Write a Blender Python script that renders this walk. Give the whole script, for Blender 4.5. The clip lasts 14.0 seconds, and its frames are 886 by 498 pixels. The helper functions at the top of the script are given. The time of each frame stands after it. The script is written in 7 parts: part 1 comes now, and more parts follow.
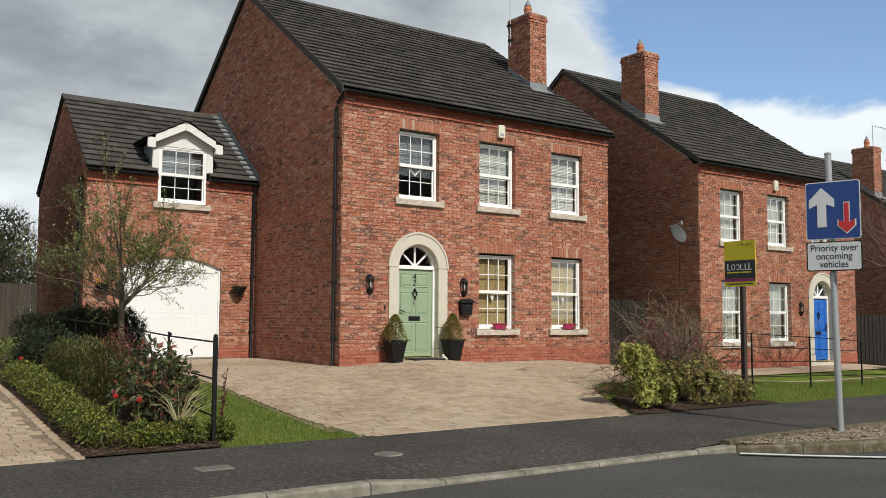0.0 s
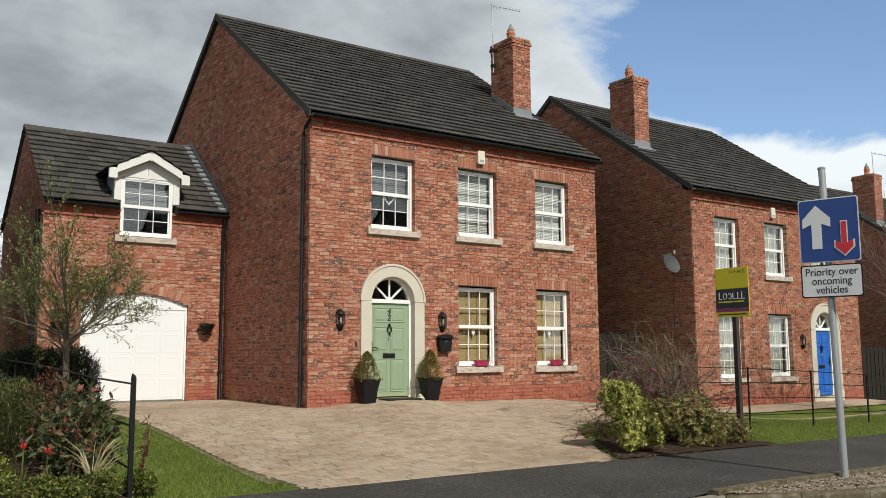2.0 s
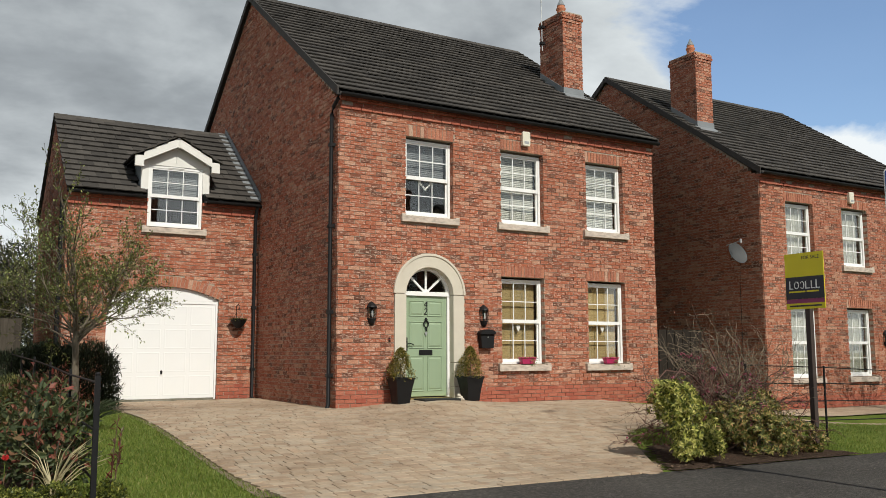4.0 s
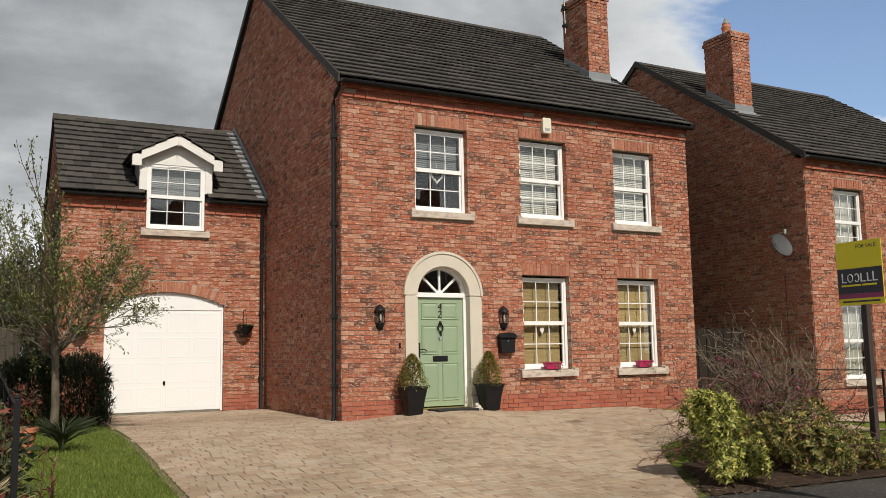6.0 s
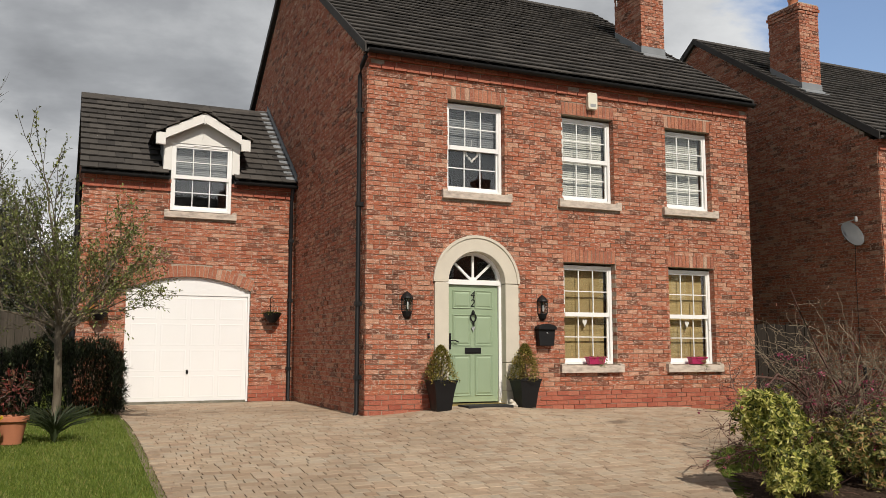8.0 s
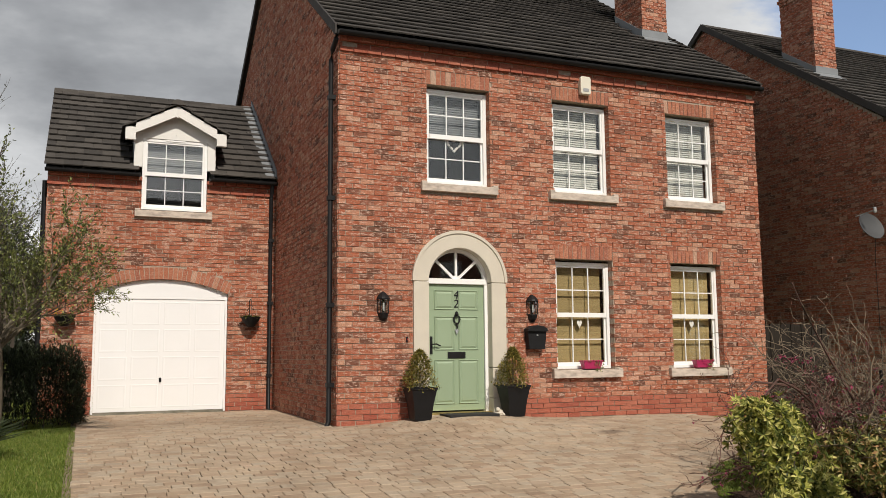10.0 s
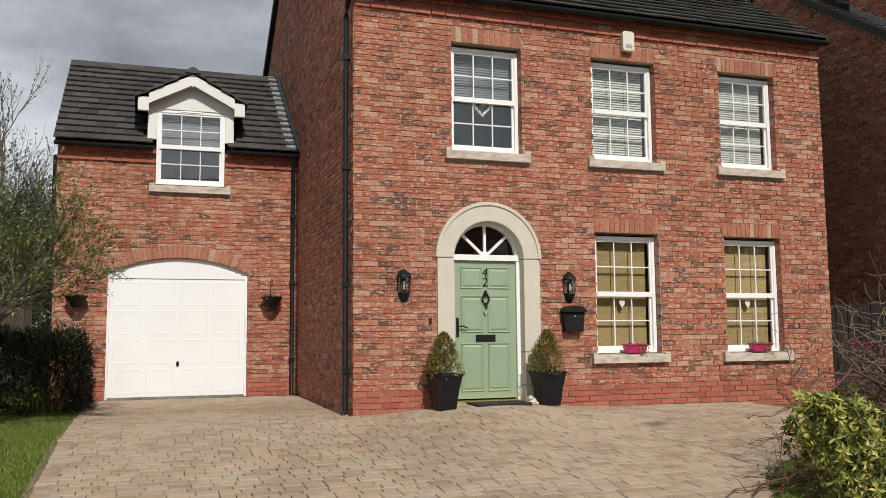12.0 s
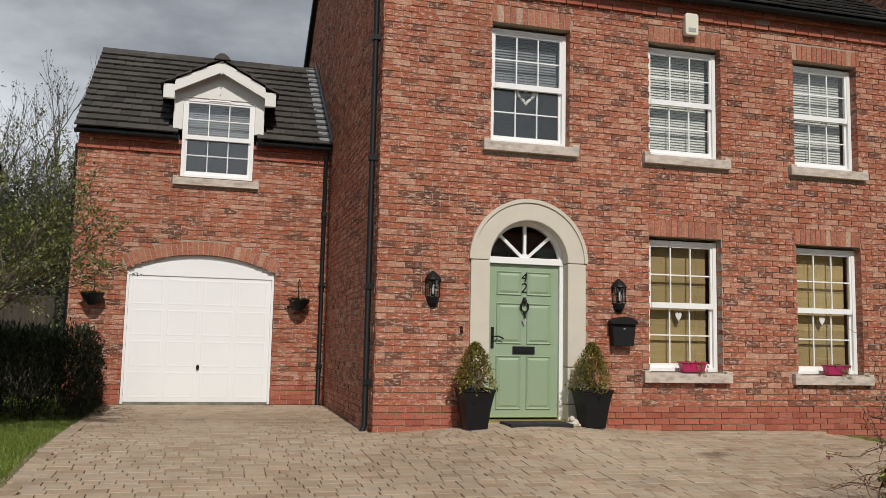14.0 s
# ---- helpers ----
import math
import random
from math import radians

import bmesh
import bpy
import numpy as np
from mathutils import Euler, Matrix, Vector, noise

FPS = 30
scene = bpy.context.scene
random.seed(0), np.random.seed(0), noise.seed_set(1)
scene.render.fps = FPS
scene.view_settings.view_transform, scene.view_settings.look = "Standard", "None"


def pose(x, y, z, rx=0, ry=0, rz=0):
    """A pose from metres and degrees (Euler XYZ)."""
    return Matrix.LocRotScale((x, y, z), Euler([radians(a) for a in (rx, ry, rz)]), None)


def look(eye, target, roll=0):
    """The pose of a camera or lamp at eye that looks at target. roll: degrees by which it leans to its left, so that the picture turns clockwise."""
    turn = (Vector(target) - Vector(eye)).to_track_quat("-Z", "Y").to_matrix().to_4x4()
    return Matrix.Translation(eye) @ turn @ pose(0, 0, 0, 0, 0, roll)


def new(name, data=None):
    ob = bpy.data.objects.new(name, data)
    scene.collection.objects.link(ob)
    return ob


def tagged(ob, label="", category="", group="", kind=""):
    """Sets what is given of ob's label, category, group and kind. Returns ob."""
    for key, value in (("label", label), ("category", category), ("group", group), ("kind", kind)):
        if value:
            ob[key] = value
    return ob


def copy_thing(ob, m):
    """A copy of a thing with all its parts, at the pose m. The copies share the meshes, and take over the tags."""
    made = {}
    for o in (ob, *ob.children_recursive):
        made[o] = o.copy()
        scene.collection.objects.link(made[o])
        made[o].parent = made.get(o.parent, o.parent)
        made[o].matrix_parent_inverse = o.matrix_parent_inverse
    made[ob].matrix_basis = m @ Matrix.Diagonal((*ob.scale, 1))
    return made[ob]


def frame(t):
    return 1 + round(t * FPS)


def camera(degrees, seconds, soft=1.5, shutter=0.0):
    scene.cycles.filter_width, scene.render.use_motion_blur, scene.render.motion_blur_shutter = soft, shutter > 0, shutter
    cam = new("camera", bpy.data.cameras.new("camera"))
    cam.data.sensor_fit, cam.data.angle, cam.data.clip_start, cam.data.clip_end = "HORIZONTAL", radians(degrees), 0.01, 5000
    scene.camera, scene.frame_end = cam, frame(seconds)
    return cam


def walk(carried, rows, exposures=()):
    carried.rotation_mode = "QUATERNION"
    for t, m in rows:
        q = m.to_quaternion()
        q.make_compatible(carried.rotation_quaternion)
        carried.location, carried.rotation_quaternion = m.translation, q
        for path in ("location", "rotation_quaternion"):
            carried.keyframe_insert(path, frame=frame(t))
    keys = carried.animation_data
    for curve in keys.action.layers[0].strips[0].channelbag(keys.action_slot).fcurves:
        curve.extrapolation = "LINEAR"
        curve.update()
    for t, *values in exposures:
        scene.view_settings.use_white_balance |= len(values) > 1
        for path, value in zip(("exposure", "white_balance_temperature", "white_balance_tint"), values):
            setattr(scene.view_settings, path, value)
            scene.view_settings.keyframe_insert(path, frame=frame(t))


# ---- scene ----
cam = camera(54.2, 14.0, soft=0.8)
PATH = [
    (0, (-0.148, -0.36, 1.416), (0.997, 1.273, 1.573), 0.3),
    (0.5, (0.134, -0.257, 1.363), (1.296, 1.361, 1.539), 0.5),
    (1, (0.314, -0.148, 1.365), (1.504, 1.44, 1.615), 0.2),
    (1.5, (0.591, 0.063, 1.414), (1.767, 1.659, 1.676), -0.3),
    (2, (0.854, 0.16, 1.396), (1.988, 1.79, 1.639), -0.3),
    (2.5, (0.969, 0.341, 1.332), (2.127, 1.954, 1.573), -0.7),
    (3, (1.326, 0.603, 1.346), (2.473, 2.221, 1.604), -1.5),
    (3.5, (1.593, 0.743, 1.347), (2.65, 2.423, 1.594), -0.8),
    (3.7, (1.732, 0.823, 1.354), (2.755, 2.525, 1.594), -0.2),
    (5.8, (2.816, 1.629, 1.451), (3.77, 3.37, 1.697), -0.7),
    (6, (2.891, 1.746, 1.451), (3.818, 3.502, 1.693), -1.0),
    (6.5, (3.053, 2.01, 1.406), (3.92, 3.793, 1.67), -0.5),
    (7, (3.341, 2.245, 1.407), (4.198, 4.032, 1.678), -0.2),
    (7.5, (3.578, 2.38, 1.413), (4.408, 4.182, 1.664), -0.3),
    (7.7, (3.616, 2.428, 1.406), (4.437, 4.237, 1.635), -0.1),
    (9.8, (4.53, 3.008, 1.402), (5.271, 4.849, 1.649), -0.3),
    (10, (4.612, 3.129, 1.402), (5.373, 4.963, 1.643), -0.5),
    (10.5, (4.822, 3.343, 1.42), (5.623, 5.164, 1.635), -1.1),
    (11, (5.038, 3.516, 1.432), (5.805, 5.354, 1.619), -1.2),
    (11.5, (5.199, 3.746, 1.406), (5.911, 5.606, 1.599), -0.5),
    (12, (5.318, 3.97, 1.43), (5.966, 5.852, 1.628), -0.5),
    (12.5, (5.458, 4.232, 1.43), (5.966, 6.158, 1.608), -0.9),
    (13, (5.614, 4.431, 1.467), (6.017, 6.384, 1.62), -0.6),
    (13.5, (5.732, 4.729, 1.461), (6.106, 6.688, 1.614), 0.1),
    (14, (5.906, 4.897, 1.446), (6.427, 6.816, 1.663), 1.2),
]
walk(cam, [(t, look(eye, target, roll)) for t, eye, target, roll in PATH],
     ((0.0, 0.13, 6230, 5), (3.5, 0.10, 6280, 5), (6.5, 0.09, 6580, 9), (10.5, 0.06, 6560, 10), (11.5, 0.05, 6300, 9), (12.5, 0.0, 6200, 9), (13.0, -0.18, 6200, 9), (14.0, -0.15, 6180, 9)))

# ---- world, sun ----
SUN_TO = Vector((-0.012, -0.74, 0.70)).normalized()
sun = new("sun", bpy.data.lights.new("sun", "SUN"))
sun.data.energy, sun.data.angle, sun.data.color = 3.7, radians(0.6), (1.0, 0.92, 0.81)
sun.matrix_world = look(SUN_TO * 40, (0, 0, 0))

world = bpy.data.worlds.new("sky")
scene.world = world
world.use_nodes = True
wn, wl = world.node_tree.nodes, world.node_tree.links
wn.clear()


def wnode(kind, **kw):
    n = wn.new(kind)
    for k, v in kw.items():
        n.inputs[k].default_value = v
    return n


w_out = wnode("ShaderNodeOutputWorld")
w_bg = wnode("ShaderNodeBackground", Strength=0.072)
w_sky = wnode("ShaderNodeTexSky")
w_sky.sky_type, w_sky.sun_disc = "NISHITA", False
w_sky.sun_elevation = math.asin(SUN_TO.z)
w_sky.sun_rotation = math.atan2(SUN_TO.x, SUN_TO.y)
w_co = wnode("ShaderNodeTexCoord")
w_sep = wnode("ShaderNodeSeparateXYZ")
wl.new(w_co.outputs["Generated"], w_sep.inputs[0])
# clouds lie on a high flat layer: the direction divided by its height
w_up = wn.new("ShaderNodeMath")
w_up.operation = "MAXIMUM"
w_up.inputs[1].default_value = 0.0
wl.new(w_sep.outputs["Z"], w_up.inputs[0])
w_add = wn.new("ShaderNodeMath")
w_add.inputs[1].default_value = 0.22
wl.new(w_up.outputs[0], w_add.inputs[0])
w_div = wn.new("ShaderNodeVectorMath")
w_div.operation = "DIVIDE"
w_all = wnode("ShaderNodeCombineXYZ")
for i in range(3):
    wl.new(w_add.outputs[0], w_all.inputs[i])
wl.new(w_co.outputs["Generated"], w_div.inputs[0])
wl.new(w_all.outputs[0], w_div.inputs[1])
w_map = wnode("ShaderNodeMapping", Location=(3.1, 0.35, 0.0), Scale=(1, 1, 1.6))
wl.new(w_div.outputs[0], w_map.inputs["Vector"])
w_n1 = wnode("ShaderNodeTexNoise", Scale=1.7, Detail=10.0, Roughness=0.55, Distortion=0.3)
w_n2 = wnode("ShaderNodeTexNoise", Scale=1.1, Detail=7.0, Roughness=0.55)
wl.new(w_map.outputs[0], w_n1.inputs["Vector"])
wl.new(w_map.outputs[0], w_n2.inputs["Vector"])


def wmath(op, a, b):
    n = wn.new("ShaderNodeMath")
    n.operation = op
    for sock, v in zip(n.inputs, (a, b)):
        if hasattr(v, "links"):
            wl.new(v, sock)
        else:
            sock.default_value = v
    return n.outputs[0]


# the cloud cover breaks up down the street
w_dot = wn.new("ShaderNodeVectorMath")
w_dot.operation = "DOT_PRODUCT"
w_dot.inputs[1].default_value = (0.91, 0.42, 0.0)
wl.new(w_co.outputs["Generated"], w_dot.inputs[0])
w_bias = wmath("SUBTRACT", 0.13, wmath("MULTIPLY", wmath("MAXIMUM", wmath("SUBTRACT", w_dot.outputs["Value"], 0.86), 0.0), 2.6))
w_low = wmath("MULTIPLY", wmath("MAXIMUM", wmath("SUBTRACT", 0.25, w_up.outputs[0]), 0.0), 2.6)
# a low white cumulus bank closes the street
w_east = wmath("MINIMUM", wmath("MULTIPLY", wmath("MAXIMUM", wmath("SUBTRACT", w_dot.outputs["Value"], 0.86), 0.0), 20.0), 1.0)
w_low = wmath("MAXIMUM", w_low, wmath("MULTIPLY", w_east, wmath("MULTIPLY", wmath("MAXIMUM", wmath("SUBTRACT", 0.262, w_up.outputs[0]), 0.0), 7.0)))
# a heavier grey bank stands behind the garage
w_bank = wn.new("ShaderNodeVectorMath")
w_bank.operation = "DOT_PRODUCT"
w_bank.inputs[1].default_value = (0.20, 0.89, 0.41)
wl.new(w_co.outputs["Generated"], w_bank.inputs[0])
w_heavy = wmath("MINIMUM", wmath("MULTIPLY", wmath("MAXIMUM", wmath("SUBTRACT", w_bank.outputs["Value"], 0.88), 0.0), 2.2), 0.18)
w_cover = wmath("ADD", wmath("ADD", wmath("ADD", w_n1.outputs["Fac"], w_bias), w_low), w_heavy)
w_mask = wn.new("ShaderNodeValToRGB")
w_mask.color_ramp.elements[0].position, w_mask.color_ramp.elements[1].position = 0.46, 0.56
w_mask.color_ramp.elements[0].color = (0.05, 0.05, 0.05, 1)
wl.new(w_cover, w_mask.inputs["Fac"])
# white towards the horizon, grey underneath the bank overhead
w_deep = wmath("ADD", w_n2.outputs["Fac"], wmath("MULTIPLY", wmath("SUBTRACT", w_up.outputs[0], 0.22), 0.95))
w_deep = wmath("ADD", w_deep, wmath("ADD", wmath("MULTIPLY", w_bias, 0.35), wmath("MULTIPLY", w_heavy, 0.50)))
w_deep = wmath("ADD", w_deep, wmath("MULTIPLY", wmath("SUBTRACT", w_n1.outputs["Fac"], 0.52), 0.5))
w_tone = wn.new("ShaderNodeValToRGB")
ce = w_tone.color_ramp.elements
ce[0].position, ce[0].color = 0.42, (12.0, 12.1, 12.3, 1)
ce[1].position, ce[1].color = 0.76, (4.7, 4.9, 5.2, 1)
mid_tone = ce.new(0.55)
mid_tone.color = (9.4, 9.6, 9.8, 1)
# darker unseen zenith, added to cut the sky's fill on the walls
zenith_dim = ce.new(0.97)
zenith_dim.color = (1.9, 2.0, 2.2, 1)
wl.new(w_deep, w_tone.inputs["Fac"])
w_blue = wn.new("ShaderNodeMixRGB")
w_blue.blend_type = "MULTIPLY"
w_blue.inputs["Fac"].default_value = 1.0
w_blue.inputs["Color2"].default_value = (1.70, 1.80, 1.98, 1)
wl.new(w_sky.outputs["Color"], w_blue.inputs["Color1"])
w_mix = wn.new("ShaderNodeMixRGB")
wl.new(w_mask.outputs["Color"], w_mix.inputs["Fac"])
wl.new(w_blue.outputs["Color"], w_mix.inputs["Color1"])
wl.new(w_tone.outputs["Color"], w_mix.inputs["Color2"])
wl.new(w_mix.outputs["Color"], w_bg.inputs["Color"])
wl.new(w_bg.outputs[0], w_out.inputs["Surface"])

# ---- materials ----


class Mat:
    """A node material put together step by step."""

    def __init__(self, name, rough=0.8, metal=0.0, spec=0.5):
        self.m = bpy.data.materials.new(name)
        self.m.use_nodes = True
        self.n, self.l = self.m.node_tree.nodes, self.m.node_tree.links
        self.b = self.n["Principled BSDF"]
        self.b.inputs["Roughness"].default_value = rough
        self.b.inputs["Metallic"].default_value = metal
        self.b.inputs["Specular IOR Level"].default_value = spec
        self.co = self.n.new("ShaderNodeNewGeometry").outputs["Position"]

    def noise(self, scale, detail=4.0, rough=0.55, stretch=None, distortion=0.0):
        n = self.n.new("ShaderNodeTexNoise")
        n.inputs["Scale"].default_value, n.inputs["Detail"].default_value = scale, detail
        n.inputs["Roughness"].default_value, n.inputs["Distortion"].default_value = rough, distortion
        if stretch:
            mp = self.n.new("ShaderNodeMapping")
            mp.inputs["Scale"].default_value = stretch
            self.l.new(self.co, mp.inputs["Vector"])
            self.l.new(mp.outputs[0], n.inputs["Vector"])
        else:
            self.l.new(self.co, n.inputs["Vector"])
        return n.outputs["Fac"]

    def voronoi(self, scale):
        n = self.n.new("ShaderNodeTexVoronoi")
        n.inputs["Scale"].default_value = scale
        self.l.new(self.co, n.inputs["Vector"])
        return n.outputs["Distance"]

    def ramp(self, fac, stops, constant=False):
        r = self.n.new("ShaderNodeValToRGB")
        e = r.color_ramp.elements
        if constant:
            r.color_ramp.interpolation = "CONSTANT"
        for i, (p, c) in enumerate(stops):
            if i < 2:
                e[i].position = p
            else:
                e.new(p)
            e[i].color = (*c, 1) if len(c) == 3 else c
        self.l.new(fac, r.inputs["Fac"])
        return r.outputs["Color"]

    def mix(self, fac, a, b, mode="MIX"):
        n = self.n.new("ShaderNodeMixRGB")
        n.blend_type = mode
        for sock, v in zip(n.inputs, (fac, a, b)):
            if hasattr(v, "links"):
                self.l.new(v, sock)
            elif isinstance(v, (int, float)):
                sock.default_value = v if sock.name == "Fac" else (v, v, v, 1)
            else:
                sock.default_value = (*v, 1)
        return n.outputs["Color"]

    def island(self):
        return self.n.new("ShaderNodeNewGeometry").outputs["Random Per Island"]

    def each(self):
        """One random number a piece: by island and by object."""
        a = self.n.new("ShaderNodeMath")
        a.operation = "ADD"
        self.l.new(self.island(), a.inputs[0])
        self.l.new(self.n.new("ShaderNodeObjectInfo").outputs["Random"], a.inputs[1])
        f = self.n.new("ShaderNodeMath")
        f.operation = "FRACT"
        self.l.new(a.outputs[0], f.inputs[0])
        return f.outputs[0]

    def base(self, c):
        if hasattr(c, "links"):
            self.l.new(c, self.b.inputs["Base Color"])
        else:
            self.b.inputs["Base Color"].default_value = (*c, 1)
        return self

    def rough(self, c):
        self.l.new(c, self.b.inputs["Roughness"])
        return self

    def bump(self, h, strength=0.3, dist=0.01):
        n = self.n.new("ShaderNodeBump")
        n.inputs["Strength"].default_value, n.inputs["Distance"].default_value = strength, dist
        self.l.new(h, n.inputs["Height"])
        self.l.new(n.outputs[0], self.b.inputs["Normal"])
        return self


def plain(name, c, rough=0.5, var=0.12, scale=6.0, metal=0.0, bump=0.1, spec=0.5):
    """Paint, plastic or metal with a little dirt and unevenness."""
    k = Mat(name, rough, metal, spec)
    n1, n2 = k.noise(scale, 6), k.noise(scale * 14, 3)
    dark = tuple(v * (1 - var) for v in c)
    col = k.mix(n1, dark, tuple(min(1, v * (1 + var * 0.6)) for v in c))
    k.base(k.mix(0.15, col, k.ramp(n2, [(0.3, dark), (0.7, c)])))
    k.rough(k.ramp(n1, [(0.3, (rough * 0.85,) * 3), (0.7, (min(1, rough * 1.15),) * 3)]))
    return k.bump(n2, bump, 0.002).m


def brick_material(name, stops, wash=0.5):
    k = Mat(name, 0.92, spec=0.25)
    tone = k.ramp(k.each(), stops)
    patch = k.noise(15, 7, 0.75, (1, 1, 2.6))
    grain = k.noise(70, 5, 0.65)
    pale = k.ramp(patch, [(0.515, (0, 0, 0)), (0.595, (wash,) * 3)])
    col = k.mix(pale, tone, (0.70, 0.49, 0.39))
    dark = k.ramp(k.noise(11, 6, 0.7, (1, 1, 3.2)), [(0.34, (0.55 * wash,) * 3), (0.42, (0, 0, 0))])
    col = k.mix(dark, col, (0.13, 0.06, 0.045))
    col = k.mix(0.8, col, k.ramp(grain, [(0.30, (0.30, 0.26, 0.24)), (0.58, (1.06, 1.06, 1.06)), (0.8, (1.25, 1.22, 1.2))]), "MULTIPLY")
    col = k.mix(0.5, col, k.ramp(k.noise(0.7, 4), [(0.3, (0.66, 0.64, 0.62)), (0.7, (1.0, 1.0, 1.0))]), "MULTIPLY")
    k.base(col)
    return k.bump(grain, 0.55, 0.006).m


M_BRICK = brick_material("red stock brick", [
    (0.0, (0.16, 0.07, 0.046)), (0.10, (0.24, 0.095, 0.06)), (0.22, (0.36, 0.115, 0.065)), (0.45, (0.43, 0.135, 0.072)),
    (0.66, (0.40, 0.135, 0.075)), (0.80, (0.47, 0.19, 0.115)), (0.92, (0.55, 0.30, 0.20)), (1.0, (0.44, 0.15, 0.082))], 0.85)
M_RED = brick_material("smooth red brick", [(0.0, (0.36, 0.10, 0.065)), (0.5, (0.43, 0.135, 0.085)), (1.0, (0.47, 0.17, 0.11))], 0.1)
M_SOLDIER = brick_material("orange-red header brick", [(0.0, (0.38, 0.14, 0.09)), (0.5, (0.45, 0.17, 0.10)), (0.9, (0.50, 0.21, 0.13)), (1.0, (0.58, 0.40, 0.30))], 0.3)
k = Mat("grey mortar", 0.95, spec=0.2)
k.base(k.ramp(k.noise(30, 6), [(0.3, (0.27, 0.215, 0.165)), (0.7, (0.46, 0.385, 0.31))])).bump(k.noise(160, 3), 0.5, 0.004)
M_MORTAR = k.m

k = Mat("concrete roof tile", 0.85, spec=0.35)
tone = k.ramp(k.each(), [(0.0, (0.042, 0.038, 0.035)), (0.5, (0.058, 0.052, 0.047)), (1.0, (0.078, 0.070, 0.063))])
lich = k.ramp(k.noise(5, 8, 0.7), [(0.60, (0, 0, 0)), (0.75, (0.45, 0.45, 0.45))])
col = k.mix(lich, tone, (0.13, 0.12, 0.095))
spots = k.ramp(k.voronoi(9), [(0.03, (0.8, 0.8, 0.8)), (0.07, (0, 0, 0))])
rare = k.ramp(k.noise(3, 2), [(0.52, (0, 0, 0)), (0.62, (1, 1, 1))])
col = k.mix(k.mix(1.0, spots, rare, "MULTIPLY"), col, (0.42, 0.41, 0.36))
k.base(col).bump(k.noise(120, 4), 0.35, 0.004)
M_TILE = k.m

M_VERGE = plain("dark verge mortar", (0.05, 0.045, 0.042), 0.9, 0.25, 8, bump=0.3)
M_STONE = plain("pale cast stone", (0.60, 0.55, 0.46), 0.85, 0.16, 5, bump=0.35)
k = Mat("weathered sill stone", 0.9, spec=0.3)
st = k.noise(7, 6, 0.6, (1, 1, 2.5))
k.base(k.ramp(st, [(0.3, (0.33, 0.28, 0.24)), (0.55, (0.55, 0.47, 0.40)), (0.8, (0.64, 0.57, 0.49))])).bump(k.noise(90, 4), 0.4, 0.004)
M_SILL = k.m
M_WHITE = plain("white window plastic", (0.85, 0.85, 0.84), 0.35, 0.05, 4, bump=0.03)
M_GARAGE = plain("white painted steel", (0.85, 0.855, 0.86), 0.42, 0.05, 1.5, bump=0.05)
M_BARGE = plain("off-white barge board", (0.74, 0.73, 0.70), 0.6, 0.12, 5)
M_GREEN = plain("sage green door paint", (0.29, 0.375, 0.25), 0.42, 0.07, 3, bump=0.05)
M_BLUE = plain("bright blue door paint", (0.02, 0.13, 0.52), 0.35, 0.08, 3, bump=0.04)
M_BLACK = plain("black cast plastic", (0.012, 0.012, 0.013), 0.5, 0.25, 8, spec=0.22)
M_IRON = plain("black painted iron", (0.012, 0.012, 0.013), 0.55, 0.3, 20, bump=0.3, spec=0.22)
M_LEAD = plain("grey lead sheet", (0.22, 0.235, 0.25), 0.6, 0.25, 6, bump=0.3)
M_GALV = plain("galvanised steel", (0.42, 0.44, 0.45), 0.5, 0.18, 25, metal=0.45)
M_COVER = plain("dull grey iron cover", (0.16, 0.155, 0.145), 0.7, 0.3, 25, metal=0.2, bump=0.4)
M_TERRA = plain("terracotta clay", (0.50, 0.19, 0.10), 0.85, 0.2, 9, bump=0.3)
M_PINK = plain("pink glazed planter", (0.42, 0.025, 0.11), 0.4, 0.15, 14)
# room surfaces made dark: the shade indoors is put into their colour
M_DARK = plain("room grey darkened for shade", (0.10, 0.095, 0.09), 0.9, 0.1, 2)
M_HEART = plain("white woven wicker", (0.72, 0.70, 0.66), 0.8, 0.1, 30)
M_BRASS = plain("brass strip", (0.62, 0.48, 0.20), 0.35, 0.15, 20, metal=0.8)
M_MAT = plain("black rubber doormat", (0.02, 0.02, 0.02), 0.95, 0.3, 60, bump=0.6)


def wood_material(name, a, b, stretch=(30, 30, 1.5)):
    k = Mat(name, 0.85, spec=0.25)
    g = k.noise(1.0, 8, 0.65, stretch, 0.6)
    e = k.ramp(k.each(), [(0.0, (0.75, 0.75, 0.75)), (1.0, (1.0, 1.0, 1.0))])
    k.base(k.mix(1.0, k.ramp(g, [(0.3, a), (0.7, b)]), e, "MULTIPLY")).bump(g, 0.4, 0.004)
    return k.m


# weathered grey, toned down so that its colour carries the fence's shade
M_FENCE = wood_material("weathered grey board darkened for shade", (0.05, 0.042, 0.033), (0.105, 0.088, 0.07))
# brown stain, halved again: shade between the houses put into the colour
M_FENCE_DARK = wood_material("brown stained board darkened for shade", (0.018, 0.014, 0.011), (0.036, 0.028, 0.022))
M_BLIND = wood_material("straw coloured woven blind", (0.38, 0.27, 0.12), (0.56, 0.42, 0.21), (1.5, 1.5, 60))
# cream slat darkened to grey, standing in for the dimness behind the glass
M_SLAT_DIMMED = plain("dimmed venetian slat", (0.20, 0.205, 0.215), 0.6, 0.06, 3)
M_SLAT = plain("cream venetian slat", (0.62, 0.60, 0.55), 0.5, 0.06, 3)
M_CURTAIN = plain("pale curtain cloth", (0.60, 0.58, 0.52), 0.9, 0.15, 6)


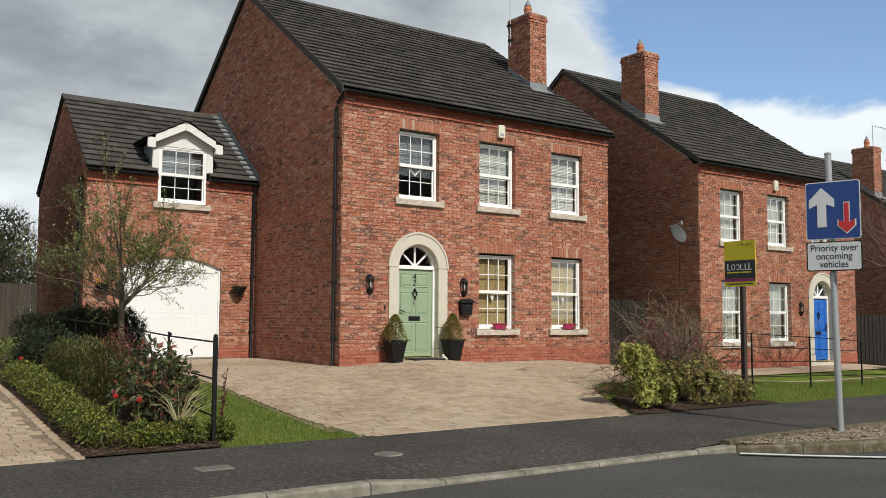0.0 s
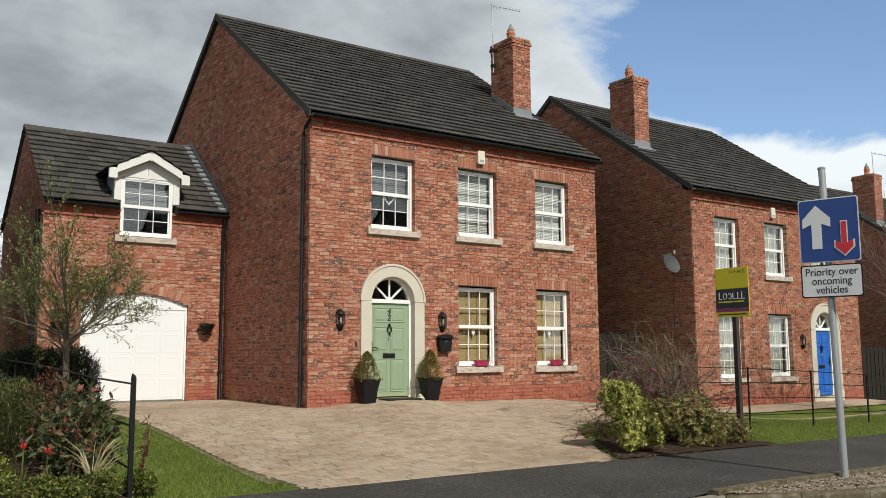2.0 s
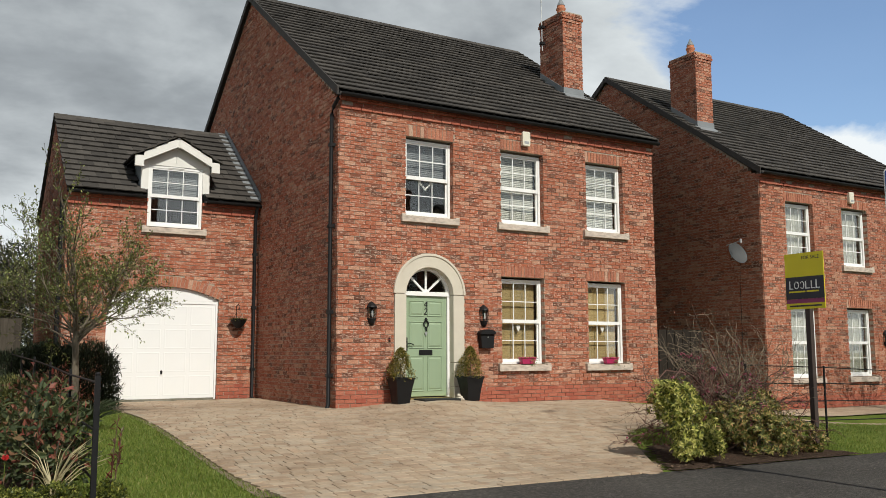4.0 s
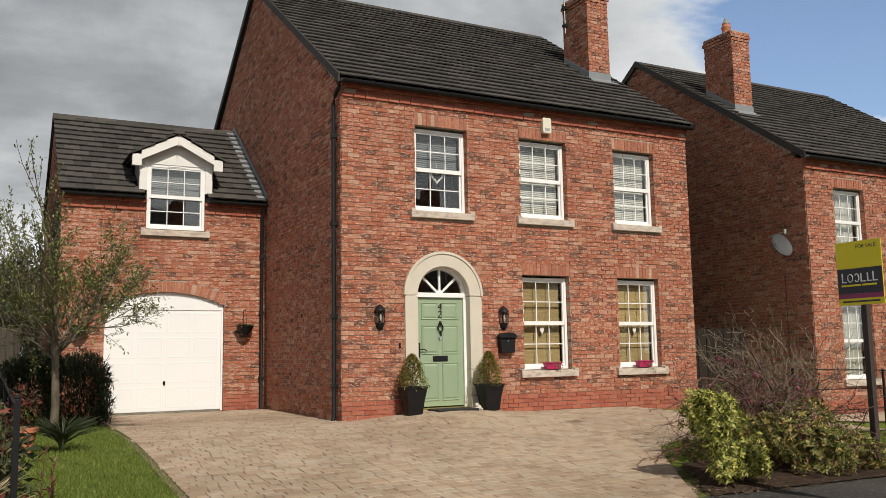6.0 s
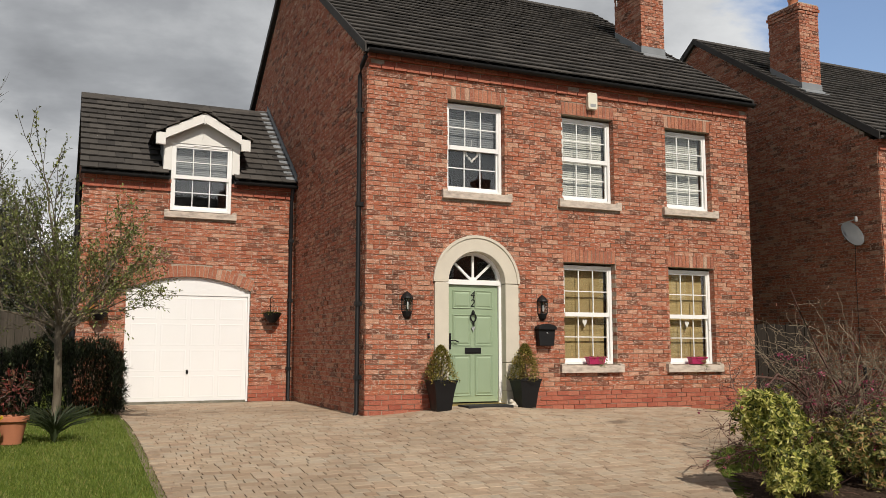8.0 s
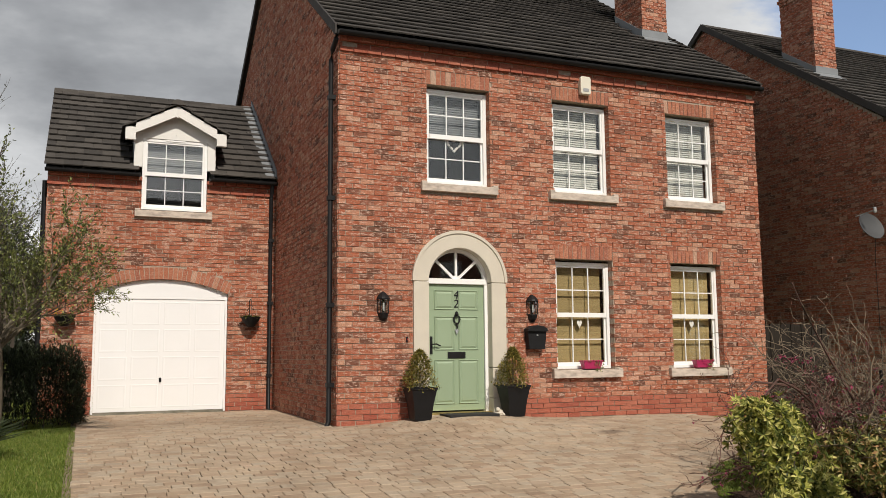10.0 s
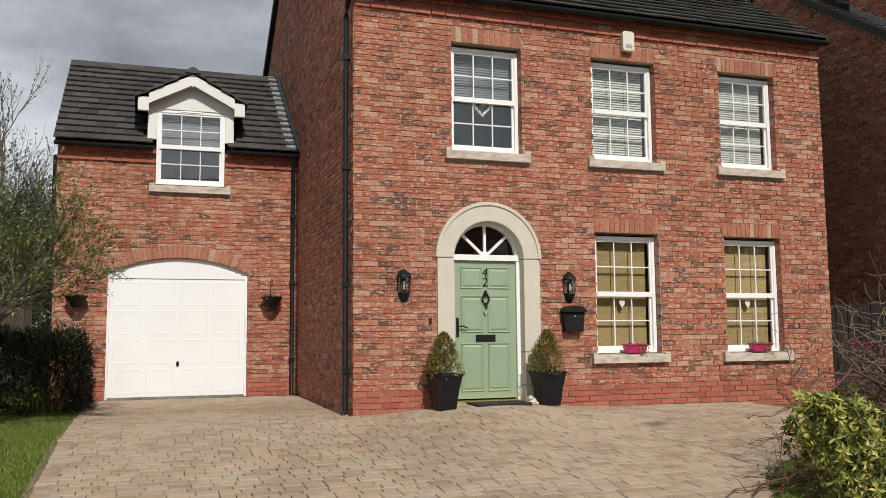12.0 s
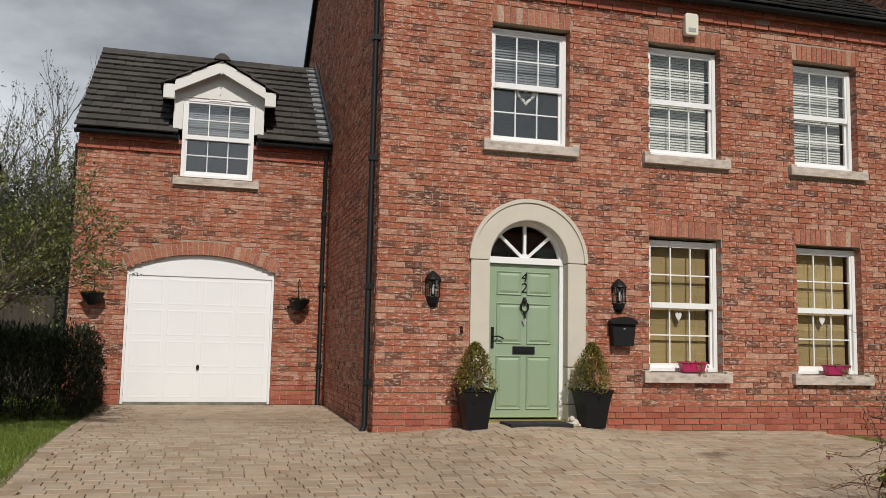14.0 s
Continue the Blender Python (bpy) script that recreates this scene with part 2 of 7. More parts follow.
def glass_material(name):
    m = bpy.data.materials.new(name)
    m.use_nodes = True
    n, l = m.node_tree.nodes, m.node_tree.links
    n.clear()
    out, mixer = n.new("ShaderNodeOutputMaterial"), n.new("ShaderNodeMixShader")
    clear, gloss, lw = n.new("ShaderNodeBsdfTransparent"), n.new("ShaderNodeBsdfGlossy"), n.new("ShaderNodeLayerWeight")
    clear.inputs["Color"].default_value = (0.93, 0.95, 0.94, 1)
    gloss.inputs["Roughness"].default_value = 0.01
    lw.inputs["Blend"].default_value = 0.5
    power, add = n.new("ShaderNodeMath"), n.new("ShaderNodeMath")
    power.operation, add.operation = "POWER", "ADD"
    power.inputs[1].default_value = 4.0
    add.inputs[1].default_value = 0.095
    add.use_clamp = True
    l.new(lw.outputs["Facing"], power.inputs[0])
    l.new(power.outputs[0], add.inputs[0])
    wob, bmp = n.new("ShaderNodeTexNoise"), n.new("ShaderNodeBump")
    wob.inputs["Scale"].default_value = 1.3
    bmp.inputs["Strength"].default_value, bmp.inputs["Distance"].default_value = 0.04, 0.02
    l.new(wob.outputs["Fac"], bmp.inputs["Height"])
    l.new(bmp.outputs[0], gloss.inputs["Normal"])
    l.new(add.outputs[0], mixer.inputs[0])
    l.new(clear.outputs[0], mixer.inputs[1])
    l.new(gloss.outputs[0], mixer.inputs[2])
    l.new(mixer.outputs[0], out.inputs[0])
    return m


M_GLASS = glass_material("window glass")

k = Mat("worn asphalt road", 0.92, spec=0.3)
n1, n2, n3 = k.noise(0.6, 5), k.voronoi(90), k.noise(38, 6, 0.75)
c = k.ramp(n1, [(0.3, (0.062, 0.060, 0.058)), (0.7, (0.088, 0.085, 0.081))])
c = k.mix(0.8, c, k.ramp(n3, [(0.32, (0.45, 0.44, 0.43)), (0.55, (1, 1, 1)), (0.70, (1.9, 1.85, 1.8))]), "MULTIPLY")
c = k.mix(k.ramp(n2, [(0.15, (0.5, 0.5, 0.5)), (0.30, (0, 0, 0))]), c, (0.15, 0.145, 0.135))
k.base(c).bump(n3, 0.7, 0.008)
M_ROAD = k.m
k = Mat("dark footpath asphalt", 0.95, spec=0.25)
n1, n2, n3 = k.noise(0.9, 6), k.voronoi(48), k.noise(21, 7, 0.82)
c = k.ramp(n1, [(0.3, (0.048, 0.044, 0.041)), (0.7, (0.074, 0.069, 0.063))])
c = k.mix(0.85, c, k.ramp(n3, [(0.34, (0.3, 0.29, 0.28)), (0.53, (1, 1, 1)), (0.66, (2.5, 2.4, 2.3))]), "MULTIPLY")
c = k.mix(k.ramp(n2, [(0.14, (0.7, 0.7, 0.7)), (0.26, (0, 0, 0))]), c, (0.19, 0.175, 0.155))
litter = k.mix(1.0, k.ramp(k.voronoi(17), [(0.08, (0.9, 0.9, 0.9)), (0.13, (0, 0, 0))]), k.ramp(k.noise(5, 3), [(0.5, (0, 0, 0)), (0.58, (1, 1, 1))]), "MULTIPLY")
k.base(k.mix(litter, c, (0.34, 0.29, 0.21))).bump(n3, 0.9, 0.012)
M_PATH = k.m
k = Mat("worn concrete kerb", 0.9, spec=0.3)
k.base(k.ramp(k.noise(6, 7, 0.6), [(0.3, (0.12, 0.11, 0.08)), (0.55, (0.25, 0.23, 0.19)), (0.8, (0.34, 0.32, 0.28))])).bump(k.noise(90, 4), 0.5, 0.005)
M_KERB = k.m
k = Mat("mossy kerb stone", 0.95, spec=0.2)
k.base(k.ramp(k.noise(9, 8, 0.7), [(0.3, (0.06, 0.05, 0.025)), (0.5, (0.13, 0.11, 0.07)), (0.75, (0.26, 0.24, 0.20))])).bump(k.noise(60, 5), 0.8, 0.012)
M_MOSS = k.m
k = Mat("buff paving block", 0.88, spec=0.3)
tone = k.ramp(k.each(), [(0.0, (0.40, 0.295, 0.21)), (0.3, (0.46, 0.36, 0.26)), (0.55, (0.51, 0.405, 0.30)), (0.8, (0.46, 0.385, 0.295)), (1.0, (0.50, 0.375, 0.27))])
grain = k.noise(90, 4)
col = k.mix(0.5, tone, k.ramp(grain, [(0.25, (0.45, 0.43, 0.4)), (0.75, (1, 1, 1))]), "MULTIPLY")
col = k.mix(0.6, col, k.ramp(k.noise(0.55, 5, 0.6), [(0.32, (0.62, 0.57, 0.53)), (0.55, (1, 1, 1))]), "MULTIPLY")
col = k.mix(0.45, col, k.ramp(k.noise(2.3, 6, 0.7), [(0.34, (0.60, 0.57, 0.55)), (0.50, (1, 1, 1)), (0.70, (1.12, 1.06, 1.0))]), "MULTIPLY")
# an old oil mark in front of the windows
off = k.n.new("ShaderNodeVectorMath")
off.operation = "SUBTRACT"
off.inputs[1].default_value = (10.75, 12.6, 0.35)
k.l.new(k.co, off.inputs[0])
sq = k.n.new("ShaderNodeVectorMath")
sq.operation = "MULTIPLY"
sq.inputs[1].default_value = (1.3, 2.2, 0.0)
k.l.new(off.outputs[0], sq.inputs[0])
ln_ = k.n.new("ShaderNodeVectorMath")
ln_.operation = "LENGTH"
k.l.new(sq.outputs[0], ln_.inputs[0])
wob = k.n.new("ShaderNodeMath")
wob.operation = "MULTIPLY_ADD"
wob.inputs[1].default_value = 1.3
k.l.new(k.noise(2.2, 4), wob.inputs[0])
k.l.new(ln_.outputs["Value"], wob.inputs[2])
col = k.mix(k.ramp(wob.outputs[0], [(0.75, (0.7, 0.7, 0.7)), (1.35, (0, 0, 0))]), col, (0.13, 0.095, 0.07))
k.base(col).bump(grain, 0.45, 0.004)
M_PAVE = k.m
k = Mat("sandy joint", 0.95, spec=0.2)
k.base(k.ramp(k.noise(5, 6), [(0.3, (0.15, 0.115, 0.08)), (0.7, (0.27, 0.215, 0.155))]))
M_JOINT = k.m
k = Mat("mown grass ground", 0.95, spec=0.1)
n1 = k.noise(1.1, 6, 0.6)
c = k.ramp(n1, [(0.3, (0.09, 0.13, 0.022)), (0.5, (0.15, 0.20, 0.036)), (0.72, (0.22, 0.25, 0.06))])
k.base(k.mix(0.5, c, k.ramp(k.noise(60, 4), [(0.3, (0.4, 0.42, 0.3)), (0.7, (1, 1, 1))]), "MULTIPLY")).bump(k.noise(90, 3), 0.8, 0.02)
M_LAWN = k.m
k = Mat("bark mulch soil", 0.97, spec=0.1)
k.base(k.ramp(k.noise(28, 7, 0.7), [(0.3, (0.022, 0.015, 0.011)), (0.6, (0.075, 0.05, 0.036)), (0.8, (0.16, 0.11, 0.08))])).bump(k.noise(40, 4), 0.9, 0.03)
M_SOIL = k.m
k = Mat("pale gravel", 0.9, spec=0.3)
k.base(k.ramp(k.each(), [(0.0, (0.11, 0.085, 0.06)), (0.5, (0.22, 0.175, 0.13)), (1.0, (0.38, 0.32, 0.26))])).bump(k.noise(80, 3), 0.5, 0.01)
M_GRAVEL = k.m
k = Mat("rough field", 0.95, spec=0.1)
k.base(k.ramp(k.noise(0.25, 6), [(0.3, (0.05, 0.07, 0.02)), (0.7, (0.10, 0.12, 0.04))]))
M_FIELD = k.m
M_LINE = plain("white road paint", (0.68, 0.68, 0.65), 0.8, 0.3, 12, bump=0.3)


def leaf_material(name, stops, rough=0.5, trans=0.25):
    k = Mat(name, rough, spec=0.4)
    c = k.ramp(k.island(), stops)
    k.base(k.mix(0.4, c, k.ramp(k.noise(3, 3), [(0.3, (0.55, 0.55, 0.55)), (0.7, (1, 1, 1))]), "MULTIPLY"))
    t = k.n.new("ShaderNodeBsdfTranslucent")
    mx = k.n.new("ShaderNodeMixShader")
    mx.inputs[0].default_value = trans
    k.l.new(c, t.inputs["Color"])
    k.l.new(k.b.outputs[0], mx.inputs[1])
    k.l.new(t.outputs[0], mx.inputs[2])
    k.l.new(mx.outputs[0], k.n["Material Output"].inputs["Surface"])
    return k.m


M_LEAF_YEL = leaf_material("yellow-green leaf", [(0.0, (0.04, 0.06, 0.014)), (0.35, (0.16, 0.19, 0.03)), (0.6, (0.42, 0.42, 0.08)), (1.0, (0.68, 0.62, 0.22))])
M_LEAF_MIX = leaf_material("bronze-tipped leaf", [(0.0, (0.05, 0.07, 0.018)), (0.4, (0.16, 0.18, 0.04)), (0.68, (0.38, 0.34, 0.10)), (0.86, (0.50, 0.27, 0.12)), (1.0, (0.52, 0.48, 0.20))])
M_LEAF_DARK = leaf_material("dark hedge leaf", [(0.0, (0.009, 0.014, 0.007)), (0.6, (0.02, 0.03, 0.012)), (1.0, (0.045, 0.06, 0.025))], 0.85, 0.06)
M_LEAF_BOX = leaf_material("box hedge leaf", [(0.0, (0.03, 0.045, 0.010)), (0.5, (0.11, 0.135, 0.022)), (0.85, (0.24, 0.25, 0.045)), (1.0, (0.36, 0.36, 0.075))])
M_LEAF_BROWN = leaf_material("brown-green heath leaf", [(0.0, (0.035, 0.045, 0.012)), (0.6, (0.09, 0.10, 0.026)), (1.0, (0.19, 0.175, 0.05))])
M_LEAF_RED = leaf_material("red young leaf", [(0.0, (0.05, 0.04, 0.02)), (0.4, (0.12, 0.04, 0.032)), (0.8, (0.22, 0.045, 0.035)), (1.0, (0.10, 0.14, 0.05))])
M_LEAF_PHOT = leaf_material("glossy green and red leaf", [(0.0, (0.022, 0.034, 0.014)), (0.5, (0.075, 0.10, 0.036)), (0.76, (0.17, 0.175, 0.075)), (0.88, (0.26, 0.065, 0.05)), (1.0, (0.24, 0.13, 0.07))], 0.6)
M_LEAF_SPRING = leaf_material("fresh spring leaf", [(0.0, (0.16, 0.21, 0.04)), (0.6, (0.28, 0.33, 0.08)), (1.0, (0.42, 0.44, 0.15))])
M_LEAF_OLIVE = leaf_material("olive opening leaf", [(0.0, (0.09, 0.115, 0.034)), (0.6, (0.19, 0.22, 0.065)), (1.0, (0.33, 0.36, 0.12))])
M_LEAF_GREY = leaf_material("grey-green far leaf", [(0.0, (0.035, 0.04, 0.03)), (0.6, (0.075, 0.085, 0.055)), (1.0, (0.13, 0.14, 0.09))], 0.8)
M_LEAF_STRAP = leaf_material("dark strap leaf", [(0.0, (0.02, 0.03, 0.015)), (1.0, (0.06, 0.08, 0.035))], 0.5, 0.1)
M_LEAF_POT = leaf_material("clipped golden box leaf", [(0.0, (0.06, 0.07, 0.016)), (0.4, (0.22, 0.21, 0.045)), (0.8, (0.42, 0.36, 0.09)), (1.0, (0.50, 0.36, 0.13))])
M_FLOWER_PINK = leaf_material("pink blossom", [(0.0, (0.22, 0.02, 0.055)), (0.8, (0.40, 0.06, 0.14)), (1.0, (0.62, 0.20, 0.30))])
M_FLOWER_RED = leaf_material("red tulip petal", [(0.0, (0.55, 0.02, 0.04)), (1.0, (0.75, 0.06, 0.05))])
M_FLOWER_YEL = leaf_material("yellow flower petal", [(0.0, (0.70, 0.48, 0.02)), (1.0, (0.85, 0.65, 0.05))])
M_STRAW = leaf_material("dry straw blade", [(0.0, (0.40, 0.34, 0.18)), (1.0, (0.62, 0.55, 0.33))])
M_GRASS = leaf_material("grass blade", [(0.0, (0.11, 0.165, 0.024)), (0.5, (0.18, 0.25, 0.042)), (0.85, (0.26, 0.31, 0.065)), (1.0, (0.34, 0.31, 0.11))], 0.6, 0.35)
k = Mat("grey-brown bark", 0.9, spec=0.2)
k.base(k.ramp(k.noise(12, 6, 0.6, (1, 1, 0.3)), [(0.3, (0.07, 0.055, 0.04)), (0.6, (0.16, 0.135, 0.10)), (0.8, (0.26, 0.23, 0.17))])).bump(k.noise(60, 4), 0.6, 0.01)
M_BARK = k.m
M_TWIG_RED = plain("reddish twig bark", (0.13, 0.068, 0.052), 0.85, 0.35, 12)
M_TWIG_TAN = plain("tan twig bark", (0.20, 0.155, 0.105), 0.85, 0.35, 12)
M_FAR_TREE = plain("far bare branch", (0.12, 0.10, 0.085), 0.95, 0.3, 3)
M_SIGN_BLUE = plain("blue reflective sheet", (0.012, 0.05, 0.23), 0.45, 0.06, 3)
M_SIGN_WHITE = plain("white reflective sheet", (0.68, 0.69, 0.69), 0.5, 0.06, 3)
M_SIGN_RED = plain("red reflective sheet", (0.55, 0.02, 0.03), 0.45, 0.08, 3)
M_DISH = plain("dark grey dish mesh", (0.06, 0.063, 0.067), 0.7, 0.15, 8)
M_SIGN_GREY = plain("grey sign backing", (0.34, 0.35, 0.36), 0.5, 0.08, 3)
M_YELLOW = plain("yellow printed board", (0.70, 0.60, 0.015), 0.5, 0.06, 3)
M_NAVY = plain("dark navy print", (0.02, 0.022, 0.035), 0.5, 0.1, 3)
M_MAGENTA = plain("dull magenta print", (0.25, 0.03, 0.12), 0.5, 0.1, 3)
M_POST = plain("dark stained post", (0.05, 0.035, 0.03), 0.8, 0.3, 12)
M_ALARM = plain("cream alarm plastic", (0.70, 0.66, 0.55), 0.45, 0.06, 5)
M_CLEAR = glass_material("lantern glass")

# ---- mesh helpers ----


class Geo:
    """Collects points and faces; xf maps the local place to the world, flip turns faces over for mirrored copies."""

    def __init__(self, xf=None, flip=False):
        self.v, self.f, self.xf, self.flip = [], [], xf, flip

    def add(self, pts, faces):
        o = len(self.v)
        self.v += [self.xf(*p) if self.xf else tuple(p) for p in pts]
        for f in faces:
            f = [o + i for i in f]
            self.f.append(f[::-1] if self.flip else f)
        return self

    def box(self, x0, x1, y0, y1, z0, z1):
        return self.add([(x0, y0, z0), (x1, y0, z0), (x1, y1, z0), (x0, y1, z0), (x0, y0, z1), (x1, y0, z1), (x1, y1, z1), (x0, y1, z1)],
                        [(0, 3, 2, 1), (4, 5, 6, 7), (0, 1, 5, 4), (1, 2, 6, 5), (2, 3, 7, 6), (3, 0, 4, 7)])

    def prism(self, poly, axis, a, b):
        """A polygon (two numbers a point) drawn out along an axis from a to b; counter-clockwise seen against the axis for y: (x, z)."""
        def at(p, d):
            return {"x": (d, p[0], p[1]), "y": (p[0], d, p[1]), "z": (p[0], p[1], d)}[axis]
        n = len(poly)
        pts = [at(p, a) for p in poly] + [at(p, b) for p in poly]
        faces = [tuple(range(n)), tuple(range(2 * n - 1, n - 1, -1))]
        faces += [(i, n + i, n + (i + 1) % n, (i + 1) % n) for i in range(n)]
        return self.add(pts, faces)

    def rings(self, rings, close=True):
        """Skins a row of rings with equal numbers of points."""
        n = len(rings[0])
        pts = [p for r in rings for p in r]
        faces = []
        for j in range(len(rings) - 1):
            for i in range(n):
                k2 = (i + 1) % n
                faces.append((j * n + i, j * n + k2, (j + 1) * n + k2, (j + 1) * n + i))
        if close:
            faces += [tuple(range(n - 1, -1, -1)), tuple((len(rings) - 1) * n + i for i in range(n))]
        return self.add(pts, faces)

    def lathe(self, c, prof, n=16, square=0.0):
        """A profile of (radius, height) turned about a vertical line through c."""
        rs = []
        for r, z in prof:
            ring = []
            for i in range(n):
                a = 2 * math.pi * (i + 0.5) / n
                ca, sa = math.cos(a), math.sin(a)
                q = 1 / max(abs(ca), abs(sa)) * square + 1 * (1 - square)
                ring.append((c[0] + r * q * ca, c[1] + r * q * sa, c[2] + z))
            rs.append(ring)
        return self.rings(rs)

    def tube(self, pts, radii, n=6):
        rs = []
        for i, p in enumerate(pts):
            p = Vector(p)
            d = (Vector(pts[min(i + 1, len(pts) - 1)]) - Vector(pts[max(i - 1, 0)])).normalized()
            a = d.orthogonal().normalized()
            b = d.cross(a)
            r = radii[i] if hasattr(radii, "__len__") else radii
            rs.append([tuple(p + (a * math.cos(2 * math.pi * q / n) + b * math.sin(2 * math.pi * q / n)) * r) for q in range(n)])
        return self.rings(rs)

    def mesh(self, name, mat, smooth=False, fix=False, bevel=0.0, angle=40):
        me = bpy.data.meshes.new(name)
        me.from_pydata(self.v, [], self.f)
        if fix or bevel:
            bm = bmesh.new()
            bm.from_mesh(me)
            bmesh.ops.recalc_face_normals(bm, faces=bm.faces)
            if bevel:
                ed = [e for e in bm.edges if len(e.link_faces) == 2 and e.calc_face_angle(0) > radians(25)]
                bmesh.ops.bevel(bm, geom=ed, offset=bevel, segments=2, affect="EDGES", profile=0.6)
            bm.to_mesh(me)
            bm.free()
        me.materials.append(mat)
        if smooth:
            me.shade_smooth()
            me.set_sharp_from_angle(angle=radians(angle))
        return me

    def part(self, name, mat, parent=None, label="", **kw):
        ob = new(name, self.mesh(name, mat, **kw))
        if parent:
            ob.parent = parent
            ob.matrix_parent_inverse = base_of(parent).inverted()
        if label:
            tagged(ob, label)
        return ob


def base_of(ob):
    m = Matrix.Identity(4)
    while ob:
        m = ob.matrix_basis.copy() @ m if not ob.parent else ob.matrix_parent_inverse @ ob.matrix_basis @ m
        ob = ob.parent
    return m


def thing(name, at, label, category, group="", kind=""):
    ob = new(name)
    ob.location = at
    ob.empty_display_size = 0.2
    return tagged(ob, label, category, group, kind)


def writing(name, text, size, mat, m, parent, label="", depth=0.002, align="CENTER", squeeze=1.0, bold=0.0):
    cu = bpy.data.curves.new(name, "FONT")
    cu.body, cu.size, cu.extrude, cu.align_x, cu.space_line, cu.offset = text, size, depth, align, 0.95, bold
    tmp = new(name + "_form", cu)
    bpy.context.view_layer.update()
    me = bpy.data.meshes.new_from_object(tmp.evaluated_get(bpy.context.evaluated_depsgraph_get()))
    bpy.data.objects.remove(tmp)
    me.transform(m @ Matrix.Diagonal((squeeze, 1, 1, 1)))
    me.materials.clear()
    me.materials.append(mat)
    ob = new(name, me)
    ob.parent = parent
    ob.matrix_parent_inverse = base_of(parent).inverted()
    if label:
        tagged(ob, label)
    return ob


def smooth(a, b, x):
    t = min(1.0, max(0.0, (x - a) / (b - a)))
    return t * t * (3 - 2 * t)


def fall(x):
    """The street drops towards its far end."""
    return -0.36 * smooth(12.5, 18.5, x) - 1.05 * smooth(24.5, 31.0, x)


def ground_z(x, y):
    """Height of the front gardens: from the back of the footpath up to the house fronts."""
    z = 0.10 + 0.37 * smooth(7.6, 14.4, y) ** 0.9
    z += 0.12 * math.exp(-((x - 9.45) / 1.0) ** 2) * smooth(12.2, 14.0, y)
    return z + fall(x) * smooth(8.0, 12.0, y) + (-1.05 * smooth(24.5, 31.0, x)) * (1 - smooth(8.0, 12.0, y))

# ---- the houses: one design, built mirrored or not ----
COURSE, BRICK_L, BRICK_H, JOINT = 0.0715, 0.190, 0.0615, 0.0095
rng = random.Random(7)


def subtract(intervals, a, b):
    out = []
    for s, e in intervals:
        if b <= s or a >= e:
            out.append((s, e))
        else:
            if a - s > 0.012:
                out.append((s, a))
            if e - b > 0.012:
                out.append((b, e))
    return out


def wall_core(g, place, s0, s1, z0, z1, holes, thick=0.28):
    """A wall slab with square holes, cut into cells; place maps (along, out, up) to the house."""
    xs = sorted({s0, s1, *[h[0] for h in holes], *[h[1] for h in holes]})
    for a, b in zip(xs, xs[1:]):
        spans = [(z0, z1)]
        for h in holes:
            if h[0] <= a + 1e-6 and h[1] >= b - 1e-6:
                spans = subtract(spans, h[2], h[3])
        for c, d in spans:
            pts = [place(x, o, z) for z in (c, d) for x, o in ((a, 0), (b, 0), (b, -thick), (a, -thick))]
            g.add(pts, [(0, 3, 2, 1), (4, 5, 6, 7), (0, 1, 5, 4), (1, 2, 6, 5), (2, 3, 7, 6), (3, 0, 4, 7)])


def brick_rows(s_range, z0, z1, holes, offset=0.0):
    """Stretcher bond: (start, end, bottom, whole) for each brick; s_range gives the wall's ends at a height."""
    n = int(round((z1 - z0) / COURSE))
    for i in range(n):
        zb = z0 + i * COURSE
        zm = zb + BRICK_H / 2
        lo, hi = s_range(zm)
        if hi - lo < 0.05:
            continue
        free = [(lo, hi)]
        for h in holes:
            span = h(zm) if callable(h) else ((h[0], h[1]) if h[2] < zm < h[3] else None)
            if span:
                free = subtract(free, *span)
        pitch = BRICK_L + JOINT
        s = math.floor(lo / pitch) * pitch - pitch + (pitch / 2 if i % 2 else 0) + offset
        while s < hi:
            e = s + BRICK_L
            for a, b in free:
                p, q = max(s, a), min(e, b)
                if q - p > 0.025:
                    yield p, q, zb, (p == s and q == e)
            s += pitch


def lay(g, place, p, q, zb, depth=0.11, proud=0.010, h=BRICK_H):
    """One brick, slightly out of true."""
    j = [rng.uniform(-0.0034, 0.0034) for _ in range(6)]
    o = proud + rng.uniform(-0.003, 0.005)
    pts = [place(p + j[0], o, zb + j[1]), place(q + j[2], o, zb + j[3]), place(q + j[2], o, zb + h + j[4]), place(p + j[0], o, zb + h + j[5]),
           place(p, -depth, zb), place(q, -depth, zb), place(q, -depth, zb + h), place(p, -depth, zb + h)]
    g.add(pts, [(0, 1, 2, 3), (1, 5, 6, 2), (4, 0, 3, 7), (3, 2, 6, 7), (4, 5, 1, 0)])


def unit_brick(name, mat, size):
    """A worn brick about its own middle, shared by the single bricks."""
    g = Geo().box(-size[0] / 2, size[0] / 2, -size[1] / 2, size[1] / 2, -size[2] / 2, size[2] / 2)
    return g.mesh(name, mat, bevel=0.0)


def piece(name, me, parent, at, rot=None):
    ob = new(name, me)
    ob.parent = parent
    ob.matrix_parent_inverse = base_of(parent).inverted()
    ob.location = at
    if rot:
        ob.rotation_euler = rot
    return ob


